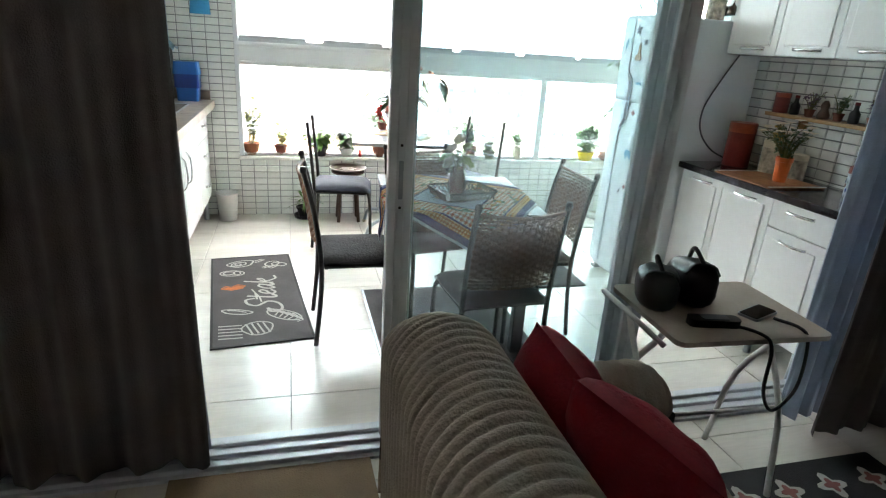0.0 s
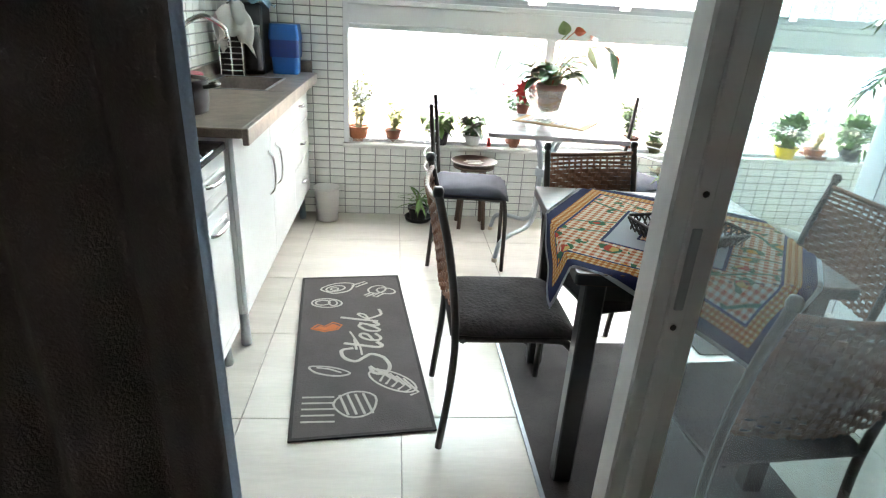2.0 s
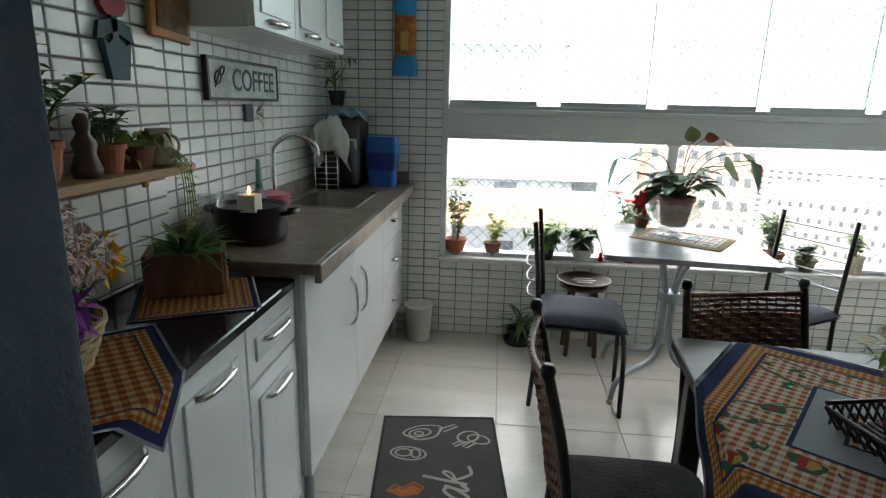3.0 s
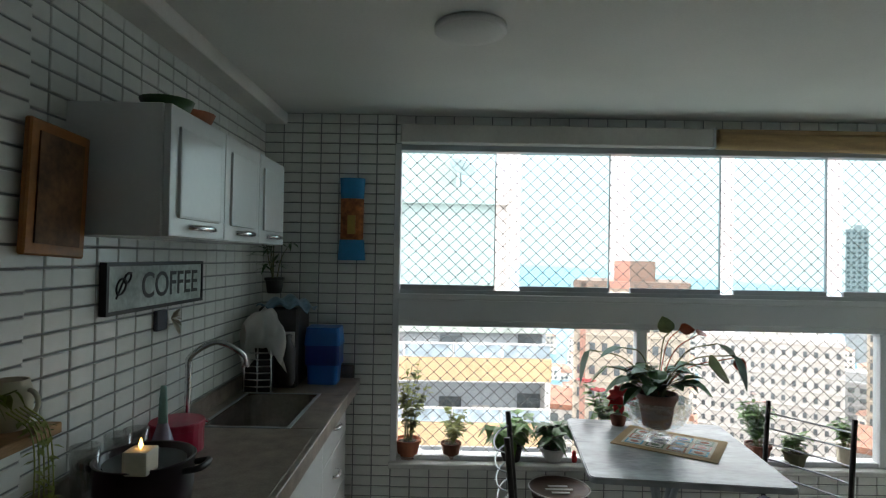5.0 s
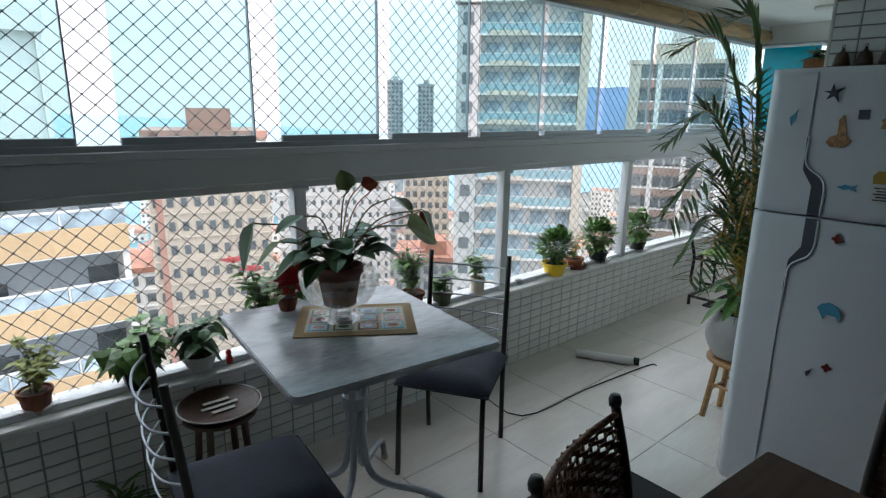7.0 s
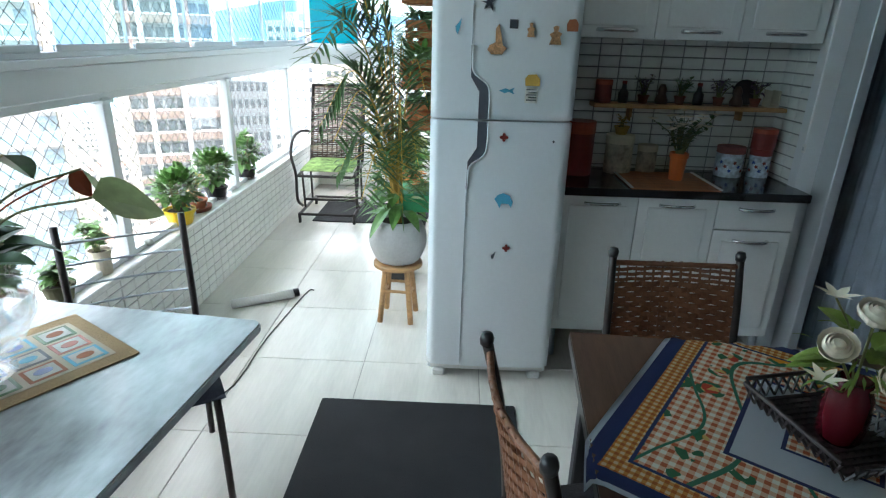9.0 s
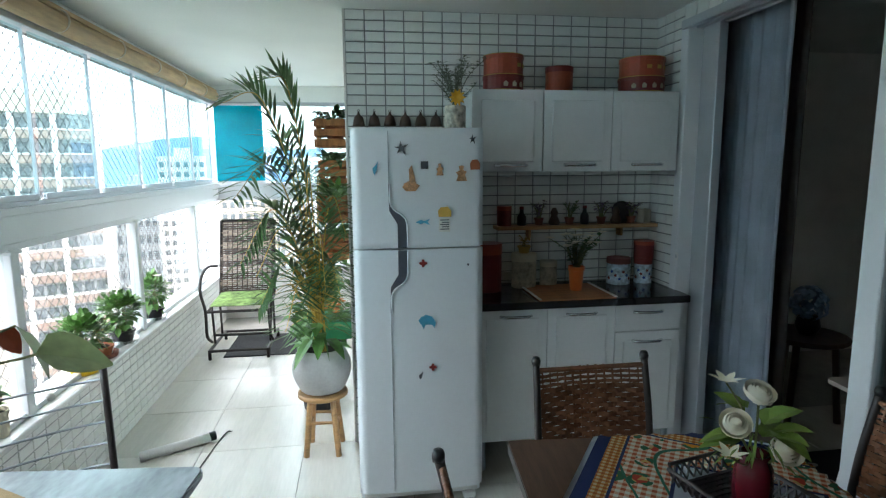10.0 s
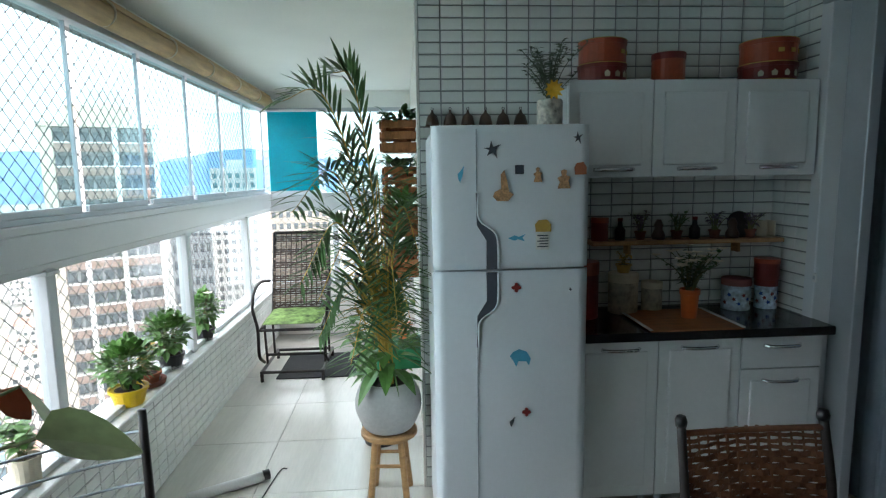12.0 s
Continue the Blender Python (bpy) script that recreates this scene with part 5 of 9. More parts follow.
# metal chairs with bowed wire backs, facing +y
def wire_chair(label, m):
    c = thing("metal_chair", label, "chair", group="metal chairs by the marble table")
    w = 0.19
    for s in (-1, 1):
        part("back_post", tube(curve_pts([(s * w, -0.22, 0), (s * w, -0.20, 0.3), (s * w, -0.20, 0.5), (s * w, -0.24, 0.93)], 5), 0.012, 8), M_DARKMETAL, c, smooth=True)
        part("front_leg", tube(curve_pts([(s * w * 0.93, -0.19, 0.425), (s * w * 0.95, 0.13, 0.425), (s * w * 0.97, 0.20, 0.39), (s * w, 0.215, 0)], 5), 0.012, 8), M_DARKMETAL, c, smooth=True)
    for k in range(5):
        z = 0.57 + 0.075 * k
        y = -0.205 - 0.035 * (z - 0.5) / 0.43
        part("back_wire", tube(curve_pts([(-w, y, z), (-w * 0.6, y - 0.045, z - 0.012), (0, y - 0.06, z - 0.016), (w * 0.6, y - 0.045, z - 0.012), (w, y, z)], 5), 0.004, 6), M_STEEL, c, smooth=True)
    def pad(u, v, up):
        x, y = (u - 0.5) * 2, (v - 0.5) * 2
        e = max(abs(x), abs(y)) ** 5
        z = 0.44 + (0.05 * (1 - 0.8 * e) if up else -0.004)
        if v > 0.8 and up:
            z -= 0.02 * ((v - 0.8) / 0.2) ** 2
        return Vector((x * 0.21, y * 0.215, z))
    bm = sheet(lambda u, v: pad(u, v, True), 14, 14)
    sheet(lambda u, v: pad(u, v, False), 14, 14, 0, bm)
    bmesh.ops.remove_doubles(bm, verts=bm.verts, dist=0.004)
    part("seat", bm, M_NAVY, c, "navy padded seat", True)
    c.matrix_basis = m
    return c


wire_chair("dark metal chair with navy seat and bowed wire back", pose(0.63, 4.50, 0, 0, 0, -97))
wire_chair("dark metal chair with navy seat, drawn up to the marble table", pose(1.66, 4.72, 0, 0, 0, 122))

# ---- the room side: curtains, sofa, folding table ----
def curtain(name, label, x0, x1, y, z0, z1, mat, folds, depth, seedv, gather=1.0):
    rnd = random.Random(seedv)
    ph = [rnd.uniform(0, 6.28) for _ in range(4)]
    def fn(u, v):
        s = folds * 2 * math.pi * u
        d = depth * (0.75 + 0.25 * math.sin(ph[0] + 5 * u)) * (math.sin(s + 0.5 * math.sin(ph[1] + 3 * v)) + 0.35 * math.sin(2.3 * s + ph[2]))
        wig = 0.012 * math.sin(ph[3] + 4 * v + 3 * u)
        return Vector((x0 + (x1 - x0) * u + wig * (1 - v), y + d * (1.0 - 0.35 * v), z0 + (z1 - z0) * v))
    ob = part(name, sheet(fn, int(folds * 16), 18, 0.002), mat, smooth=True)
    return tagged(ob, label, "curtain")


curtain("curtain", "heavy dark grey brown curtain drawn beside the door", -0.89, -0.055, 2.005, 0.036, 2.265, M_CURTD, 5, 0.048, 3)
curtain("curtain", "pale lining behind the dark curtain beside the door", -0.86, -0.065, 2.08, 0.036, 2.265, M_CURTB, 6, 0.012, 9)
curtain("curtain", "long pale blue grey curtain lining gathered at the door", 2.31, 2.90, 1.86, 0.05, 2.38, M_CURTB, 7, 0.026, 8)
curtain("curtain", "heavy dark grey brown curtain over the pale lining", 2.36, 3.05, 1.745, 0.04, 2.38, M_CURTD, 5, 0.032, 5)
rod = thing("curtain_rod", "slim dark rod over the door", "curtain rod")
part("rod", tube([(2.1, 1.80, 2.405), (3.05, 1.80, 2.405)], 0.012, 8), M_DARKMETAL, rod)
for x in (2.1, 3.05):
    part("bracket", box(x - 0.012, 1.79, 2.395, x + 0.012, 1.949, 2.415, 0.003), M_DARKMETAL, rod)

# sofa, its back along the walk, under a quilted cover
sf = thing("sofa", "sofa under a quilted beige cover with red cushions", "sofa")


def quilt(fn, nu, nv, amp=0.011, cells=(24, 10)):
    def g(u, v):
        p, nrm = fn(u, v)
        q = abs(math.sin(math.pi * cells[0] * u + 1.5 * math.sin(6.0 * v))) ** 0.45 * (0.75 + 0.25 * abs(math.sin(math.pi * cells[1] * v)) ** 0.4)
        return p + nrm * amp * q
    return sheet(g, nu, nv, 0)


def back_fn(u, v):
    """The rounded back: v runs over it from the outer side to the seat; u along it, towards the door."""
    y = -0.75 + 2.37 * u
    end = max(0.0, (u - 0.93) / 0.07)
    a = math.pi * (v - 0.22) / 0.56
    zt = 0.835 - 0.06 * end ** 2 + 0.012 * math.sin(5 * u)
    r = 0.14 * (1 - 0.25 * end ** 2)
    if v < 0.22:
        t = v / 0.22
        p, n_ = Vector((0.505 + 0.012 * (1 - t), y, 0.05 + (zt - r - 0.05) * t)), Vector((-1, 0, 0.1))
    elif v > 0.78:
        t = (v - 0.78) / 0.22
        p, n_ = Vector((0.505 + 2 * r + 0.10 * t, y, (zt - r) - (zt - r - 0.42) * t)), Vector((1, 0, 0.2))
    else:
        p, n_ = Vector((0.505 + r - r * math.cos(a), y, zt - r + r * math.sin(a))), Vector((-math.cos(a), 0, math.sin(a)))
    return p, n_.normalized()


bm = quilt(back_fn, 440, 64, 0.016, (62, 9))
part("back_cover", bm, M_SOFA, sf, "quilted beige cover", True)
part("back", flat_poly([(0.56, -0.74), (0.78, -0.74), (0.78, 1.56), (0.56, 1.56)], 0.02, 0.66), M_SOFAD, sf)
bm = bmesh.new()
end = [(back_fn(1.0, v / 24)[0]) for v in range(25)]
bm.faces.new([bm.verts.new(p) for p in end])
part("end_cover", bm, M_SOFA, sf)


def seat_fn(u, v):
    x, y = 0.80 + 0.60 * v, -0.72 + 2.15 * u
    drop = max(0.0, (v - 0.9) / 0.1)
    return Vector((x, y, 0.44 - 0.25 * drop ** 2 + 0.01 * math.sin(7 * u))), Vector((0, 0, 1))


part("seat_cover", quilt(seat_fn, 220, 34, 0.009, (44, 8)), M_SOFA, sf, "quilted beige cover", True)
part("base", box(0.76, -0.74, 0.03, 1.37, 1.44, 0.42, 0.02, seg=2), M_SOFAD, sf)


def arm_fn(u, v):
    a = math.pi * v
    r = 0.11
    x = 0.76 + 0.62 * u
    e = max(0.0, (u - 0.85) / 0.15)
    return Vector((x, 1.56 + r * (1 - 0.15 * e * e) * -math.cos(a) * 1.0, 0.46 + 0.13 * math.sin(a) * (1 - 0.35 * e * e))), Vector((0, -math.cos(a), math.sin(a)))


part("arm_cover", quilt(arm_fn, 90, 24, 0.007, (14, 5)), M_SOFA, sf, "quilted beige cover", True)
part("arm", box(0.76, 1.455, 0.03, 1.40, 1.665, 0.47, 0.03, seg=3), M_SOFAD, sf, "bare dark arm end")


def cushion(label, at, rx, ry, rz, w, h, t, mat=None, group="red cushions"):
    def fn(u, v, s):
        x, y = (u - 0.5) * 2, (v - 0.5) * 2
        b = (1 - abs(x) ** 2.6) * (1 - abs(y) ** 2.6)
        k = 1 - 0.05 * (abs(x * y))
        crease = 0.006 * math.sin(9 * x + 4 * y) * b
        return Vector((x * w / 2 * (1 - 0.06 * (1 - abs(y))) * k, s * (t / 2 * max(b, 0) ** 0.48) + crease, y * h / 2 * k))
    bm = sheet(lambda u, v: fn(u, v, 1), 18, 18)
    sheet(lambda u, v: fn(u, v, -1), 18, 18, 0, bm)
    bmesh.ops.remove_doubles(bm, verts=bm.verts, dist=0.002)
    ob = tagged(part("cushion", bm, mat or M_RED, smooth=True), label, "cushion", group)
    ob.matrix_basis = pose(*at, rx, ry, rz)


cushion("plump dark red cushion propped against the sofa back", (0.90, 1.31, 0.665), 18, 28, -68, 0.34, 0.34, 0.19)
cushion("bright red cushion leaning before the other", (0.985, 1.10, 0.645), 30, 14, -60, 0.38, 0.36, 0.20)


def print_material(name, ground_c, print_c, scale):
    """Cotton with large dark printed leaves."""
    m = surf(name, ground_c, 0.9, vary=0.1, fine=150, bump=0.3)
    nt = m.node_tree
    b = nt.nodes["Principled BSDF"]
    old = b.inputs["Base Color"].links[0].from_socket
    tc = nt.nodes.new("ShaderNodeTexCoord")
    ns = nt.nodes.new("ShaderNodeTexNoise")
    ns.inputs["Scale"].default_value, ns.inputs["Detail"].default_value, ns.inputs["Distortion"].default_value = scale, 1.0, 1.2
    st = nt.nodes.new("ShaderNodeMapRange")
    st.inputs["From Min"].default_value, st.inputs["From Max"].default_value = 0.50, 0.515
    mx = nt.nodes.new("ShaderNodeMix")
    mx.data_type = "RGBA"
    nt.links.new(tc.outputs["Object"], ns.inputs["Vector"])
    nt.links.new(ns.outputs["Fac"], st.inputs["Value"])
    nt.links.new(st.outputs["Result"], mx.inputs["Factor"])
    nt.links.new(old, mx.inputs[6])
    mx.inputs[7].default_value = rgb(print_c)
    nt.links.new(mx.outputs[2], b.inputs["Base Color"])
    return m


cushion("tall beige cushion with a dark brown leaf print", (0.635, 1.75, 0.30), 4, 0, 4, 0.25, 0.58, 0.18, print_material("brown_leaf_print", (0.33, 0.24, 0.17), (0.045, 0.022, 0.016), 7.0), "")

# small folding table with shoes, a telephone and a strap
ftb = thing("folding_table", "small pale folding table on a white tube frame", "table", (1.66, 1.69, 0.07), -3)
M_PALEWOOD = surf("pale_table_board", (0.42, 0.36, 0.30), 0.5, vary=0.08)
part("tabletop", flat_poly(round_rect(0.56, 0.44, 0.03), 0.615, 0.632), M_PALEWOOD, ftb)
for s in (-1, 1):
    part("leg", tube(curve_pts([(s * 0.27, -0.17, -0.07), (s * 0.27, -0.10, 0.3), (s * 0.27, 0.10, 0.60)], 4), 0.011, 8), M_WHITEPL, ftb, smooth=True)
    part("leg", tube(curve_pts([(s * 0.25, 0.17, -0.07), (s * 0.25, 0.10, 0.3), (s * 0.25, -0.10, 0.60)], 4), 0.011, 8), M_WHITEPL, ftb, smooth=True)
part("stretcher", tube([(-0.27, -0.1, 0.28), (0.27, -0.1, 0.28)], 0.007, 8), M_WHITEPL, ftb)
part("rim_bar", tube(curve_pts([(-0.30, -0.18, 0.60), (-0.37, -0.10, 0.66), (-0.37, 0.10, 0.66), (-0.30, 0.18, 0.60)], 5), 0.009, 8), M_WHITEPL, ftb, smooth=True)


def shoe_like(label, at, rz, l, w, h):
    """A soft black leather case: rounded, sagging, with a flap and a ridge."""
    bag = thing("leather_case", label, "bag", at, rz, "black leather cases")
    bm = bmesh.new()
    bmesh.ops.create_icosphere(bm, subdivisions=3, radius=1.0)
    for v in bm.verts:
        x, y, z = v.co
        p = 3.2
        s = (abs(x) ** p + abs(y) ** p + abs(z) ** p) ** (-1 / p)
        v.co = Vector((x * s * l / 2, y * s * w / 2, max(0, (z * s + 1) / 2) * h * (1 - 0.22 * (x * s + 1) / 2) + 0.008 * noise.noise((x * 3, y * 3, z * 3))))
    part("body", bm, M_SHOE, bag, smooth=True)
    part("flap", sheet(lambda u, v: Vector(((u - 0.5) * l * 0.7, (v - 0.5) * w * 0.9, h * (0.98 - 0.2 * u) - 0.04 * (2 * v - 1) ** 4)), 8, 8, 0.006), M_SHOE, bag, smooth=True)
    part("strap", tube(curve_pts([(-l * 0.3, 0, h * 0.95), (-l * 0.1, 0.02, h * 1.18), (l * 0.2, 0, h * 0.8)], 6), 0.008, 6), M_SHOE, bag, smooth=True)


shoe_like("scuffed black leather case on the folding table", (1.46, 1.76, 0.702), 60, 0.24, 0.14, 0.15)
shoe_like("shiny black leather case on the folding table", (1.60, 1.77, 0.702), 75, 0.24, 0.13, 0.17)
ph = thing("telephone_handset", "dark handset lying on the folding table", "telephone", (1.56, 1.58, 0.702), -12)
part("body", moved(flat_poly(round_rect(0.17, 0.05, 0.018), 0.001, 0.026), Matrix.Identity(4)), M_PLASTICBLACK, ph)
part("keypad", flat_poly(round_rect(0.09, 0.035, 0.006), 0.026, 0.029), M_GRIP, ph)
sp = thing("smartphone", "flat black smartphone on the folding table", "phone", (1.78, 1.63, 0.702), 20)
part("body", flat_poly(round_rect(0.14, 0.07, 0.01), 0.001, 0.009), M_STEEL, sp)
part("screen", flat_poly(round_rect(0.132, 0.062, 0.008), 0.009, 0.0105), M_BLACKTOP, sp)
tagged(part("strap", tube(curve_pts([(1.58, 1.59, 0.71), (1.66, 1.49, 0.712), (1.69, 1.46, 0.67), (1.70, 1.455, 0.52), (1.76, 1.455, 0.44), (1.83, 1.455, 0.52), (1.84, 1.47, 0.67), (1.83, 1.50, 0.712), (1.80, 1.58, 0.71)], 6), 0.006, 6), M_SHOE, smooth=True), "thin black strap hanging over the table edge", "strap")

# mats
tagged(part("doormat", moved(flat_poly(round_rect(0.70, 0.42, 0.01), 0.001, 0.012), pose(0.17, 1.83, 0, 0, 0, 1)), M_CARD), "plain brown doormat before the door track", "doormat")
rg = thing("patterned_rug", "black runner with pale red flower squares beside the sofa", "rug", (1.925, 1.265, 0), 0)
part("ground_weave", flat_poly(round_rect(1.25, 0.75, 0.01), 0.001, 0.011), M_RUBBER, rg)
M_ROSE = surf("faded_red_print", (0.25, 0.09, 0.08), 0.9)
for i in range(6):
    for j in (0.24, -0.24):
        for r, mtl, zz in ((0.062, M_CHALK, 0.012), (0.034, M_ROSE, 0.0135)):
            pts = [(-0.5 + 0.2 * i + r * (1 + 0.35 * math.cos(4 * a)) * math.cos(a) * 0.8, j + r * (1 + 0.35 * math.cos(4 * a)) * math.sin(a) * 0.8) for a in [2 * math.pi * k / 24 for k in range(24)]]
            part("motif", flat_poly(pts, 0.0105, zz), mtl, rg)
tagged(part("rug", moved(flat_poly(round_rect(0.83, 1.06, 0.008), 0.001, 0.008), pose(1.085, 2.975, 0, 0, 0, 0)), M_RUGBROWN), "worn charcoal rug under the dining table", "rug")
part("border", flat_poly([(0.662, 2.44), (0.676, 2.44), (0.676, 3.51), (0.662, 3.51)], 0.001, 0.0095), M_STEEL, bpy.data.objects["rug"])
tagged(part("rubber_mat", moved(flat_poly(round_rect(0.60, 0.86, 0.01), 0.001, 0.009), pose(1.895, 3.85, 0)), M_RUBBER), "plain black mat on the floor before the refrigerator", "mat")

# kitchen mat with chalk drawings
km = thing("kitchen_mat", "dark kitchen mat with chalk food drawings and lettering", "mat", (0.03, 3.53, 0), 6.3)
MW, ML = 0.51, 1.26
part("ground_weave", flat_poly(round_rect(MW, ML, 0.008), 0.001, 0.007), M_MATDARK, km)
bm = bmesh.new()
for a, b, c, d in ((-MW / 2 - 0.004, -ML / 2 - 0.004, MW / 2 + 0.004, -ML / 2 + 0.009), (-MW / 2 - 0.004, ML / 2 - 0.009, MW / 2 + 0.004, ML / 2 + 0.004), (-MW / 2 - 0.004, -ML / 2 + 0.009, -MW / 2 + 0.009, ML / 2 - 0.009), (MW / 2 - 0.009, -ML / 2 + 0.009, MW / 2 + 0.004, ML / 2 - 0.009)):
    box(a, b, 0.001, c, d, 0.0085, 0, bm)
part("binding", bm, M_MATEDGE, km)


def text_mesh(body, size, mat, parent, m, shear=0.0, name="lettering", ext=0.0006, bold=0.0):
    cu = bpy.data.curves.new(name, "FONT")
    cu.body, cu.size, cu.extrude, cu.shear, cu.offset = body, size, ext, shear, bold
    cu.align_x, cu.align_y = "CENTER", "CENTER"
    tmp = bpy.data.objects.new(name, cu)
    scene.collection.objects.link(tmp)
    me = bpy.data.meshes.new_from_object(tmp.evaluated_get(bpy.context.evaluated_depsgraph_get()))
    bpy.data.objects.remove(tmp)
    ob = new(name, me)
    me.materials.clear()
    me.materials.append(mat)
    ob.parent = parent
    ob.matrix_basis = m
    return ob


# brush lettering that spells Steak, each letter its own strokes
def brush_letter(dx, *lines):
    bm = bmesh.new()
    for pts, r in lines:
        tube([(dx + x + 0.32 * y, y, 0) for x, y in (p[:2] for p in curve_pts([(a, b, 0) for a, b in pts], 6))], r, 6, bm)
    for v in bm.verts:
        v.co.z *= 0.12
    part("letter", moved(bm, pose(0.11, -0.225, 0.0078, 0, 0, 90)), M_CHALK, km)


brush_letter(0.0, (((0.105, 0.125), (0.075, 0.175), (0.02, 0.165), (0.005, 0.12), (0.04, 0.085), (0.075, 0.05), (0.06, 0.0), (0.0, -0.02), (-0.055, 0.005), (-0.06, 0.05), (-0.02, 0.062)), 0.0085), (((0.06, 0.09), (0.13, 0.098), (0.24, 0.135)), 0.005))
brush_letter(0.135, (((0.0, 0.165), (0.0, 0.08), (0.002, 0.02), (0.02, 0.0), (0.045, 0.02)), 0.0095), (((-0.04, 0.112), (0.045, 0.118)), 0.006))
brush_letter(0.19, (((0.0, 0.035), (0.04, 0.055), (0.045, 0.082), (0.02, 0.09), (0.0, 0.06), (0.004, 0.015), (0.03, 0.0), (0.06, 0.022)), 0.0075))
brush_letter(0.27, (((0.055, 0.075), (0.03, 0.092), (0.0, 0.06), (0.002, 0.015), (0.022, 0.0), (0.05, 0.045)), 0.0075), (((0.058, 0.09), (0.052, 0.02), (0.066, 0.0), (0.085, 0.022)), 0.0085))
brush_letter(0.365, (((-0.005, 0.175), (-0.004, 0.09), (0.0, 0.0)), 0.009), (((0.0, 0.04), (0.04, 0.09), (0.055, 0.082), (0.045, 0.056), (0.01, 0.045)), 0.006), (((0.012, 0.046), (0.04, 0.01), (0.075, -0.02), (0.12, -0.012)), 0.0075))


def stroke(pts, r=0.0045):
    return tube([(x, y, 0.0072) for x, y in pts], r, 5)


def ring(cx, cy, rx, ry, rot, n=20, wob=0.0):
    out = []
    for k in range(n + 1):
        a = 2 * math.pi * k / n
        x, y = rx * (1 + wob * math.sin(3 * a)) * math.cos(a), ry * math.sin(a)
        out.append((cx + x * math.cos(rot) - y * math.sin(rot), cy + x * math.sin(rot) + y * math.cos(rot)))
    return out


def drawing(name, strokes, mat=M_CHALK):
    bm = bmesh.new()
    for s in strokes:
        tube([(x, y, 0.0072) for x, y in s], 0.006, 5, bm)
    part(name, moved(bm, Matrix.Translation((0, 0, 0.0065)) @ Matrix.Diagonal((1, 1, 0.3, 1)) @ Matrix.Translation((0, 0, -0.0072))), mat, km)


drawing("steak_drawing", [ring(-0.07, 0.50, 0.085, 0.055, 0.3, wob=0.15), ring(-0.085, 0.495, 0.05, 0.03, 0.3), ring(-0.09, 0.49, 0.02, 0.014, 0), [(0.0, 0.525), (0.07, 0.565), (0.085, 0.55), (0.02, 0.505)]])
drawing("drumstick_drawing", [ring(0.13, 0.47, 0.05, 0.04, 0.6), ring(0.175, 0.45, 0.05, 0.032, -0.4), [(0.10, 0.44), (0.06, 0.41), (0.07, 0.395), (0.115, 0.425)], [(0.14, 0.43), (0.10, 0.395), (0.12, 0.385), (0.16, 0.42)]])
drawing("ham_drawing", [ring(-0.13, 0.34, 0.075, 0.045, -0.15), ring(-0.15, 0.345, 0.035, 0.025, 0), ring(-0.10, 0.34, 0.02, 0.03, 0.2)])
drawing("sausage_drawing", [ring(-0.12, -0.24, 0.085, 0.028, -0.35, wob=0.1), [(-0.17, -0.21), (-0.12, -0.225), (-0.07, -0.255)]])
drawing("ribs_drawing", [ring(-0.02, -0.46, 0.08, 0.075, 0.2, wob=0.08)] + [[(-0.22, -0.40 - 0.035 * k), (-0.10, -0.41 - 0.035 * k)] for k in range(5)] + [[(-0.08 + 0.03 * k, -0.40), (-0.05 + 0.03 * k, -0.52)] for k in range(4)])
drawing("corn_drawing", [ring(0.13, -0.33, 0.11, 0.05, -0.7)] + [[(0.05 + 0.025 * k, -0.22 - 0.02 * k), (0.10 + 0.025 * k, -0.29 - 0.025 * k), (0.08 + 0.022 * k, -0.33 - 0.02 * k)] for k in range(6)])
drawing("flame_drawing", [[(-0.20, 0.10), (-0.17, 0.135), (-0.14, 0.115), (-0.10, 0.15), (-0.06, 0.12), (-0.08, 0.085), (-0.14, 0.07), (-0.20, 0.10)]], M_ORANGE)
part("flame_fill", flat_poly([(-0.19, 0.10), (-0.16, 0.12), (-0.14, 0.105), (-0.10, 0.135), (-0.07, 0.11), (-0.09, 0.088), (-0.14, 0.078)], 0.006, 0.0078), M_ORANGE, km)

# dim things in the room seen past the blue curtain
pc = thing("picture", "dark framed picture on the dim room wall", "picture", (4.09, 0.9, 1.75), 0)
part("frame", box(-0.02, -0.24, -0.32, 0.0, 0.24, 0.32, 0.004), M_DARKMETAL, pc)
part("canvas", box(-0.024, -0.2, -0.28, -0.018, 0.2, 0.28), M_SHOE, pc)
st = thing("side_table", "dark wooden side table in the dim room", "table", (2.95, 1.1, 0))
part("tabletop", lathe([(0.22, 0.52), (0.23, 0.53), (0.23, 0.545), (0.22, 0.55)], 24), M_WOODDARK, st)
for k in range(3):
    a = 2.1 * k
    part("leg", tube([(0.15 * math.cos(a), 0.15 * math.sin(a), 0.53), (0.2 * math.cos(a), 0.2 * math.sin(a), 0)], 0.02, 8), M_WOODDARK, st)
hy = thing("flower_vase", "vase of pale blue hydrangea on the side table", "flowers", (2.95, 1.1, 0.55))
part("vase", lathe([(0.05, 0), (0.07, 0.05), (0.06, 0.1), (0.05, 0.12)], 14), M_SHOE, hy, smooth=True)
M_HYD = surf("pale_blue_petals", (0.35, 0.42, 0.52), 0.8, vary=0.25, island=0.4)
bm = bmesh.new()
rnd = random.Random(4)
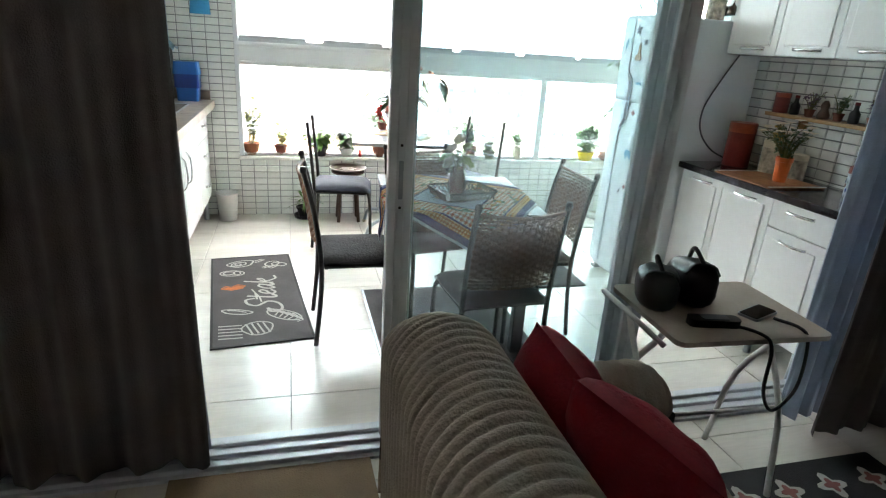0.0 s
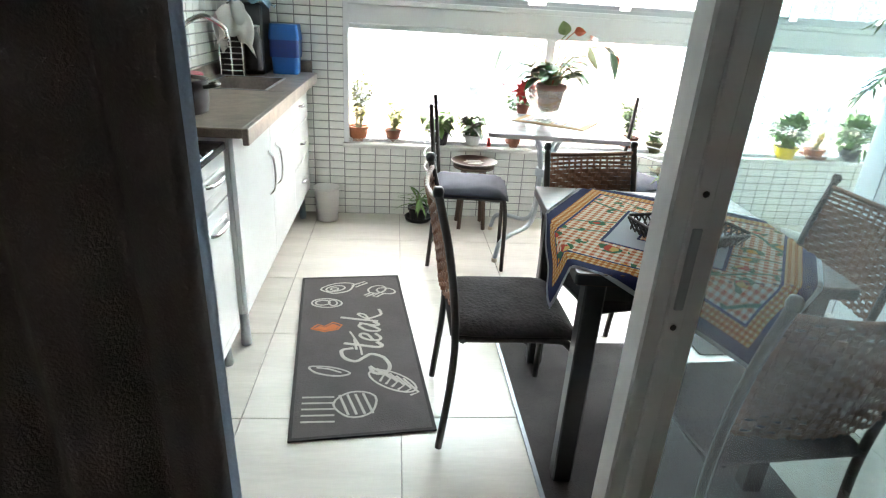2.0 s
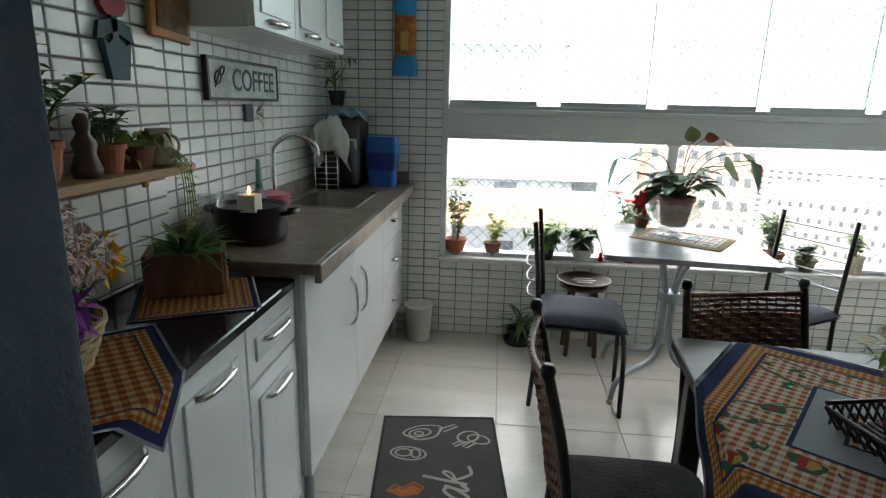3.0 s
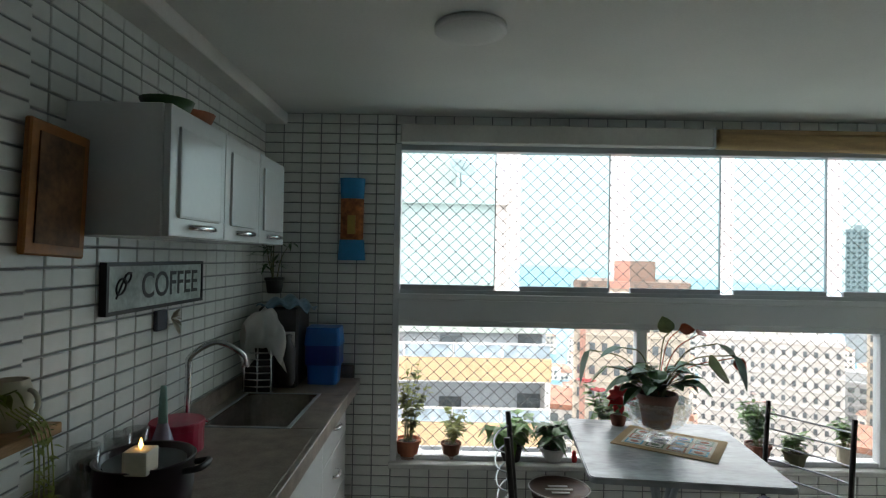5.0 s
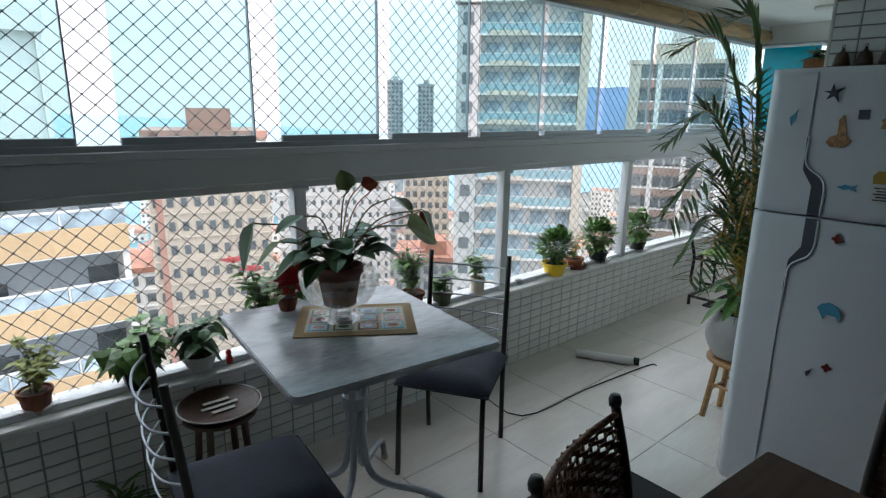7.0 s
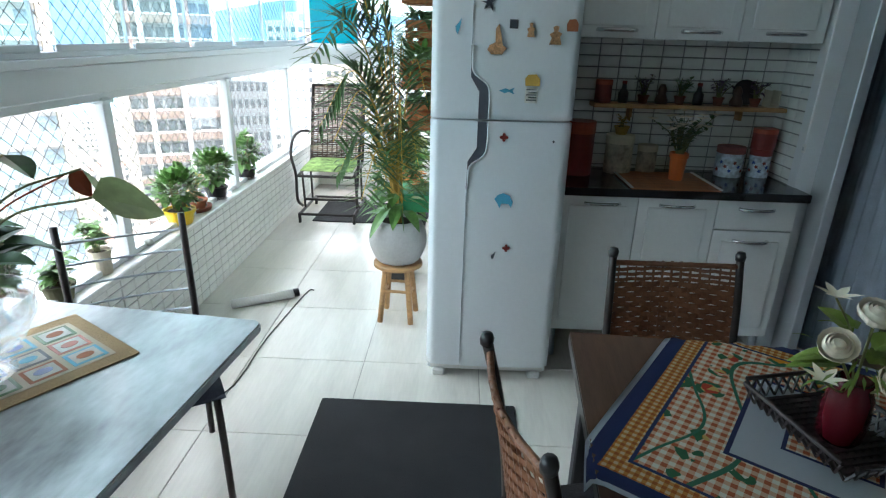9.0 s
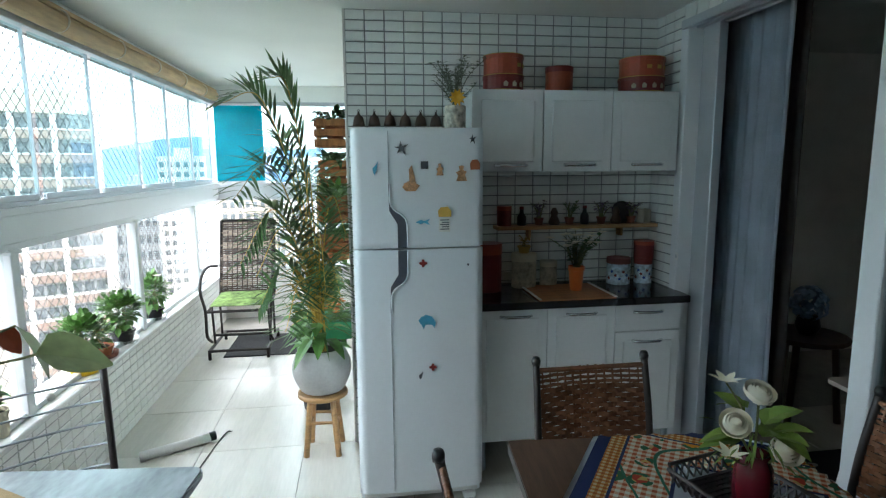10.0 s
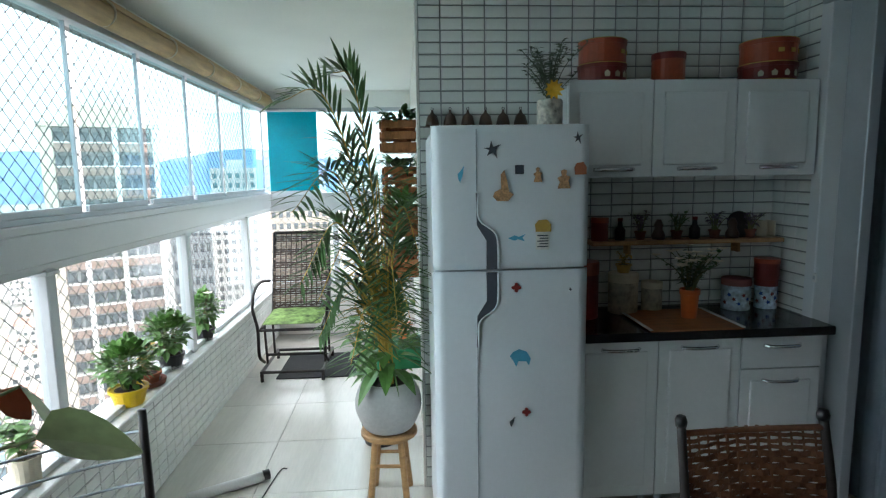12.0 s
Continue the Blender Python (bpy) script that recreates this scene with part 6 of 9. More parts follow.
for k in range(150):
    d = Vector((rnd.gauss(0, 1), rnd.gauss(0, 1), rnd.gauss(0.3, 1))).normalized()
    c = Vector((0, 0, 0.19)) + d * 0.105 * rnd.uniform(0.85, 1.05)
    q = d.to_track_quat("Z", "Y").to_matrix()
    vs = [bm.verts.new(c + q @ Vector((0.022 * math.cos(a), 0.022 * math.sin(a), 0.003))) for a in (0, 1.57, 3.14, 4.71)]
    ce = bm.verts.new(c - d * 0.004)
    for i in range(4):
        bm.faces.new((ce, vs[i], vs[(i + 1) % 4]))
part("blossom", bm, M_HYD, hy)

# ---- plants ----
def blade(bm, base, d, length, width, droop=0.3, fold=0.15, n=4, up=Vector((0, 0, 1))):
    """One leaf: a folded, drooping, pointed blade."""
    d = Vector(d).normalized()
    side = d.cross(up)
    if side.length < 0.05:
        side = d.cross(Vector((1, 0, 0.2)))
    side.normalize()
    nrm = side.cross(d).normalized()
    prev = None
    for i in range(n + 1):
        t = i / n
        p = Vector(base) + d * length * t - Vector((0, 0, 1)) * droop * length * t * t
        w = width * 0.5 * (math.sin(math.pi * min(1, 0.08 + 0.92 * t ** 0.8)) ** 0.8 if 0 < i < n else 0.06)
        row = (bm.verts.new(p - side * w + nrm * w * fold), bm.verts.new(p), bm.verts.new(p + side * w + nrm * w * fold))
        if prev:
            bm.faces.new((prev[0], prev[1], row[1], row[0]))
            bm.faces.new((prev[1], prev[2], row[2], row[1]))
        prev = row


def pot_profile(r, h, flare=1.25):
    return [(r * 0.86, 0.0), (r * 0.9, 0.004), (r * flare * 0.96, h * 0.82), (r * flare * 1.06, h * 0.83), (r * flare * 1.06, h), (r * flare * 0.95, h), (r * flare * 0.93, h * 0.88), (0.001, h * 0.88)]


def pot(parent, r, h, mat, flare=1.25, name="pot"):
    part(name, lathe(pot_profile(r, h, flare), 18, caps=False), mat, parent, smooth=False)
    part("soil", lathe([(r * flare * 0.92, h * 0.86), (r * flare * 0.6, h * 0.895), (0.001, h * 0.9)], 14, caps=False), M_SOIL, parent)


def bushy(label, at, r, h, mat, leaf, seedv, top=0.2, spread=0.1, count=90, size=0.045, saucer=None, flowers=None, flare=1.2, droop=0.35, stems=8, group="potted plants on the window sill", width=0.6, crown=False):
    """A leafy potted plant: stems from the soil, leaves along each, flowers at some tips."""
    rnd = random.Random(seedv)
    t = thing("potted_plant", label, "plant", at, rnd.uniform(0, 360), group)
    z0 = 0.0
    if saucer is not None:
        part("saucer", lathe([(r * 1.25, 0.0), (r * 1.5, 0.004), (r * 1.62, 0.03), (r * 1.55, 0.03), (r * 1.4, 0.007), (0.001, 0.006)], 18, caps=False), saucer, t, smooth=True)
        z0 = 0.0065
    pot(t, r, h, mat, flare)
    bs, bl, bf = bmesh.new(), bmesh.new(), bmesh.new()
    for s in range(stems):
        a = rnd.uniform(0, 6.283)
        rad = spread * rnd.uniform(0.2, 1.0)
        hh = top * rnd.uniform(0.55, 1.0)
        p = [Vector((0.3 * r * math.cos(a), 0.3 * r * math.sin(a), h * 0.85)), Vector((rad * 0.45 * math.cos(a), rad * 0.45 * math.sin(a), h + hh * 0.55)), Vector((rad * math.cos(a + 0.3), rad * math.sin(a + 0.3), h + hh))]
        cp = curve_pts(p, 5)
        tube(cp, 0.0032, 5, bs, r_end=0.0015)
        for k in range(max(3, count // stems)):
            f = rnd.uniform(0.25, 1.0)
            b = cp[min(len(cp) - 1, int(f * (len(cp) - 1)))]
            aa = rnd.uniform(0, 6.283)
            L = size * rnd.uniform(0.6, 1.15)
            if crown:
                out = Vector((rnd.gauss(0, 1), rnd.gauss(0, 1), rnd.gauss(0.25, 0.9))).normalized()
                reach = rnd.uniform(0.45, 1.0) * (0.85 + 0.3 * noise.noise(out * 2.0 + Vector((seedv, 0, 0))))
                b = Vector((out.x * spread * reach, out.y * spread * reach, h + top * (0.5 + 0.5 * out.z * reach)))
                blade(bl, b, out + Vector((rnd.uniform(-0.5, 0.5), rnd.uniform(-0.5, 0.5), rnd.uniform(0.0, 0.6))), L, L * width, droop * rnd.uniform(0.3, 1.4), 0.2, 3)
                continue
            blade(bl, b, (math.cos(aa), math.sin(aa), rnd.uniform(-0.1, 0.9)), L, L * width, droop * rnd.uniform(0.3, 1.4), 0.2, 3)
        if flowers and rnd.random() < flowers[1]:
            c = cp[-1]
            for k in range(flowers[2]):
                aa = 6.283 * k / flowers[2]
                blade(bf, c, (math.cos(aa), math.sin(aa), 0.5), flowers[3], flowers[3] * 0.6, 0.2, 0.2, 2)
    part("stem", bs, M_STEM, t)
    part("foliage", bl, leaf, t)
    if flowers and len(bf.verts):
        part("blossom", bf, flowers[0], t)
    return t


SY = YW + 0.07
S = SILL + 0.001
M_TERRAD = surf("dark_terracotta", (0.20, 0.07, 0.04), 0.75, vary=0.2)
bushy("tall climbing plant in a terracotta pot on a clear saucer", (-0.07, SY, S), 0.058, 0.10, M_TERRA, M_LEAFY, 1, 0.46, 0.13, 240, 0.05, M_CLEARPL, stems=12)
bushy("small yellow-green plant in a dark terracotta pot", (0.17, SY, S), 0.045, 0.085, M_TERRAD, M_LEAFY, 2, 0.19, 0.11, 180, 0.048, M_CLEARPL, stems=9)
bushy("broad-leaved green plant spilling from a dark pot", (0.50, SY - 0.02, S), 0.055, 0.09, M_PLASTICBLACK, M_LEAF, 3, 0.15, 0.17, 130, 0.10, stems=14, droop=0.8)
bushy("leafy green plant in a white bowl pot", (0.73, SY - 0.015, S), 0.05, 0.075, M_WHITEPL, M_LEAFD, 4, 0.16, 0.14, 120, 0.085, stems=10, flare=1.5, droop=0.7)
bushy("green plant with one large red flower behind the table", (1.02, SY, S), 0.055, 0.10, M_TERRAD, M_LEAF, 5, 0.32, 0.13, 180, 0.07, stems=10, flowers=(M_REDFL, 0.12, 8, 0.07))
bushy("bushy plant with pink tips by the window", (1.88, SY + 0.02, S), 0.055, 0.10, M_TERRAD, M_LEAF, 6, 0.28, 0.14, 240, 0.06, stems=12, flowers=(M_PINK, 0.5, 5, 0.03))
bushy("low green plant in a mossy clay pot", (2.06, SY - 0.02, S), 0.05, 0.075, surf("mossy_clay", (0.16, 0.16, 0.09), 0.85), M_LEAF, 7, 0.11, 0.09, 110, 0.06, stems=9)
bushy("small plant in a pale jug-shaped pot", (2.34, SY - 0.02, S), 0.045, 0.11, M_CREAM, M_LEAF, 8, 0.14, 0.09, 110, 0.055, stems=8, flare=1.0)
bushy("dense green bush in a bright yellow pot", (3.06, SY - 0.03, S), 0.070, 0.085, M_YELLOW, M_LEAF, 9, 0.24, 0.15, 520, 0.048, stems=20, droop=0.2, width=0.75, crown=True)
bushy("reddish young plant in a terracotta trough", (3.31, SY, S), 0.06, 0.07, M_TERRA, M_LEAFO, 10, 0.17, 0.10, 80, 0.04, M_TERRAD, stems=9)
bushy("dense green bush in a black pot on a clear dish", (3.58, SY - 0.02, S), 0.06, 0.085, M_PLASTICBLACK, M_LEAF, 11, 0.25, 0.14, 480, 0.05, M_CLEARPL, stems=18, droop=0.25, width=0.75, crown=True)
bushy("green plant with a pale flower in a black pot", (4.12, SY - 0.02, S), 0.055, 0.085, M_PLASTICBLACK, M_LEAF, 12, 0.25, 0.13, 340, 0.055, M_CLEARPL, stems=13, flowers=(M_WHITEFL, 0.25, 5, 0.04), crown=True)
tagged(part("figurine", moved(lathe([(0.016, 0), (0.018, 0.02), (0.01, 0.035), (0.013, 0.048), (0.006, 0.06)], 10), pose(0.845, SY - 0.03, S)), M_REDFL, smooth=True), "tiny red figure on the window sill", "figurine")
bm = bmesh.new()
bmesh.ops.create_icosphere(bm, subdivisions=2, radius=0.028)
for v in bm.verts:
    v.co = Vector((v.co.x * 1.2, v.co.y, max(-0.014, v.co.z * 0.8))) * (1 + 0.2 * noise.noise(v.co * 40))
tagged(part("stone", moved(bm, pose(2.70, SY - 0.03, S + 0.014)), M_CERAMIC, smooth=True), "small pale stone on the window sill", "stone")
# floor plants by the parapet
bushy("spiky green plant in a black pot on the floor", (0.36, 5.11, 0.002), 0.06, 0.10, M_PLASTICBLACK, M_LEAF, 21, 0.12, 0.07, 40, 0.16, M_PLASTICBLACK, stems=10, width=0.12, droop=0.5, group="plants on the floor")

# anthurium in a clear bowl on the marble table
an = thing("potted_plant", "anthurium in a brown pot set in a clear glass bowl", "plant", (1.11, 4.77, 0.80))
part("bowl", lathe([(0.045, 0.009), (0.05, 0.012), (0.03, 0.03), (0.06, 0.05), (0.12, 0.085), (0.15, 0.14), (0.152, 0.19), (0.148, 0.19), (0.145, 0.14), (0.115, 0.09), (0.05, 0.056), (0.001, 0.052)], 28, caps=False), M_CLEARPL, an, "clear footed glass bowl", True).visible_shadow = False
part("foot", lathe([(0.085, 0.006), (0.09, 0.009), (0.04, 0.02), (0.03, 0.03)], 24), M_CLEARPL, an, smooth=True)
part("pot", lathe([(z[0], z[1] + 0.06) for z in pot_profile(0.068, 0.155, 1.28)], 22, caps=False), surf("brown_pink_plastic", (0.24, 0.11, 0.09), 0.5), an, smooth=True)
part("soil", lathe([(0.08, 0.195), (0.001, 0.20)], 14, caps=False), M_SOIL, an)
rnd = random.Random(12)
bl, bs = bmesh.new(), bmesh.new()
for k in range(44):
    a = rnd.uniform(0, 6.283)
    rr, zz = rnd.uniform(0.03, 0.13), rnd.uniform(0.23, 0.34)
    tip = Vector((rr * math.cos(a), rr * math.sin(a), zz))
    tube(curve_pts([(0.02 * math.cos(a), 0.02 * math.sin(a), 0.19), (rr * 0.5 * math.cos(a), rr * 0.5 * math.sin(a), zz * 0.9), tip], 4), 0.0028, 5, bs)
    L = rnd.uniform(0.08, 0.13)
    blade(bl, tip, (math.cos(a), math.sin(a), rnd.uniform(-0.7, 0.6)), L, L * 0.8, 0.3, 0.25, 5)
for tip, d, L in (((-0.30, 0.05, 0.40), (-0.3, 0, -1), 0.15), ((0.27, -0.16, 0.42), (0.3, -0.3, -1), 0.14), ((0.30, 0.05, 0.44), (0.6, 0.1, -0.4), 0.12), ((-0.2, -0.12, 0.44), (-0.7, -0.1, -0.2), 0.11)):
    tube(curve_pts([(0, 0, 0.19), (tip[0] * 0.45, tip[1] * 0.45, tip[2] * 0.9), tip], 6), 0.003, 5, bs)
    blade(bl, tip, d, L, L * 0.7, 0.15, 0.25, 6)
M_YOUNG = surf("pale_anthurium_leaf", (0.25, 0.31, 0.13), 0.45, vary=0.3, scale=8, fine=40)
for tip, d, L, face in (((0.10, -0.29, 0.40), (0.1, -1.0, -0.15), 0.145, (1, 0, 0.5)), ((-0.22, 0.02, 0.33), (-0.6, 0.2, -0.6), 0.12, (0, 0, 1)), ((0.05, 0.0, 0.49), (-0.25, 0.15, 0.9), 0.09, (-0.5, -0.8, 0.2))):
    tube(curve_pts([(0, 0, 0.19), (tip[0] * 0.45, tip[1] * 0.45, tip[2] * 0.9), tip], 6), 0.003, 5, bs)
    by = bmesh.new()
    blade(by, tip, d, L, L * 0.85, 0.1, 0.2, 6, up=Vector(face))
    part("young_leaf", by, M_YOUNG, an, "pale young leaf on a long stem")
part("stem", bs, M_STEM, an)
part("foliage", bl, M_LEAFD, an)
bf = bmesh.new()
for tip, d in (((0.09, -0.02, 0.51), (0.7, -0.3, 0.2)), ((0.31, -0.10, 0.40), (0.4, -0.3, -0.7)), ((0.24, 0.12, 0.47), (0.5, 0.4, 0.2))):
    tube(curve_pts([(0, 0, 0.2), (tip[0] * 0.4, tip[1] * 0.4, tip[2] * 0.85), tip], 5), 0.0026, 5, bf)
    blade(bf, tip, d, 0.07, 0.055, 0.2, 0.2, 4, up=Vector((-0.5, -0.8, 0.2)))
part("blossom", bf, M_TINRED, an)
rf = thing("flower_pot", "green plant with a big red bloom beside the glass bowl", "plant", (1.00, 4.99, 0.80))
pot(rf, 0.035, 0.06, M_TERRAD)
bl, bf = bmesh.new(), bmesh.new()
for k in range(40):
    a = rnd.uniform(0, 6.283)
    blade(bl, (0.02 * math.cos(a), 0.02 * math.sin(a), 0.05 + 0.004 * k * 0.4), (math.cos(a), math.sin(a), rnd.uniform(0.1, 1.2)), 0.09, 0.03, 0.4, 0.2, 3)
for k in range(12):
    a = 6.283 * k / 12
    blade(bf, (0, -0.02, 0.15), (math.cos(a), -0.45, math.sin(a)), 0.085, 0.045, 0.05, 0.2, 3, up=Vector((0, -1, 0)))
part("foliage", bl, M_LEAF, rf)
part("bloom", bf, M_REDFL, rf)

# areca palm in a ribbed grey pot on a wooden stool
stl = thing("stool", "small round pine stool", "stool", (3.03, 4.03, 0))
part("seat", lathe([(0.13, 0.325), (0.138, 0.33), (0.138, 0.345), (0.13, 0.352)], 24), M_WOOD, stl)
for k in range(4):
    a = radians(40 + 90 * k)
    part("leg", tube([(0.085 * math.cos(a), 0.085 * math.sin(a), 0.327), (0.125 * math.cos(a), 0.125 * math.sin(a), 0)], 0.016, 8), M_WOOD, stl)
    b = radians(130 + 90 * k)
    part("stretcher", tube([(0.105 * math.cos(a), 0.105 * math.sin(a), 0.16 + 0.03 * (k % 2)), (0.105 * math.cos(b), 0.105 * math.sin(b), 0.16 + 0.03 * (k % 2))], 0.009, 6), M_WOOD, stl)
pm = thing("potted_palm", "tall palm in a ribbed grey pot on the stool", "plant", (3.03, 4.03, 0.353))
prof = [(0.085, 0.0), (0.09, 0.004)]
for k in range(25):
    t = k / 24
    r = 0.095 + 0.066 * math.sin(math.pi * (0.12 + 0.72 * t)) ** 1.2
    prof.append((r + (0.0018 if k % 2 else -0.0018), 0.01 + 0.235 * t))
prof += [(0.125, 0.25), (0.118, 0.25), (0.112, 0.22), (0.001, 0.22)]
part("pot", lathe(prof, 28, caps=False), M_CERAMIC, pm, "ribbed grey pot", True)
part("soil", lathe([(0.11, 0.222), (0.001, 0.23)], 14, caps=False), M_SOIL, pm)
rnd = random.Random(31)
bl, bs, by = bmesh.new(), bmesh.new(), bmesh.new()


def frond(tip_xy, top, start, leaf_bm, L=0.30, lw=0.019, n=26, arch=0.16):
    """An arching leaf: it rises, bends over, and carries long hanging leaflets on both sides."""
    a = math.atan2(tip_xy[1], tip_xy[0])
    base = Vector((0.03 * math.cos(a), 0.03 * math.sin(a), 0.22))
    cp = curve_pts([base, Vector((tip_xy[0] * 0.16, tip_xy[1] * 0.16, 0.22 + (top - 0.22) * 0.55)), Vector((tip_xy[0] * 0.55, tip_xy[1] * 0.55, top)), Vector((tip_xy[0], tip_xy[1], top - arch))], 9)
    tube(cp, 0.006, 5, bs, r_end=0.0015)
    m = len(cp) - 1
    for k in range(n):
        f = start + (1 - start) * (k + 0.5) / n
        i = f * m
        p = cp[int(i)].lerp(cp[min(m, int(i) + 1)], i - int(i))
        d = (cp[min(m, int(i) + 1)] - cp[max(0, int(i) - 1)]).normalized()
        s = d.cross(Vector((0, 0, 1)))
        if s.length < 0.25:
            s = Vector((-math.sin(a), math.cos(a), 0))
        s.normalize()
        ll = L * (0.45 + 0.55 * math.sin(math.pi * (0.12 + 0.8 * k / n))) * rnd.uniform(0.85, 1.12)
        for sg in (-1, 1):
            blade(leaf_bm, p, d * 0.55 + s * sg * 1.0 + Vector((0, 0, rnd.uniform(0.05, 0.35))), ll, lw, rnd.uniform(0.0, 0.22), 0.3, 4)


for x, y, t_, ar, ll in ((-0.16, 0.42, 1.56, 0.02, 0.27), (-0.06, 0.20, 1.62, -0.06, 0.26), (-0.30, 0.36, 1.24, 0.16, 0.26), (-0.34, 0.02, 1.20, 0.20, 0.24), (-0.12, -0.16, 1.08, 0.2, 0.22), (0.12, 0.26, 1.36, 0.16, 0.24), (-0.36, 0.26, 0.94, 0.22, 0.24), (0.16, -0.02, 1.18, 0.2, 0.22), (-0.20, 0.36, 1.02, 0.26, 0.25), (-0.38, -0.06, 0.90, 0.26, 0.22), (0.22, 0.24, 0.98, 0.2, 0.22), (-0.08, -0.12, 0.74, 0.2, 0.2), (-0.34, 0.14, 0.66, 0.22, 0.2), (-0.12, 0.30, 0.74, 0.24, 0.2)):
    frond((x, y), t_, 0.36, bl, ll, 0.017, 22, arch=ar)
# a lower tuft of stiff narrow blades, and a few broad leaves over the rim
for k in range(90):
    a = rnd.uniform(0, 6.283)
    z = rnd.uniform(0.34, 0.72)
    blade(bl, (0.03 * math.cos(a), 0.03 * math.sin(a), z), (math.cos(a), math.sin(a), rnd.uniform(-0.25, 0.9)), rnd.uniform(0.17, 0.30), 0.014, rnd.uniform(0.1, 0.5), 0.25, 4)
broad = bmesh.new()
for k in range(16):
    a = rnd.uniform(0, 6.283)
    blade(broad, (0.07 * math.cos(a), 0.07 * math.sin(a), rnd.uniform(0.25, 0.42)), (math.cos(a), math.sin(a), rnd.uniform(-0.5, 0.6)), rnd.uniform(0.10, 0.15), 0.07, 0.5, 0.2, 5)
part("broad_leaf", broad, M_LEAF, pm, "broad green leaves round the palm's foot")
for x, y, t_ in ((-0.12, 0.14, 0.78), (0.06, 0.12, 0.9), (-0.06, -0.03, 0.7), (-0.2, 0.05, 0.62)):
    frond((x, y), t_, 0.3, by, 0.18, 0.016, 12)
part("stalk", bs, M_LEAFO, pm, "yellow palm stalks")
part("frond_crown", bl, surf("palm_leaf", (0.065, 0.13, 0.038), 0.45, vary=0.45, scale=8, fine=40, island=0.6), pm)
part("dry_frond_crown", by, M_LEAFO, pm)
bushy("leafy plant in a dark pot on the floor", (3.62, 4.10, 0.0), 0.11, 0.24, M_PLASTICBLACK, M_LEAF, 42, 0.7, 0.24, 240, 0.11, stems=16, droop=0.6, group="plants at the balcony end")
bushy("tall leafy plant in a dark pot on the floor", (4.3, 4.08, 0.0), 0.12, 0.26, M_PLASTICBLACK, M_LEAFY, 43, 0.95, 0.26, 240, 0.12, stems=16, droop=0.6, group="plants at the balcony end")
bushy("leafy plant in a terracotta pot at the balcony end", (5.2, 4.12, 0.0), 0.12, 0.26, M_TERRA, M_LEAF, 44, 0.8, 0.28, 240, 0.12, stems=16, droop=0.6, group="plants at the balcony end")


# wooden wall planters on the side wall
M_CRATE = surf("orange_stained_crate_wood", (0.34, 0.135, 0.045), 0.5, vary=0.35, scale=6, fine=50, stretch=(1, 6, 1))


def planter(at, label, seedv, leaf):
    p = thing("wall_planter", label, "planter", at, group="wooden wall planters")
    w, d, h = 0.22, 0.20, 0.17
    for k in range(3):
        z = 0.004 + 0.058 * k
        part("slat", box(-w / 2, d - 0.012, z, w / 2, d, z + 0.044, 0.003), M_CRATE, p)
        for s in (-1, 1):
            part("slat", box(s * w / 2 - 0.006, 0.004, z + 0.004, s * w / 2 + 0.006, d - 0.013, z + 0.046, 0.003), M_CRATE, p)
    for s in (-1, 1):
        part("corner_post", box(s * (w / 2 - 0.016) - 0.009, d - 0.03, 0.002, s * (w / 2 - 0.016) + 0.009, d - 0.0125, h, 0.002), M_CRATE, p)
    part("floor_board", box(-w / 2 + 0.007, 0.002, 0.0, w / 2 - 0.007, d - 0.031, 0.01), M_CRATE, p)
    part("hanger_board", box(-0.02, 0.0, 0.0, 0.02, 0.0015, 0.26), M_CRATE, p)
    part("pot", lathe(pot_profile(0.05, 0.12, 1.2), 14, m=pose(0, 0.08, 0.011), caps=False), M_TERRA, p)
    rnd = random.Random(seedv)
    b = bmesh.new()
    for k in range(60):
        a = rnd.uniform(0, 6.283)
        blade(b, (0.07 * math.cos(a), 0.10 + 0.06 * math.sin(a), rnd.uniform(0.15, 0.2)), (math.cos(a), math.sin(a) * 0.6 + 0.1, rnd.uniform(0.25, 1.3)), rnd.uniform(0.07, 0.16), rnd.uniform(0.02, 0.045), rnd.uniform(0.2, 0.8), 0.2, 4)
    part("foliage", b, leaf, p)


CRATES = ((3.52, 1.70, M_LEAFD), (3.75, 1.46, M_LEAFD), (3.50, 1.25, M_LEAF), (3.72, 0.99, M_LEAFD))
for k, (x, z, lf) in enumerate(CRATES):
    planter((x, YK + 0.002, z), "slatted wooden wall planter with a green plant", 50 + k, lf)

gp = thing("wall_planter", "green plastic wall planter with orange flowers behind the palm", "planter", (3.36, YK + 0.002, 0.575), group="wall planters")
bm = box(-0.13, 0.0, 0.0, 0.13, 0.24, 0.11, 0.012, seg=2)
for v in bm.verts:
    if v.co.z > 0.06:
        v.co.x *= 1.1
part("trough", bm, surf("green_plastic", (0.05, 0.30, 0.13), 0.4, vary=0.08), gp)
bl, bf = bmesh.new(), bmesh.new()
rnd = random.Random(63)
for k in range(60):
    a = rnd.uniform(0, 6.283)
    c = Vector((rnd.uniform(-0.11, 0.11), rnd.uniform(0.03, 0.15), 0.115))
    blade(bl, c, (math.cos(a), math.sin(a), rnd.uniform(0.2, 1.2)), rnd.uniform(0.05, 0.10), 0.03, 0.5, 0.2, 3)
for k in range(14):
    c = Vector((rnd.uniform(-0.12, 0.12), rnd.uniform(0.05, 0.19), rnd.uniform(0.14, 0.21)))
    for q in range(6):
        a = 6.283 * q / 6
        blade(bf, c, (math.cos(a), math.sin(a), 0.5), 0.028, 0.02, 0.2, 0.2, 2)
part("foliage", bl, M_LEAF, gp)
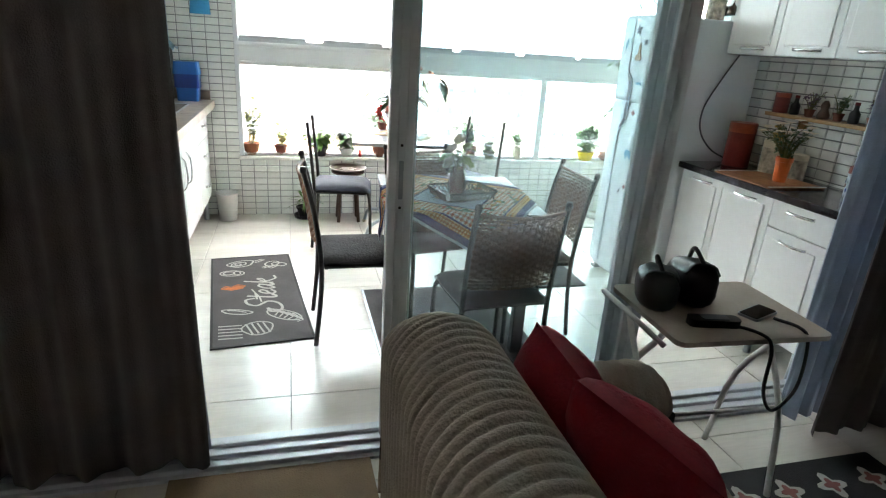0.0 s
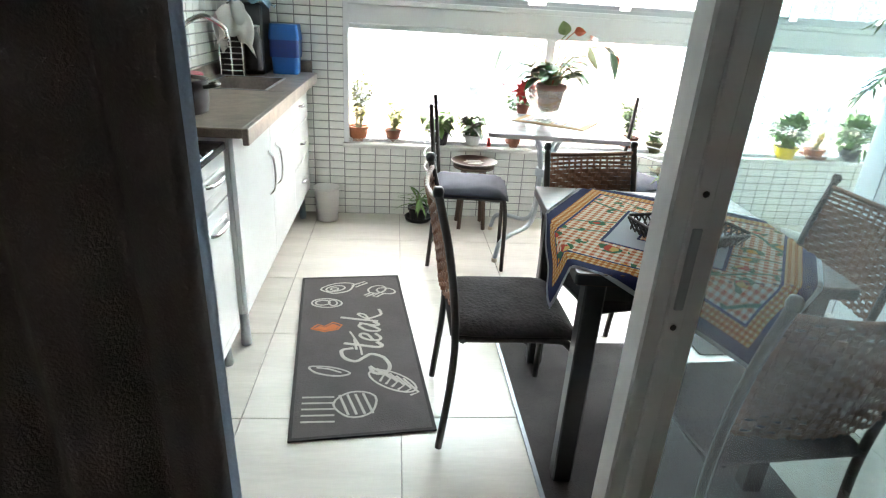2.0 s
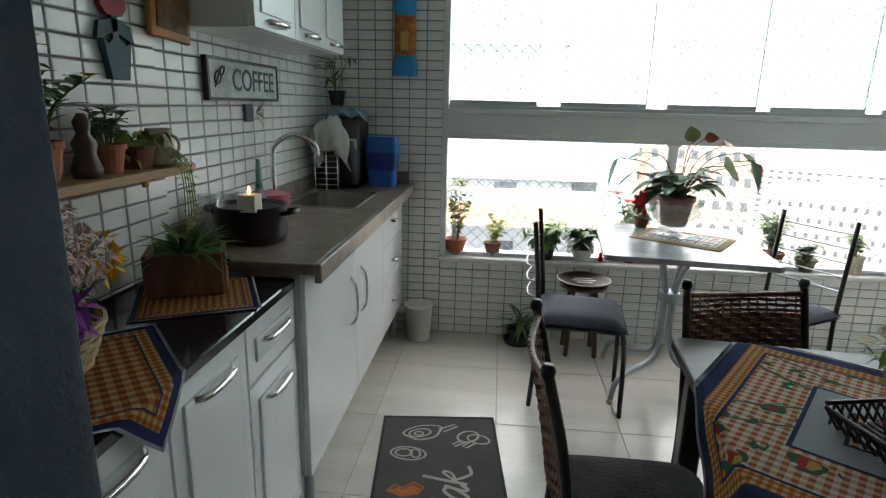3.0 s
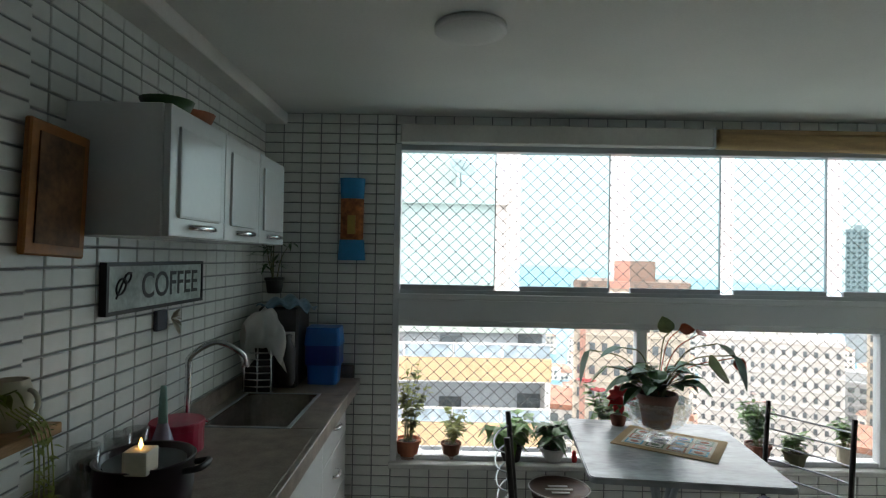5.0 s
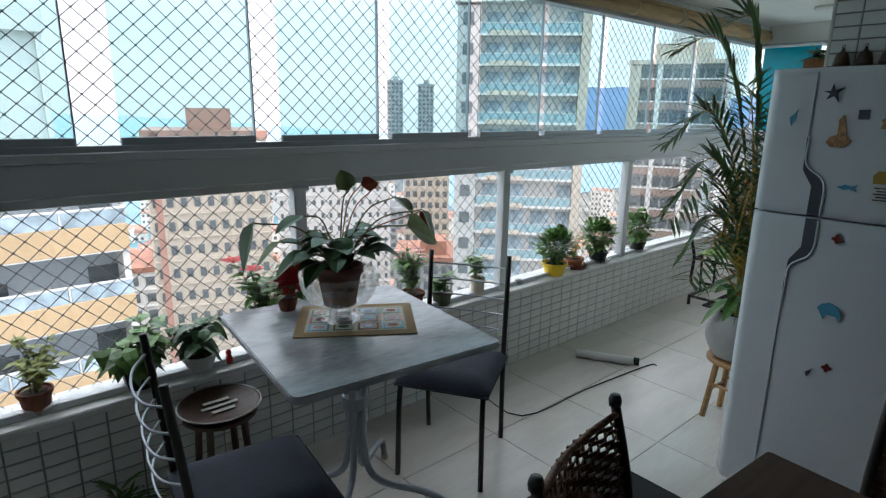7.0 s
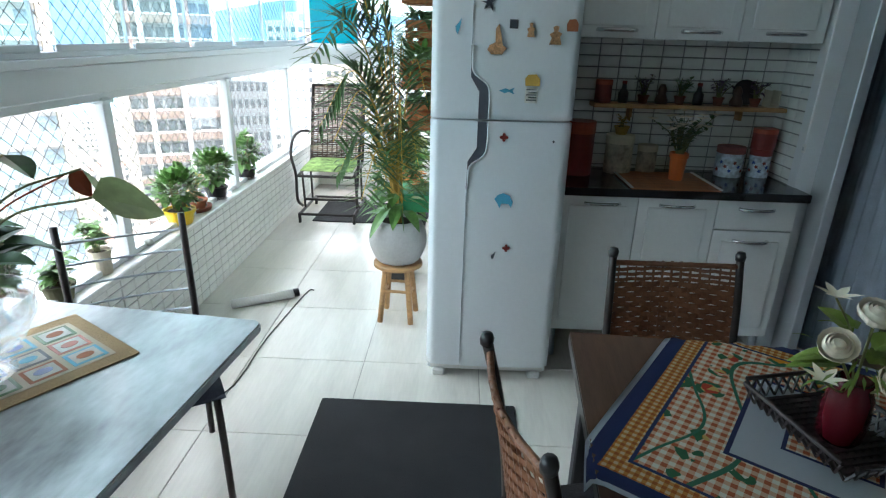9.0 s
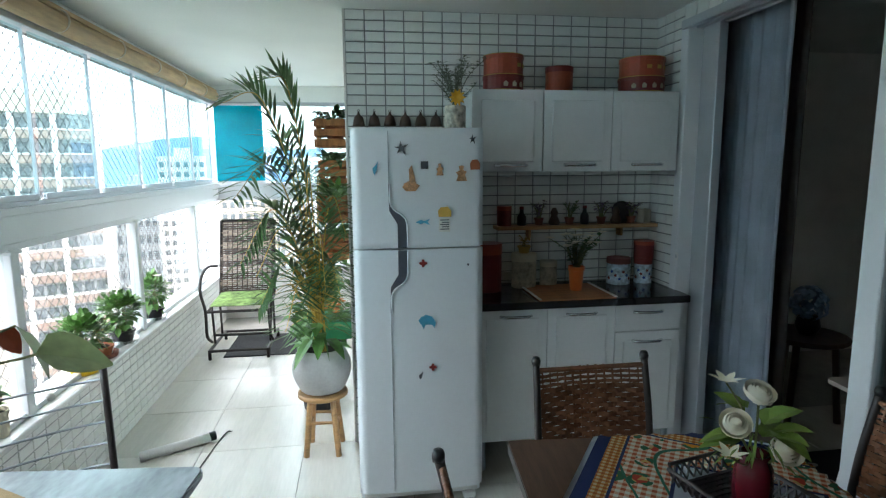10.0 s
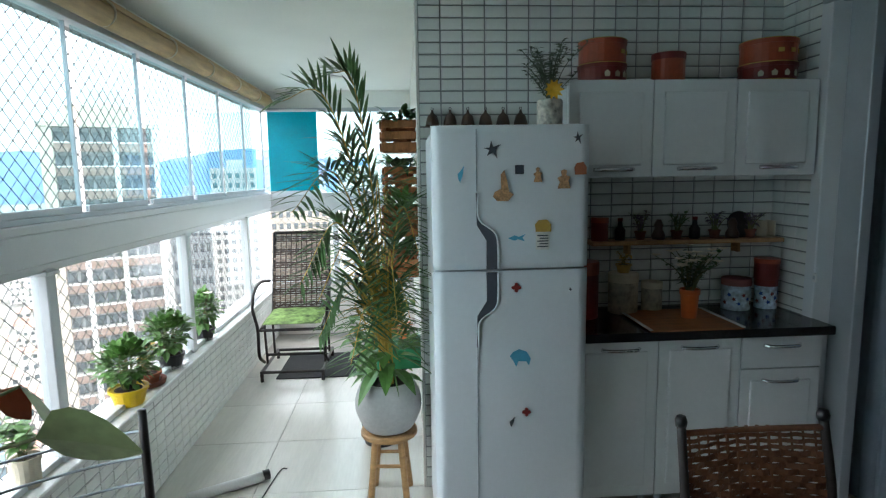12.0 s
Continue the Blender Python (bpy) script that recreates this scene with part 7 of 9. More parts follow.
part("blossom", bf, surf("orange_petals", (0.70, 0.22, 0.05), 0.6, vary=0.2, island=0.3), gp)

# rocking chair at the end of the balcony, facing the walker
rk = thing("rocking_chair", "rocking chair of woven brown cord on a dark steel frame", "chair", (4.98, 4.83, 0), 90)
M_CORD1 = surf("dark_brown_cord", (0.07, 0.045, 0.035), 0.5, vary=0.3, island=0.3)
M_CORD2 = surf("pale_brown_cord", (0.30, 0.22, 0.17), 0.5, vary=0.2, island=0.3)
hw = 0.235
for s in (-1, 1):
    part("side_frame", tube(curve_pts([(s * hw, 0.24, 0.40), (s * hw, 0.02, 0.43), (s * hw, -0.18, 0.44), (s * hw, -0.26, 0.62), (s * hw, -0.40, 1.10)], 6), 0.014, 8), M_DARKMETAL, rk, smooth=True)
    part("arm", tube(curve_pts([(s * (hw + 0.03), -0.27, 0.70), (s * (hw + 0.05), -0.05, 0.73), (s * (hw + 0.05), 0.16, 0.70), (s * (hw + 0.05), 0.25, 0.58), (s * (hw + 0.03), 0.21, 0.40), (s * (hw + 0.02), 0.24, 0.20), (s * (hw + 0.02), 0.10, 0.10)], 6), 0.013, 8), M_DARKMETAL, rk, smooth=True)
    part("base_rail", tube([(s * hw, 0.28, 0.075), (s * hw, -0.30, 0.075)], 0.014, 8), M_DARKMETAL, rk)
    part("foot", tube([(s * hw, 0.28, 0.085), (s * hw, 0.28, 0.0)], 0.014, 8), M_DARKMETAL, rk)
    part("foot", tube([(s * hw, -0.30, 0.085), (s * hw, -0.30, 0.0)], 0.014, 8), M_DARKMETAL, rk)
    part("rocker_link", tube([(s * hw * 0.98, 0.10, 0.09), (s * hw * 0.98, 0.14, 0.42)], 0.010, 8), M_DARKMETAL, rk)
    part("rocker_link", tube([(s * hw * 0.98, -0.16, 0.09), (s * hw * 0.98, -0.14, 0.43)], 0.010, 8), M_DARKMETAL, rk)
for y, z in ((0.28, 0.075), (-0.30, 0.075), (0.10, 0.16), (0.24, 0.40), (-0.40, 1.10)):
    part("cross_bar", tube([(-hw, y, z), (hw, y, z)], 0.012, 8), M_DARKMETAL, rk)
bk_ = part("backrest", tube([(-hw, -0.20, 0.47), (hw, -0.20, 0.47)], 0.008, 6), M_CORD1, rk, "woven two-tone cord backrest")
for r in range(34):
    t = (r + 0.5) / 34
    y, z = -0.20 - 0.20 * t ** 1.1, 0.47 + 0.62 * t
    def fn(u, v, y=y, z=z, r=r):
        return Vector(((u - 0.5) * 2 * hw, y + 0.007 * math.cos(math.pi * (u * 10 + r % 2)) - 0.01 * math.sin(math.pi * u), z + (v - 0.5) * 0.015))
    part("cord", sheet(fn, 24, 1, 0.003), M_CORD2 if (r // 3) % 2 else M_CORD1, bk_)
for k in range(11):
    x = (k / 10 - 0.5) * 2 * (hw - 0.015)
    part("cord", tube([(x, -0.20 - 0.20 * t ** 1.1, 0.47 + 0.62 * t) for t in (0, 0.33, 0.66, 1)], 0.006, 4), M_CORD1, bk_)
M_GREENPAD = surf("green_leaf_print_cotton", (0.22, 0.33, 0.10), 0.9, vary=0.7, scale=14, fine=40)
def padf(u, v, s):
    x, y = (u - 0.5) * 2, (v - 0.5) * 2
    return Vector((x * 0.225, y * 0.22 + 0.02, 0.458 + s * 0.028 * (1 - max(abs(x), abs(y)) ** 4) - 0.012 * y))
bm = sheet(lambda u, v: padf(u, v, 1), 10, 10)
sheet(lambda u, v: padf(u, v, -1), 10, 10, 0, bm)
bmesh.ops.remove_doubles(bm, verts=bm.verts, dist=0.002)
part("seat_pad", bm, M_GREENPAD, rk, "green leaf print seat pad", True)
tagged(part("rubber_mat", moved(flat_poly(round_rect(0.62, 0.62, 0.01), 0.001, 0.008), pose(5.05, 4.66, 0)), M_RUBBER), "black mat under the rocking chair", "mat")

# ---- fittings and small things ----
def ceiling_light(x, y):
    c = thing("ceiling_light", "flat round white ceiling light, switched off", "lamp", (x, y, H))
    part("base", lathe([(0.118, -0.02), (0.122, -0.016), (0.122, -0.001), (0.1, 0.0)][::1], 32), M_WHITEPL, c, smooth=True)
    part("diffuser", lathe([(0.001, -0.034), (0.06, -0.033), (0.098, -0.028), (0.106, -0.02)], 32, caps=False), M_PLASTER, c, smooth=True)


ceiling_light(0.19, 4.03)
ceiling_light(5.3, 4.52)

# rolled blinds under the ceiling
bd = thing("roller_blind", "rolled white blind above the window", "blind", (0, 0, 0))
part("cassette", box(-0.13, YW - 0.075, 2.235, 1.54, YW - 0.005, 2.335, 0.012, seg=3), M_BLINDW, bd)
part("end_cap", box(1.541, YW - 0.078, 2.23, 1.552, YW - 0.003, 2.34, 0.004), M_ALUG, bd)
bd2 = thing("bamboo_blind", "rolled bamboo blind tied up above the window", "blind", (0, 0, 0))
bm = tube(curve_pts([(1.57, YW - 0.05, 2.275), (3.0, YW - 0.05, 2.262), (4.4, YW - 0.05, 2.27), (5.85, YW - 0.05, 2.272)], 14), 0.047, 14)
part("roll", bm, M_BAMBOO, bd2, "rolled split bamboo", True)
for x in (2.48, 2.95, 3.6, 4.2, 4.8, 5.4):
    part("tie", tube([(x + 0.002 * math.sin(a), YW - 0.05 + 0.053 * math.cos(a), 2.272 + 0.053 * math.sin(a)) for a in [2 * math.pi * k / 16 for k in range(17)]], 0.005, 5), M_CREAM, bd2)
part("knot", moved(lathe([(0.001, -0.02), (0.02, -0.012), (0.024, 0.0), (0.02, 0.012), (0.001, 0.02)], 10, caps=False), pose(2.48, YW - 0.105, 2.27)), M_WOODDARK, bd2)
part("head_rail", box(1.57, YW - 0.07, 2.31, 5.9, YW - 0.02, 2.335, 0.004), M_BAMBOO, bd2)

# pipe and cable on the floor
pp = thing("white_tube", "white plastic tube lying on the floor by the parapet", "tube")
part("tube", tube([(3.04, 5.02, 0.028), (3.22, 4.70, 0.028)], 0.027, 12), M_WHITEPL, pp, smooth=True)
part("end_cap", tube([(3.218, 4.703, 0.031), (3.235, 4.672, 0.031)], 0.026, 12), M_PLASTICBLACK, pp)
tagged(part("cable", tube(curve_pts([(2.19, 5.10, 0.004), (2.18, 4.74, 0.004), (2.7, 4.70, 0.004), (3.28, 4.64, 0.004), (3.33, 4.60, 0.004)], 4), 0.0035, 5), M_DARKMETAL), "thin dark cable lying on the floor tiles", "cable")

# waste bin on the floor beside the sink cabinet
wb = thing("waste_basket", "small white waste basket in the corner", "bin", (-0.27, 5.08, 0))
part("bucket", lathe([(0.065, 0.001), (0.07, 0.003), (0.085, 0.22), (0.09, 0.222), (0.09, 0.235), (0.083, 0.235), (0.066, 0.008), (0.001, 0.007)], 20, caps=False), M_WHITEPL, wb, smooth=True)

# plate stool by the parapet
ps = thing("stool", "small wooden stool by the parapet", "stool", (0.72, 5.04, 0))
part("seat", lathe([(0.13, 0.415), (0.14, 0.42), (0.14, 0.435), (0.13, 0.44)], 24), M_WOODDARK, ps)
for k in range(4):
    a = radians(45 + 90 * k)
    part("leg", tube([(0.09 * math.cos(a), 0.09 * math.sin(a), 0.418), (0.12 * math.cos(a), 0.12 * math.sin(a), 0)], 0.014, 8), M_WOODDARK, ps)
pl = thing("plate", "round brown plate with pale writing on the stool", "plate", (0.72, 5.04, 0.441))
part("dish", lathe([(0.08, 0.0), (0.14, 0.012), (0.155, 0.02), (0.152, 0.023), (0.138, 0.016), (0.08, 0.006), (0.001, 0.005)], 28, caps=False), M_WOODDARK, pl, smooth=True)
part("rim", lathe([(0.153, 0.020), (0.157, 0.021), (0.157, 0.025), (0.152, 0.025)], 28, caps=False), M_WHITEPL, pl, smooth=True)
for k, (w, y) in enumerate(((0.10, 0.04), (0.14, 0.0), (0.09, -0.04))):
    part("mark", box(-w / 2, y - 0.009, 0.0105, w / 2, y + 0.009, 0.013), M_WHITEPL, pl)

# place mat with food pictures under the glass bowl
pmt = thing("place_mat", "tan cloth place mat with small framed food pictures", "place mat", (1.15, 4.72, 0.80), -33)
part("cloth", flat_poly(round_rect(0.44, 0.33, 0.004), 0.001, 0.004), surf("tan_cloth", (0.42, 0.29, 0.15), 0.9, vary=0.12, fine=150, bump=0.2), pmt)
part("inner", flat_poly(round_rect(0.37, 0.25, 0.003), 0.004, 0.0048), M_CREAM, pmt)
cols = (M_STICK_B, M_TINRED, M_LEAFD, M_BLUED, M_TERRA, M_STICK_D)
for i in range(4):
    for j in range(3):
        x, y = -0.135 + 0.09 * i, -0.08 + 0.08 * j
        part("picture_frame", box(x - 0.038, y - 0.034, 0.0045, x + 0.038, y + 0.034, 0.0056), cols[(i * 2 + j) % 6], pmt)
        part("picture_ground", box(x - 0.03, y - 0.026, 0.005, x + 0.03, y + 0.026, 0.0062), M_PAPER, pmt)
        part("picture_motif", flat_poly([(x + 0.02 * math.cos(a), y + 0.014 * math.sin(a)) for a in [6.283 * k / 10 for k in range(10)]], 0.0055, 0.0068), cols[(i + 3 * j + 1) % 6], pmt)

# basket tray and rose vase on the dining table
bk = thing("tray_basket", "dark woven tray basket on the tablecloth", "basket", (1.09, 2.90, 0.776), 13)
bk.scale = (0.8, 0.86, 0.9)
bk_base = part("base", flat_poly(round_rect(0.30, 0.19, 0.01), 0.001, 0.0025), M_DARKMETAL, bk)
for k in range(9):
    t = (k + 0.5) / 9
    part("strip", box(-0.155, -0.10 + 0.2 * t - 0.006, 0.003, 0.155, -0.10 + 0.2 * t + 0.006, 0.0065), M_DARKMETAL, bk_base)
for k in range(14):
    t = (k + 0.5) / 14
    part("strip", box(-0.155 + 0.31 * t - 0.006, -0.10, 0.0066, -0.155 + 0.31 * t + 0.006, 0.10, 0.01), M_DARKMETAL, bk_base)
for n_, (ax, ay, bx, by_) in enumerate(((-0.165, -0.11, 0.165, -0.11), (0.165, -0.11, 0.165, 0.11), (0.165, 0.11, -0.165, 0.11), (-0.165, 0.11, -0.165, -0.11))):
    m = 12 if n_ % 2 == 0 else 8
    ox, oy = (0.02 * (1 if ax == bx and ax > 0 else -1 if ax == bx else 0)), (0.02 * (1 if ay == by_ and ay > 0 else -1 if ay == by_ else 0))
    side = part("side", tube([(ax + ox, ay + oy, 0.05), (bx + ox, by_ + oy, 0.05)], 0.006, 6), M_DARKMETAL, bk)
    for k in range(m):
        for s in (0, 1):
            a, b = (k + s) / m, (k + 1 - s) / m
            part("strip", tube([(ax + (bx - ax) * a, ay + (by_ - ay) * a, 0.004), (ax + (bx - ax) * b + ox, ay + (by_ - ay) * b + oy, 0.048)], 0.0035, 4), M_DARKMETAL, side)
vs = thing("rose_vase", "ruby glass vase of cream roses and green leaves", "flowers", (1.06, 2.905, 0.785))
part("vase", lathe([(0.034, 0.0), (0.041, 0.012), (0.044, 0.06), (0.041, 0.105), (0.031, 0.128), (0.034, 0.14), (0.029, 0.14), (0.024, 0.128), (0.001, 0.12)], 24, caps=False), M_REDGLASS, vs, "ruby glass vase", True)
rnd = random.Random(77)
bs, bl, bf = bmesh.new(), bmesh.new(), bmesh.new()


def rose(c, d, r):
    d = Vector(d).normalized()
    q = d.to_track_quat("Z", "Y").to_matrix()
    for ringi in range(4):
        rr = r * (0.45 + 0.25 * ringi)
        for k in range(5):
            a = 6.283 * k / 5 + ringi * 0.7
            def fn(u, v, rr=rr, a=a, ringi=ringi):
                aa = a + (u - 0.5) * 1.7
                h = r * (1.15 - 0.12 * ringi) * v
                w = rr * (0.55 + 0.35 * math.sin(2.6 * v) + (0.22 * v ** 5 if ringi > 2 else 0))
                return Vector(c) + q @ Vector((w * math.cos(aa), w * math.sin(aa), h - 0.5 * r - 0.1 * r * (2 * u - 1) ** 2))
            sheet(fn, 4, 4, 0, bf)


for c, d, r in (((-0.02, 0.07, 0.225), (-0.5, 0.3, 0.6), 0.031), ((0.0, 0.0, 0.285), (-0.4, 0.0, 0.8), 0.031), ((-0.06, -0.03, 0.175), (-0.7, 0.1, 0.5), 0.032)):
    tube(curve_pts([(0, 0, 0.12), (c[0] * 0.5, c[1] * 0.5, c[2] * 0.75), c], 5), 0.003, 5, bs)
    bf = bmesh.new()
    rose(c, d, r)
    bmesh.ops.create_icosphere(bf, subdivisions=2, radius=r * 0.42, matrix=Matrix.Translation(Vector(c) + Vector(d).normalized() * r * 0.15))
    part("rose", bf, M_WHITEFL, vs, "cream rose", True)
for c in ((-0.05, 0.10, 0.165), (0.0, 0.085, 0.315)):
    bf = bmesh.new()
    tube(curve_pts([(0, 0, 0.12), (c[0] * 0.4, c[1] * 0.4, c[2] * 0.75), c], 5), 0.0022, 5, bs)
    for k in range(6):
        a = 6.283 * k / 6
        blade(bf, c, (math.cos(a), math.sin(a), 0.5), 0.045, 0.018, 0.1, 0.2, 3)
    part("lily", bf, M_WHITEFL, vs, "pale star flower", True)
for k in range(12):
    a = rnd.uniform(0, 6.283)
    blade(bl, (0.03 * math.cos(a), 0.03 * math.sin(a), rnd.uniform(0.16, 0.24)), (math.cos(a), math.sin(a), rnd.uniform(-0.2, 0.7)), 0.092, 0.058, 0.3, 0.2, 5)
for k in range(70):
    a = rnd.uniform(0, 6.283)
    rr = rnd.uniform(0.02, 0.09)
    blade(bl, (rr * math.cos(a), rr * math.sin(a), rnd.uniform(0.14, 0.2)), (math.cos(a), math.sin(a), rnd.uniform(-0.5, 0.4)), 0.04, 0.007, 0.3, 0.2, 2)
part("stem", bs, M_STEM, vs)
part("foliage", bl, surf("olive_green_leaf", (0.14, 0.20, 0.035), 0.5, vary=0.4, scale=8, fine=40, island=0.5), vs)

# on top of the wall cabinets: tins; on the refrigerator: a vase
def tin(label, at, r, h, mat, lid, group="tins", band=None, name="tin"):
    t = thing(name, label, "tin", at, random.uniform(0, 90), group)
    part("body", lathe([(r * 0.98, 0.0), (r, 0.003), (r, h * 0.78), (r * 0.99, h * 0.785)], 26), mat, t, smooth=False)
    part("lid", lathe([(r * 1.02, h * 0.78), (r * 1.03, h * 0.785), (r * 1.03, h - 0.004), (r * 1.0, h), (0.001, h)], 26, caps=False), lid, t)
    if band:
        part("band", lathe([(r * 1.008, h * 0.30), (r * 1.008, h * 0.55)], 26, caps=False), band, t)
    return t


zt = uz + uh + 0.001
for yy, r, h in ((3.035, 0.105, 0.095), (2.265, 0.12, 0.095)):
    t1 = tin("large round orange-red tin with a dark lid", (2.93, yy, zt), r, 0.085, M_TINDARK, M_TINDARK, "round tins on the cabinets")
    for ring_z in (0.080, 0.004):
        part("rim", lathe([(r * 1.012, ring_z), (r * 1.03, ring_z + 0.003), (r * 1.012, ring_z + 0.006)], 26, caps=False), M_GOLD, t1)
    for k in range(7):
        a = 1.7 + 0.45 * k
        part("print_mark", moved(flat_poly([(-0.010, -0.012), (0.010, -0.012), (0.013, 0.004), (0.0, 0.016), (-0.012, 0.005)], -0.0015, 0.0015), pose(r * 1.001 * math.cos(a), r * 1.001 * math.sin(a), 0.035, 90, 0, math.degrees(a) + 90)), M_CREAM, t1)
    t2 = tin("large round orange-red tin stacked on another", (2.93, yy, zt + 0.086), r * 0.98, 0.10, M_TINRED, M_TINRED, "round tins on the cabinets")
    part("rim", lathe([(r * 0.985, 0.097), (r * 1.02, 0.099), (r * 0.985, 0.1015)], 26, caps=False), M_GOLD, t2)
    for k in range(4):
        a = 2.0 + 0.5 * k
        part("print_mark", moved(box(-0.012, -0.002, -0.009, 0.012, 0.002, 0.009), pose(r * 0.985 * math.cos(a + 0.6), r * 0.985 * math.sin(a + 0.6), 0.045, 0, 0, math.degrees(a + 0.6) - 90)), M_GOLD, t2)
tin("small round rust-red tin on the wall cabinet", (2.93, 2.73, zt), 0.072, 0.135, M_TINRED, M_TINDARK, "round tins on the cabinets")
dv = thing("flower_vase", "white printed jar of dried flowers on the refrigerator", "flowers", (2.70, 3.33, 1.737))
part("jar", lathe([(0.05, 0.0), (0.052, 0.004), (0.052, 0.13), (0.048, 0.135), (0.046, 0.13), (0.001, 0.12)], 20, caps=False), surf("printed_white_jar", (0.55, 0.50, 0.42), 0.5, vary=0.6, scale=25, fine=60), dv, smooth=True)
bl, bf = bmesh.new(), bmesh.new()
for k in range(26):
    a = rnd.uniform(0, 6.283)
    rr, zz = rnd.uniform(0.03, 0.15), rnd.uniform(0.2, 0.36)
    tip = Vector((rr * math.cos(a), rr * math.sin(a), zz))
    cp = curve_pts([(0, 0, 0.12), (rr * 0.4 * math.cos(a), rr * 0.4 * math.sin(a), zz * 0.75), tip], 5)
    tube(cp, 0.0018, 4, bl)
    for q in cp[4:]:
        for s in range(3):
            b = rnd.uniform(0, 6.283)
            blade(bl, q, (math.cos(b), math.sin(b), 0.5), 0.035, 0.012, 0.3, 0.2, 2)
for k in range(10):
    a = 6.283 * k / 10
    blade(bf, (-0.05, 0.0, 0.17), (-0.5, math.cos(a), math.sin(a)), 0.045, 0.022, 0.1, 0.2, 2, up=Vector((-1, 0, 0)))
part("foliage", bl, surf("grey_green_leaf", (0.10, 0.12, 0.08), 0.7, vary=0.4, island=0.5), dv)
part("bloom", bf, M_YELFL, dv)
# row of small brown bells on the wall above the refrigerator
for k in range(6):
    b = thing("wall_bell", "small brown clay bell on the tiled wall", "ornament", (XK - 0.022, 3.79 - 0.083 * k, 1.80), group="row of clay bells")
    part("bell", lathe([(0.034, 0.0), (0.030, 0.02), (0.024, 0.045), (0.008, 0.06), (0.004, 0.075)], 14), M_WOODDARK, b, smooth=True)
    part("loop", tube([(0.0, 0.006 * math.cos(a), 0.08 + 0.006 * math.sin(a)) for a in [6.283 * j / 8 for j in range(9)]], 0.0015, 4), M_DARKMETAL, b)

# east shelf with jars and small plants
sh = thing("wall_shelf", "narrow wooden shelf on the tiled wall", "shelf", (0, 0, 0))
part("board", box(2.96, 2.11, 1.232, XK - 0.004, 3.05, 1.252, 0.002), M_WOOD, sh)
for y in (2.3, 2.85):
    part("bracket", box(3.02, y - 0.008, 1.18, XK - 0.004, y + 0.008, 1.231, 0.002), M_WOOD, sh)
rnd = random.Random(5)
ys = [3.0, 2.90, 2.80, 2.71, 2.62, 2.53, 2.43, 2.34, 2.25, 2.17]
kinds = "tbpfpbpfpc"
for y, k in zip(ys, kinds):
    at = (3.015, y, 1.253)
    if k == "t":
        tin("small red tin pot on the wooden shelf", at, 0.04, 0.11, M_TINDARK, M_TINRED, "things on the shelf")
    elif k == "b":
        b = thing("bottle", "small dark bottle on the wooden shelf", "bottle", at, group="things on the shelf")
        part("glass", lathe([(0.022, 0), (0.025, 0.004), (0.025, 0.05), (0.012, 0.068), (0.010, 0.09)], 14), M_SHOE, b, smooth=True)
        part("cap", lathe([(0.012, 0.09), (0.012, 0.105)], 12), M_TINDARK, b)
    elif k == "f":
        b = thing("figurine", "small dark clay figure on the wooden shelf", "figurine", at, group="things on the shelf")
        part("figure", lathe([(0.03, 0), (0.032, 0.02), (0.018, 0.05), (0.022, 0.07), (0.010, 0.095)], 12), M_WOODDARK, b, smooth=True)
    elif k == "c":
        b = thing("napkin_holder", "pale openwork holder on the wooden shelf", "holder", at, group="things on the shelf")
        for s in (-0.02, 0.02):
            part("side", box(-0.04, s - 0.003, 0.0, 0.04, s + 0.003, 0.08, 0.002), M_CREAM, b)
        part("base", box(-0.04, -0.017, 0.0, 0.04, 0.017, 0.006), M_CREAM, b)
    else:
        bushy("tiny potted plant on the wooden shelf", at, 0.022, 0.04, M_TERRAD, M_LEAFD if rnd.random() < 0.6 else surf("mauve_leaf", (0.12, 0.07, 0.14), 0.6, island=0.4), rnd.randint(1, 999), 0.10, 0.065, 70, 0.034, stems=9, group="things on the shelf")

dk = thing("plate", "round dark decorative plate standing on the wooden shelf", "plate", (3.035, 2.30, 1.253), group="things on the shelf")
part("disc", moved(lathe([(0.001, 0.0), (0.045, 0.002), (0.062, 0.008), (0.062, 0.012), (0.04, 0.007), (0.001, 0.005)], 22, caps=False), pose(0.0, 0, 0.064, 0, -78)), M_SHOE, dk, smooth=True)
part("stand", box(-0.03, -0.02, 0.0, 0.015, 0.02, 0.008), M_WOODDARK, dk)
# on the black worktop
WT = bz + bh + 0.039
tin("tall dark red canister on the black worktop", (2.90, 3.12, WT), 0.075, 0.26, M_TINDARK, M_TINRED, "canisters on the worktop")
tin("cream printed canister on the black worktop", (2.96, 2.90, WT), 0.068, 0.19, surf("printed_cream_tin", (0.42, 0.36, 0.28), 0.5, vary=0.4, scale=25), M_CREAM, "canisters on the worktop")
tin("small cream printed canister on the black worktop", (2.98, 2.75, WT), 0.048, 0.14, surf("printed_cream_tin_small", (0.42, 0.36, 0.28), 0.5, vary=0.4, scale=25), M_CREAM, "canisters on the worktop")
M_BLUETIN = surf("white_and_blue_printed_tin", (0.50, 0.58, 0.66), 0.45, vary=0.5, scale=28, fine=70)
tin("pale tin with blue flowers on the black worktop", (2.96, 2.34, WT), 0.065, 0.15, M_BLUETIN, M_ROSE, "canisters on the worktop")
tin("smaller pale tin with blue flowers on the black worktop", (2.96, 2.19, WT), 0.05, 0.14, M_BLUETIN, M_TINDARK, "canisters on the worktop")
tin("red tin pot stacked on the smaller tin", (2.96, 2.19, WT + 0.141), 0.055, 0.10, M_TINDARK, M_TINRED, "canisters on the worktop")
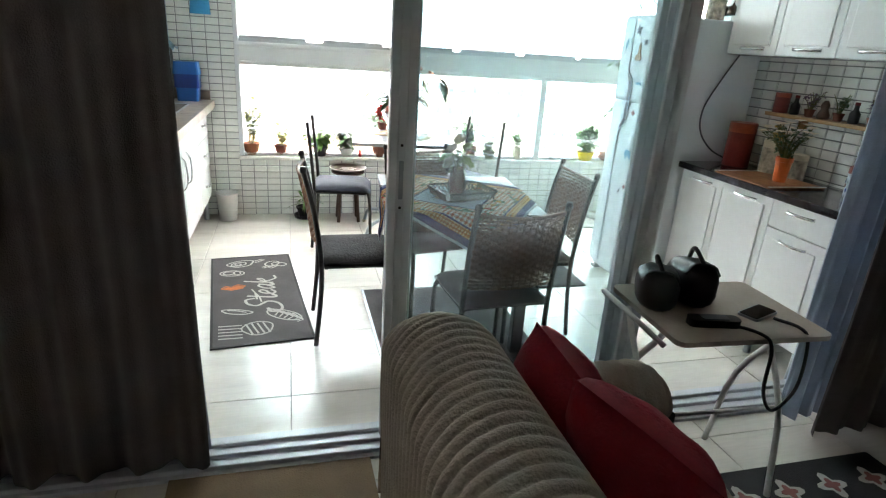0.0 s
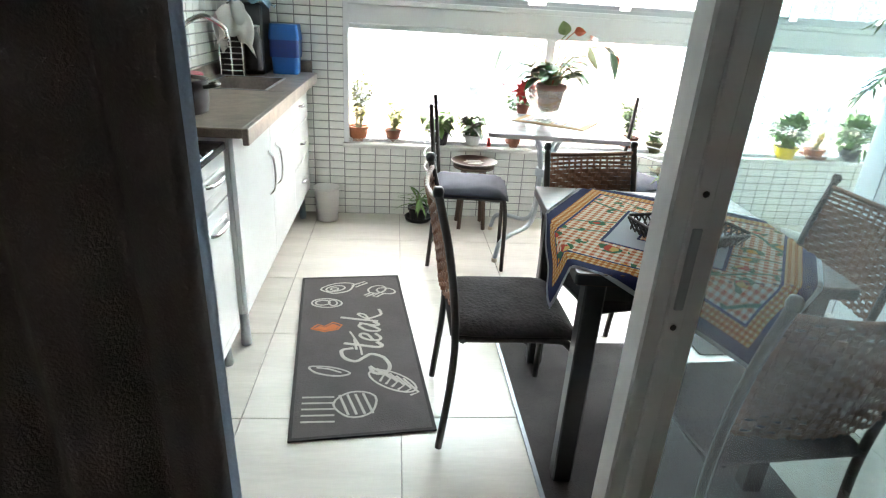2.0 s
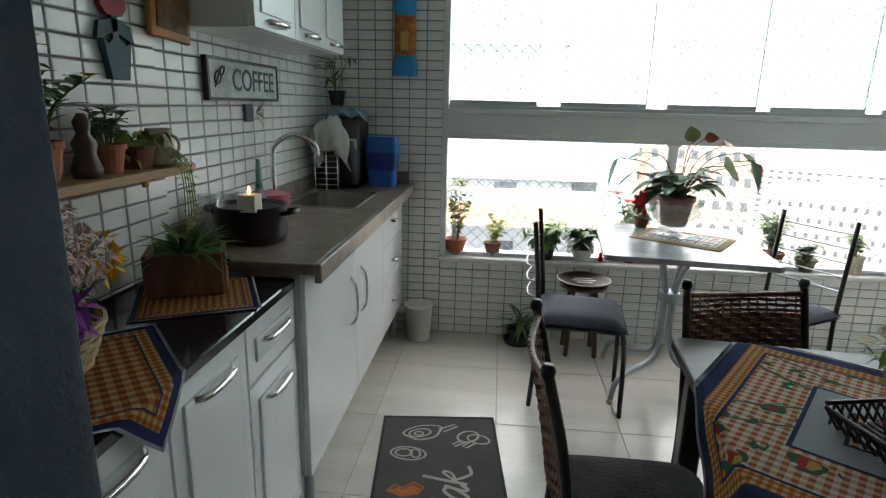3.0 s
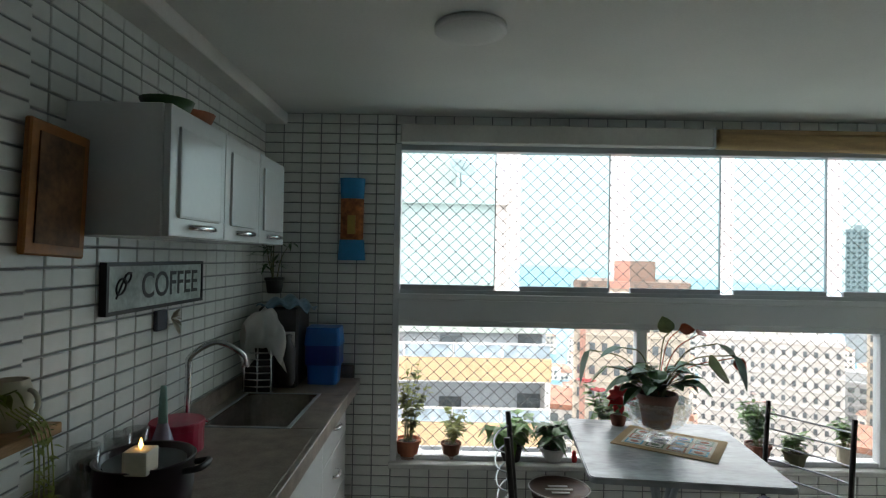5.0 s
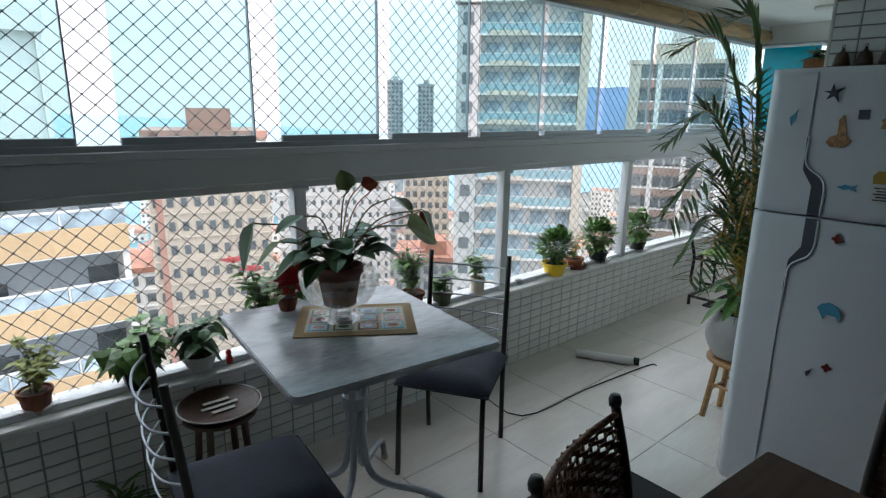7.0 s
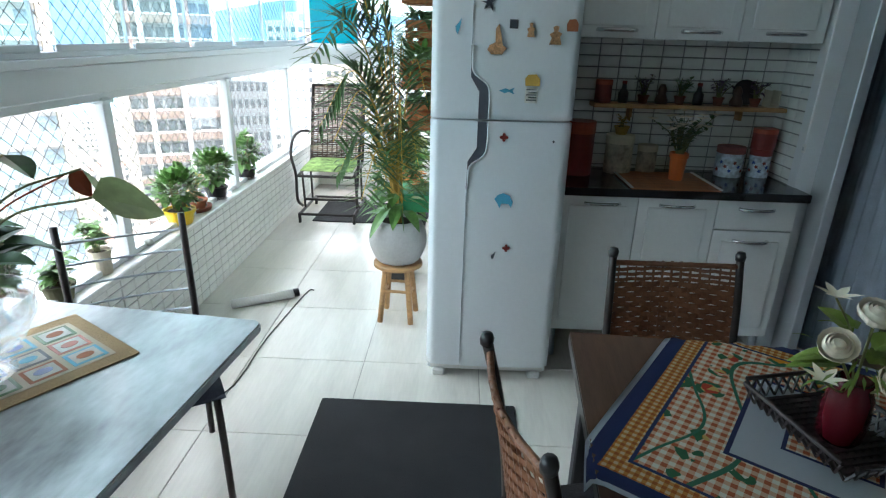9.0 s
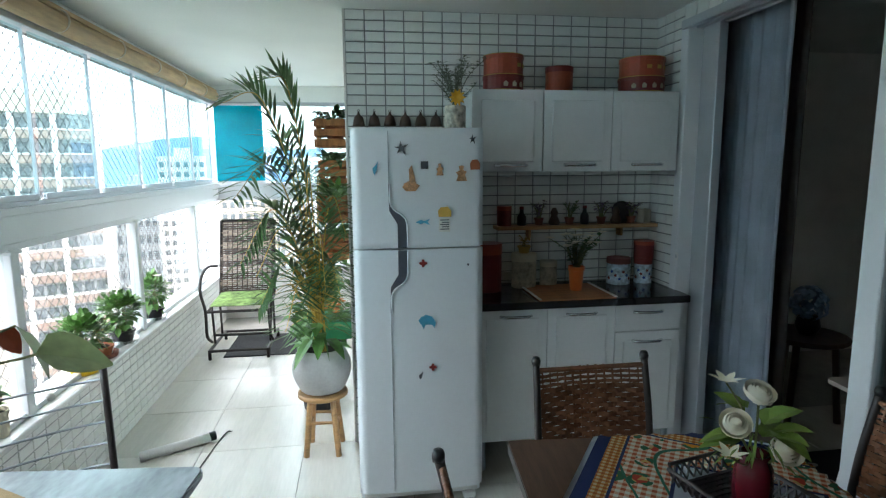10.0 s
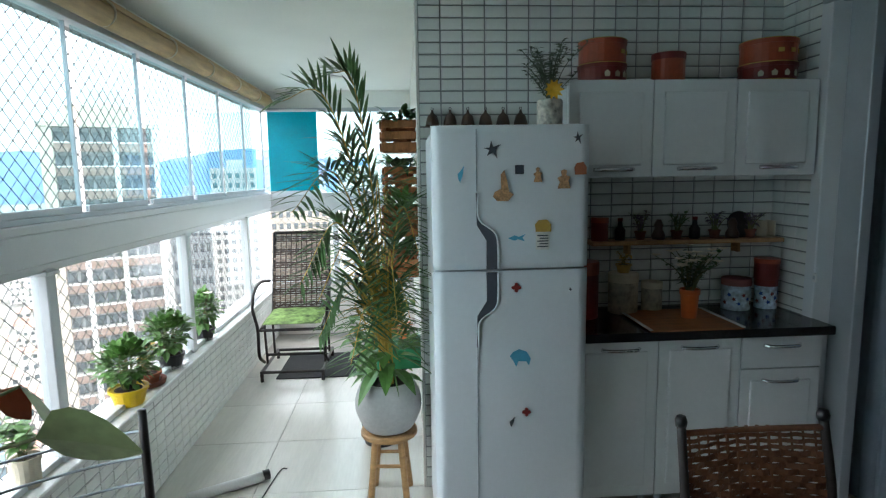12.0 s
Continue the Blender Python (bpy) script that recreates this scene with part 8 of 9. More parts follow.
for at_, r_ in (((2.96, 2.34, WT), 0.065), ((2.96, 2.19, WT), 0.05)):
    for o in [q for q in bpy.data.objects if q.name.startswith("tin") and q.parent is None and (q.matrix_basis.translation - Vector(at_)).length < 0.01]:
        turn0 = o.matrix_basis.to_euler().z
        for k in range(9):
            a = math.pi + (k - 4) * 0.33 - turn0
            z = (0.035, 0.075, 0.055)[k % 3]
            part("printed_flower", moved(flat_poly([(0.011 * (1 if j % 2 else 0.55) * math.cos(j * 0.628), 0.011 * (1 if j % 2 else 0.55) * math.sin(j * 0.628)) for j in range(10)], -0.001, 0.0012), pose(r_ * math.cos(a), r_ * math.sin(a), z, 90, 0, math.degrees(a) + 90)), M_BLUED if k % 2 else M_TINDARK, o)
bushy("bear-like yellow dried flower in a small pot", (2.96, 2.90, WT + 0.191), 0.03, 0.04, M_GOLD, M_LEAFO, 66, 0.06, 0.04, 40, 0.03, stems=6, group="canisters on the worktop")
M_TRAY = surf("reddish_slat_wood", (0.30, 0.12, 0.045), 0.5, vary=0.35, scale=8, fine=60, per=0.3)
bm_ = thing("bamboo_tray", "reddish wooden slat mat laid over the worktop", "tray", (2.775, 2.72, WT), 0)
slat_me = mesh_of("slat", box(0, -0.20, 0.001, 0.0125, 0.20, 0.007))
slat_me.materials.append(M_TRAY)
for k in range(22):
    o = new("slat", slat_me)
    o.parent = bm_
    o.matrix_basis = pose(-0.18 + 0.0165 * k, 0, 0)
for s in (-1, 1):
    part("edge", box(-0.182, s * 0.20 - 0.008, 0.0072, 0.182, s * 0.20 + 0.008, 0.012, 0.002), M_WHITEPL, bm_)
bushy("orange vase of small white flowers on the bamboo mat", (2.79, 2.66, WT + 0.008), 0.036, 0.13, surf("orange_vase", (0.62, 0.13, 0.02), 0.35), M_LEAFD, 71, 0.19, 0.16, 260, 0.036, stems=22, flowers=(M_WHITEFL, 0.95, 6, 0.036), flare=1.15, group="flowers on the worktop")
sk = thing("wall_socket", "small white socket on the door jamb", "socket", (2.725, 2.122, 1.10))
part("plate", box(-0.012, 0, -0.02, 0.012, 0.006, 0.02, 0.002), M_WHITEPL, sk)
part("button", box(-0.005, 0.006, -0.008, 0.005, 0.009, 0.008), M_ALUG, sk)

tagged(part("power_cord", tube(curve_pts([(2.86, 3.243, 1.55), (2.78, 3.243, 1.42), (2.69, 3.243, 1.24), (2.70, 3.243, 1.10), (2.80, 3.243, 0.99), (2.93, 3.243, 0.93)], 6), 0.005, 6), M_GRIP, smooth=True), "dark grey power cord hanging down the refrigerator's side", "cord")

# ---- west side small things ----
cs = thing("wooden_sign", "weathered white wooden sign reading coffee", "sign", (XL + 0.002, 4.075, 1.515), 90)
part("board", box(-0.315, -0.022, -0.07, 0.315, -0.004, 0.07, 0.003), surf("weathered_white_board", (0.50, 0.56, 0.54), 0.8, vary=0.35, scale=9, fine=60), cs)
bm = bmesh.new()
for a, b, c, d in ((-0.322, -0.078, 0.322, -0.066), (-0.322, 0.066, 0.322, 0.078), (-0.322, -0.066, -0.310, 0.066), (0.310, -0.066, 0.322, 0.066)):
    box(a, -0.026, b, c, -0.004, d, 0, bm)
part("frame", bm, M_SHOE, cs)
text_mesh("COFFEE", 0.118, M_SHOE, cs, pose(0.075, -0.0225, -0.002, 90), bold=0.001)
drw = bmesh.new()
for s in (ring(-0.245, 0.005, 0.028, 0.02, 0.7), ring(-0.21, 0.03, 0.02, 0.012, 0.7), [(-0.27, -0.03), (-0.22, 0.04), (-0.19, 0.045)]):
    tube([(x, -0.0235, y) for x, y in s], 0.0035, 5, drw)
part("script_mark", drw, M_SHOE, cs)
hk = thing("key_hook", "small dark hook board with dried flowers under the sign", "hook", (XL + 0.002, 4.10, 1.39), 90)
part("board", box(-0.035, -0.016, -0.035, 0.035, 0, 0.035, 0.003), M_STICK_D, hk)
bm = bmesh.new()
for k in range(16):
    a = rnd.uniform(0, 6.283)
    blade(bm, (0.05, -0.02, 0.0), (0.8 + math.cos(a), -0.4, math.sin(a)), 0.06, 0.02, 0.2, 0.2, 2)
part("dried_posy", bm, M_CREAM, hk)
wp = thing("picture", "amber wooden frame leaning off the wall beside the cabinet", "picture", (XL + 0.045, 3.49, 1.765), 90)
part("frame", moved(box(-0.105, -0.022, -0.155, 0.105, -0.004, 0.155, 0.004), pose(0, 0, 0, 0, 3, 0)), surf("amber_wood", (0.40, 0.15, 0.03), 0.45, vary=0.25), wp)
part("panel", moved(box(-0.078, -0.026, -0.128, 0.078, -0.018, 0.128), pose(0, 0, 0, 0, 3, 0)), surf("dim_picture", (0.20, 0.10, 0.04), 0.6, vary=0.5, scale=12), wp)
# ornament on the tile wall by the window
orn = thing("wall_hanging", "blue and orange painted cylinder hanging on the tiled wall", "ornament", (-0.385, YW - 0.002, 1.60))
M_BRIGHTB = surf("bright_blue_paint", (0.02, 0.26, 0.55), 0.5)
M_ORN = surf("orange_brown_paint", (0.42, 0.14, 0.04), 0.6, vary=0.5, scale=20)
def half_cyl(z0, z1, r0, r1):
    return lathe([(r0, z0), ((r0 + r1) / 2, (z0 + z1) / 2), (r1, z1)], 20, m=Matrix.Translation((0, -0.04, 0)) @ Matrix.Diagonal((1, 0.45, 1, 1)))
part("body", half_cyl(0.11, 0.33, 0.062, 0.062), M_ORN, orn, smooth=False)
part("lower_band", half_cyl(0.0, 0.11, 0.075, 0.066), M_BRIGHTB, orn)
part("upper_band", half_cyl(0.33, 0.44, 0.062, 0.068), M_BRIGHTB, orn)
part("motif", box(-0.02, -0.072, 0.14, 0.022, -0.066, 0.24), M_GOLD, orn)
for k, (yy, mm) in enumerate(((3.78, M_LEAFD), (3.93, M_TERRA))):
    b = thing("bowl", "small dark bowl kept on top of the wall cabinet", "bowl", (-0.70, yy, 2.016), group="bowls on the wall cabinet")
    part("body", lathe([(0.035, 0.0), (0.06, 0.015), (0.075, 0.05), (0.07, 0.05), (0.055, 0.018), (0.001, 0.01)], 18, caps=False), mm, b, smooth=True)
# bin on the counter
bn = thing("plastic_bin", "blue two-tone plastic bin with a lid on the counter", "bin", (-0.50, 5.09, CZ))
bm = flat_poly(round_rect(0.15, 0.13, 0.02), 0.001, 0.20)
for v in bm.verts:
    if v.co.z > 0.1:
        v.co.x *= 1.12
        v.co.y *= 1.12
part("bucket", bm, M_BLUE, bn)
part("band", flat_poly(round_rect(0.176, 0.154, 0.02), 0.10, 0.20), M_BLUED, bn)
bm = flat_poly(round_rect(0.185, 0.16, 0.02), 0.20, 0.29)
for v in bm.verts:
    if v.co.z > 0.25:
        v.co.x *= 0.9
        v.co.y *= 0.9
part("lid", bm, M_BLUE, bn)
# water purifier / coffee machine under a cloth, plus dish rack
wm = thing("coffee_machine", "black countertop machine half covered with a white towel", "appliance", (-0.70, 5.03, CZ), 0)
part("body", box(-0.10, -0.10, 0.001, 0.10, 0.14, 0.40, 0.03, seg=3), M_PLASTICBLACK, wm)
part("front_panel", box(0.02, -0.104, 0.08, 0.085, -0.099, 0.28, 0.002), M_PAPER, wm)
part("panel_mark", box(0.036, -0.107, 0.12, 0.068, -0.1035, 0.2), M_STICK_D, wm)
part("carafe", lathe([(0.045, 0.03), (0.052, 0.05), (0.052, 0.2), (0.03, 0.25), (0.035, 0.27)], 16, m=pose(0.05, -0.15, 0)), M_PLASTICBLACK, wm, smooth=True)
tw = sheet(lambda u, v: Vector((-0.82 + 0.20 * u + 0.02 * math.sin(7 * v), 4.76 + 0.05 * math.sin(5 * u) + 0.06 * v, CZ + 0.40 - 0.28 * abs(v - 0.45) ** 1.2 * 1.6 - 0.06 * (2 * u - 1) ** 2 + 0.01 * math.sin(11 * u))), 16, 16, 0.003)
tagged(part("towel", tw, M_WHITEPL, smooth=True), "white kitchen towel draped over the dish rack", "towel")
dr = thing("dish_rack", "small chrome wire dish rack by the tap", "rack", (-0.77, 4.92, CZ))
for k in range(9):
    part("wire", tube(curve_pts([(-0.06, -0.08, 0.03 + 0.032 * k), (0.0, -0.095, 0.03 + 0.032 * k), (0.07, -0.08, 0.03 + 0.032 * k)], 4), 0.004, 6), M_CHROME, dr)
for x in (-0.06, 0.005, 0.07):
    part("upright", tube([(x, -0.085, 0.0), (x, -0.085, 0.32)], 0.005, 6), M_CHROME, dr)
part("back_sheet", box(-0.065, -0.072, 0.001, 0.075, -0.066, 0.33, 0.002), M_PLASTICBLACK, dr)
bgp = sheet(lambda u, v: Vector((-0.80 + 0.25 * u, 4.90 + 0.22 * v, CZ + 0.405 + 0.045 * math.sin(3.1 * u) * math.sin(3.1 * v) + 0.012 * math.sin(17 * u + 9 * v) - 0.10 * max(0, u - 0.8) ** 1.0)), 18, 18, 0.002)
tagged(part("plastic_bag", bgp, surf("pale_blue_plastic", (0.20, 0.34, 0.46), 0.35, vary=0.4, scale=20), smooth=True), "crumpled pale blue plastic bag on top of the machine", "bag")
bushy("bamboo-like plant standing in the corner on the machine", (-0.76, 5.06, CZ + 0.46), 0.04, 0.08, M_PLASTICBLACK, M_LEAFD, 81, 0.26, 0.13, 34, 0.13, stems=5, width=0.16, droop=0.5, group="plants on the counter")
# pan with candle, red bowl, bottle, glasses
pn = thing("cooking_pot", "dark two-handled cooking pot on the counter", "pot", (-0.655, 3.62, CZ))
part("body", lathe([(0.095, 0.001), (0.112, 0.008), (0.118, 0.05), (0.120, 0.125), (0.124, 0.128), (0.121, 0.131), (0.114, 0.128), (0.110, 0.012), (0.001, 0.01)], 30, caps=False), surf("dark_enamel", (0.035, 0.022, 0.028), 0.3), pn, smooth=True)
for s in (-1, 1):
    part("handle", tube(curve_pts([(s * 0.116, -0.035, 0.105), (s * 0.155, -0.03, 0.112), (s * 0.155, 0.03, 0.112), (s * 0.116, 0.035, 0.105)], 4), 0.009, 6), M_PLASTICBLACK, pn, smooth=True)
part("base_insert", lathe([(0.10, 0.012), (0.10, 0.118), (0.001, 0.12)], 20, caps=False), M_SHOE, pn)
cd = thing("candle", "square cream candle burning on the dark pot", "candle", (-0.62, 3.53, CZ + 0.121))
part("wax", box(-0.03, -0.03, 0.0, 0.03, 0.03, 0.058, 0.006, seg=2), M_WHITEFL, cd)
M_FLAME = bpy.data.materials.new("candle_flame")
M_FLAME.use_nodes = True
M_FLAME.node_tree.nodes["Principled BSDF"].inputs["Emission Color"].default_value = rgb((1.0, 0.55, 0.15))
M_FLAME.node_tree.nodes["Principled BSDF"].inputs["Emission Strength"].default_value = 3.0
part("flame", lathe([(0.001, 0.058), (0.006, 0.066), (0.003, 0.078), (0.001, 0.084)], 10, caps=False), M_FLAME, cd, "small flame")
tin("red plastic bowl beside the sink", (-0.77, 4.04, CZ), 0.085, 0.10, surf("red_plastic", (0.42, 0.012, 0.05), 0.35), surf("red_plastic_lid", (0.42, 0.012, 0.05), 0.35), "things on the counter", name="bowl")
bo = thing("bottle", "soap bottle with a tall green neck", "bottle", (-0.72, 3.84, CZ))
part("body", lathe([(0.036, 0.001), (0.04, 0.01), (0.036, 0.08), (0.014, 0.15)], 16), surf("violet_soap", (0.34, 0.30, 0.42), 0.25), bo, smooth=True)
part("neck", lathe([(0.014, 0.15), (0.011, 0.22), (0.008, 0.26)], 12), surf("pale_green_plastic", (0.30, 0.52, 0.46), 0.4), bo, smooth=True)
for x, y, h in ((-0.80, 3.60, 0.16), (-0.79, 3.73, 0.15), (-0.70, 3.74, 0.10), (-0.82, 3.88, 0.12)):
    g = thing("drinking_glass", "clear drinking glass on the counter", "glass", (x, y, CZ), group="glasses on the counter")
    part("glass", lathe([(0.026, 0.001), (0.03, 0.004), (0.036, h), (0.034, h), (0.028, 0.008), (0.001, 0.008)], 18, caps=False), M_CLEARPL, g, smooth=True).visible_shadow = False

# wooden box planter and flower basket on the black worktop
LT = LZ + LH + 0.037
wx = thing("wooden_planter", "brown wooden box planter with a spiky green plant", "planter", (-0.66, 3.20, LT), 25)
for s in (-1, 1):
    part("side", box(-0.095, s * 0.075 - 0.008, 0.0, 0.095, s * 0.075 + 0.008, 0.115, 0.003), M_BOXWOOD, wx)
    part("side", box(s * 0.095 - 0.008, -0.066, 0.0, s * 0.095 + 0.008, 0.066, 0.113, 0.003), M_BOXWOOD, wx)
part("lining", box(-0.085, -0.066, 0.002, 0.085, 0.066, 0.10), surf("green_lining", (0.02, 0.16, 0.09), 0.6), wx)
part("latch", lathe([(0.012, 0), (0.012, 0.01)], 8, m=pose(0.103, 0, 0.07, 0, 90)), M_DARKMETAL, wx)
bl = bmesh.new()
for k in range(70):
    a = rnd.uniform(0, 6.283)
    blade(bl, (0.02 * math.cos(a), 0.02 * math.sin(a), 0.10), (math.cos(a), math.sin(a), rnd.uniform(0.2, 1.6)), rnd.uniform(0.10, 0.17), 0.018, 0.35, 0.3, 4)
part("foliage", bl, M_LEAF, wx)
fb = thing("flower_basket", "wicker basket of pink and purple artificial flowers", "flowers", (-0.68, 2.67, LT), 0)
bm = bmesh.new()
for k in range(9):
    r = 0.10 + 0.004 * k
    tube([(r * math.cos(a), r * math.sin(a), 0.006 + 0.011 * k + 0.003 * math.sin(9 * a + 3.1 * (k % 2))) for a in [6.283 * j / 40 for j in range(41)]], 0.006, 5, bm)
part("weave", bm, M_BAMBOO, fb)
part("base", lathe([(0.10, 0.0), (0.10, 0.008)], 20), M_BAMBOO, fb)
part("stake", tube([(0.03, 0.06, 0.10), (0.02, 0.05, 0.40)], 0.006, 6), M_WOODDARK, fb, smooth=True)
def flower_cloud(n, c, rad, size, mat, nm, seedv):
    rnd = random.Random(seedv)
    b = bmesh.new()
    for k in range(n):
        d = Vector((rnd.gauss(0, 1), rnd.gauss(0, 1), rnd.gauss(0.25, 0.8))).normalized()
        p = Vector(c) + Vector((d.x * rad[0], d.y * rad[1], d.z * rad[2])) * rnd.uniform(0.6, 1.05)
        for q in range(5):
            a = 6.283 * q / 5 + k
            e = d.orthogonal().normalized()
            f = d.cross(e)
            blade(b, p, e * math.cos(a) + f * math.sin(a) + d * 0.5, size, size * 0.6, 0.1, 0.2, 2)
    part(nm, b, mat, fb)
flower_cloud(330, (0, 0, 0.20), (0.14, 0.17, 0.13), 0.020, M_PINK, "pink_bloom", 1)
flower_cloud(5, (0.12, -0.02, 0.15), (0.03, 0.08, 0.05), 0.05, M_PURPLE, "purple_bloom", 2)
flower_cloud(12, (0.03, 0.19, 0.17), (0.03, 0.04, 0.06), 0.03, M_YELFL, "yellow_bloom", 3)
flower_cloud(14, (0, 0, 0.16), (0.13, 0.13, 0.07), 0.06, M_LEAFD, "foliage", 4)

# west shelf with plants, figure and mug
ws = thing("wall_shelf", "narrow pine shelf on the tiled pier", "shelf")
part("board", box(XL + 0.042, 2.52, 1.235, XL + 0.175, 3.36, 1.258, 0.002), M_WOOD, ws)
for y in (2.75, 3.15):
    part("knob", lathe([(0.008, -0.02), (0.01, -0.01), (0.01, 0.0)], 8, m=pose(XL + 0.15, y, 1.235)), M_GOLD, ws)
sx = XL + 0.105
bushy("orange flowered plant in a terracotta pot on the pine shelf", (sx, 2.86, 1.259), 0.045, 0.09, M_TERRA, M_LEAF, 91, 0.20, 0.14, 110, 0.06, stems=12, flowers=(M_YELFL, 0.5, 6, 0.03), group="things on the pine shelf")
bushy("leafy plant in a terracotta pot on the pine shelf", (sx, 3.08, 1.259), 0.035, 0.07, M_TERRA, M_LEAFD, 92, 0.10, 0.09, 70, 0.05, stems=9, group="things on the pine shelf")
bushy("trailing plant hanging from the end of the pine shelf", (sx, 3.19, 1.259), 0.04, 0.06, M_TERRAD, M_LEAFY, 93, 0.05, 0.08, 60, 0.04, stems=8, droop=1.2, group="things on the pine shelf")
bm = bmesh.new()
for k in range(5):
    cp = curve_pts([(sx + 0.04, 3.24 + 0.012 * k, 1.31), (sx + 0.085, 3.25 + 0.012 * k, 1.26), (sx + 0.09, 3.25 + 0.015 * k, 1.12), (sx + 0.08, 3.24 + 0.02 * k, 1.0 + 0.03 * k)], 8)
    tube(cp, 0.0015, 4, bm)
    for p in cp[4:]:
        a = rnd.uniform(0, 6.283)
        blade(bm, p, (math.cos(a), math.sin(a), -0.2), 0.022, 0.012, 0.2, 0.2, 2)
tagged(part("trailing_vine", bm, M_LEAFY), "thin yellow-green vine trailing off the shelf", "plant")
mg = thing("mug", "pale patterned mug on the end of the pine shelf", "mug", (sx, 3.30, 1.259))
part("cup", lathe([(0.032, 0.0), (0.04, 0.02), (0.042, 0.07), (0.034, 0.10), (0.03, 0.10), (0.036, 0.07), (0.001, 0.02)], 18, caps=False), M_CREAM, mg, smooth=True)
part("handle", tube([(0.04 + 0.02 * math.sin(a), 0, 0.055 + 0.025 * math.cos(a)) for a in [3.14 * k / 8 for k in range(9)]], 0.005, 6), M_CREAM, mg, smooth=True)
fg = thing("figurine", "small brown clay figure on the pine shelf", "figurine", (sx + 0.02, 2.98, 1.259))
part("figure", lathe([(0.03, 0), (0.034, 0.02), (0.022, 0.055), (0.028, 0.08), (0.014, 0.10), (0.02, 0.125), (0.008, 0.145)], 14), M_WOODDARK, fg, smooth=True)
wbx = thing("gift_box", "white patterned paper box on the pine shelf", "box", (sx + 0.03, 2.72, 1.259), 20)
part("box", box(-0.05, -0.06, 0, 0.05, 0.06, 0.085, 0.008, seg=2), surf("printed_white_paper", (0.62, 0.62, 0.60), 0.7, vary=0.25, scale=25), wbx)
part("bow", lathe([(0.001, 0.085), (0.03, 0.095), (0.02, 0.11), (0.001, 0.115)], 10, caps=False), M_CREAM, wbx)
# painted tulip on the pier
tu = thing("wall_tulip", "painted wooden tulip in a teal pot on the pier", "ornament", (XL + 0.042, 3.235, 1.455), 90)
part("pot", moved(flat_poly([(-0.035, 0.03), (0.035, 0.03), (0.055, 0.13), (0.035, 0.118), (0.02, 0.13), (-0.02, 0.13), (-0.035, 0.118), (-0.055, 0.13)], 0, 0.018), pose(0, 0, 0, 90)), surf("dark_teal_paint", (0.02, 0.08, 0.10), 0.6, vary=0.2), tu)
part("stem", box(-0.012, -0.014, 0.125, 0.012, -0.004, 0.2), M_STICK_D, tu)
part("leaf", moved(flat_poly([(-0.075, 0.125), (0.0, 0.15), (0.075, 0.125), (0.06, 0.17), (0.0, 0.185), (-0.06, 0.17)], 0.002, 0.014), pose(0, 0, 0, 90)), surf("dark_teal_leaf", (0.015, 0.07, 0.08), 0.6), tu)
part("bloom", moved(flat_poly([(-0.05, 0.21), (-0.03, 0.19), (0.03, 0.19), (0.05, 0.21), (0.055, 0.30), (0.028, 0.275), (0.0, 0.305), (-0.028, 0.275), (-0.055, 0.30)], 0, 0.016), pose(0, 0, 0, 90)), surf("faded_red_paint", (0.34, 0.03, 0.05), 0.6), tu)
# satellite dish on the roof block outside
sd_ = thing("satellite_dish", "pale satellite dish on the neighbouring roof", "dish", (0.95, 33.5, 5.55 + 0.0))
part("mast", tube([(0, 0, -0.2), (0, 0, 0.8)], 0.05, 8), M_BGREY, sd_)
part("dish", moved(lathe([(0.001, 0.0), (0.4, 0.06), (0.75, 0.2), (0.74, 0.22), (0.4, 0.09), (0.001, 0.03)], 20, caps=False), pose(0, 0, 0.95, 38, 30, 0)), M_BGREY, sd_, smooth=True)
part("feed_arm", tube([(0, 0, 0.95), (0.35, -0.5, 1.5)], 0.025, 6), M_BGREY, sd_)

# ---- floor tiles ----
P = 0.573
fx0, fy0 = 0.23 - 2 * P, 3.0 - 9 * P
ft = mesh_of("floor_tile", box(-P / 2 + 0.0015, -P / 2 + 0.0015, -0.008, P / 2 - 0.0015, P / 2 - 0.0015, 0.0, 0.0012))
ft.materials.append(M_FLOOR)
for i in range(-3, 11):
    for j in range(0, 13):
        cx, cy = fx0 + P * (i + 0.5), fy0 + P * (j + 0.5)
        if cx > 3.3 and cy < 3.5 or cy > YW + 0.1:
            continue
        o = new("floor_tile", ft)
        o.parent = floor
        o.matrix_basis = Matrix.Translation((cx, cy, 0))

# ---- wall and floor tiles ----
TW, TH = 0.106, 0.0545


def tile_mesh(name, w, h, d, mat):
    bm = box(-w / 2, -d, -h / 2, w / 2, 0.0, h / 2)
    bmesh.ops.bevel(bm, geom=[e for e in bm.edges if all(v.co.y < -d / 2 for v in e.verts)], offset=0.0025, segments=1, affect="EDGES")
    me = mesh_of(name, bm)
    me.materials.append(mat)
    return me


TILE = tile_mesh("tile", TW - 0.006, TH - 0.006, 0.007, M_TILE)


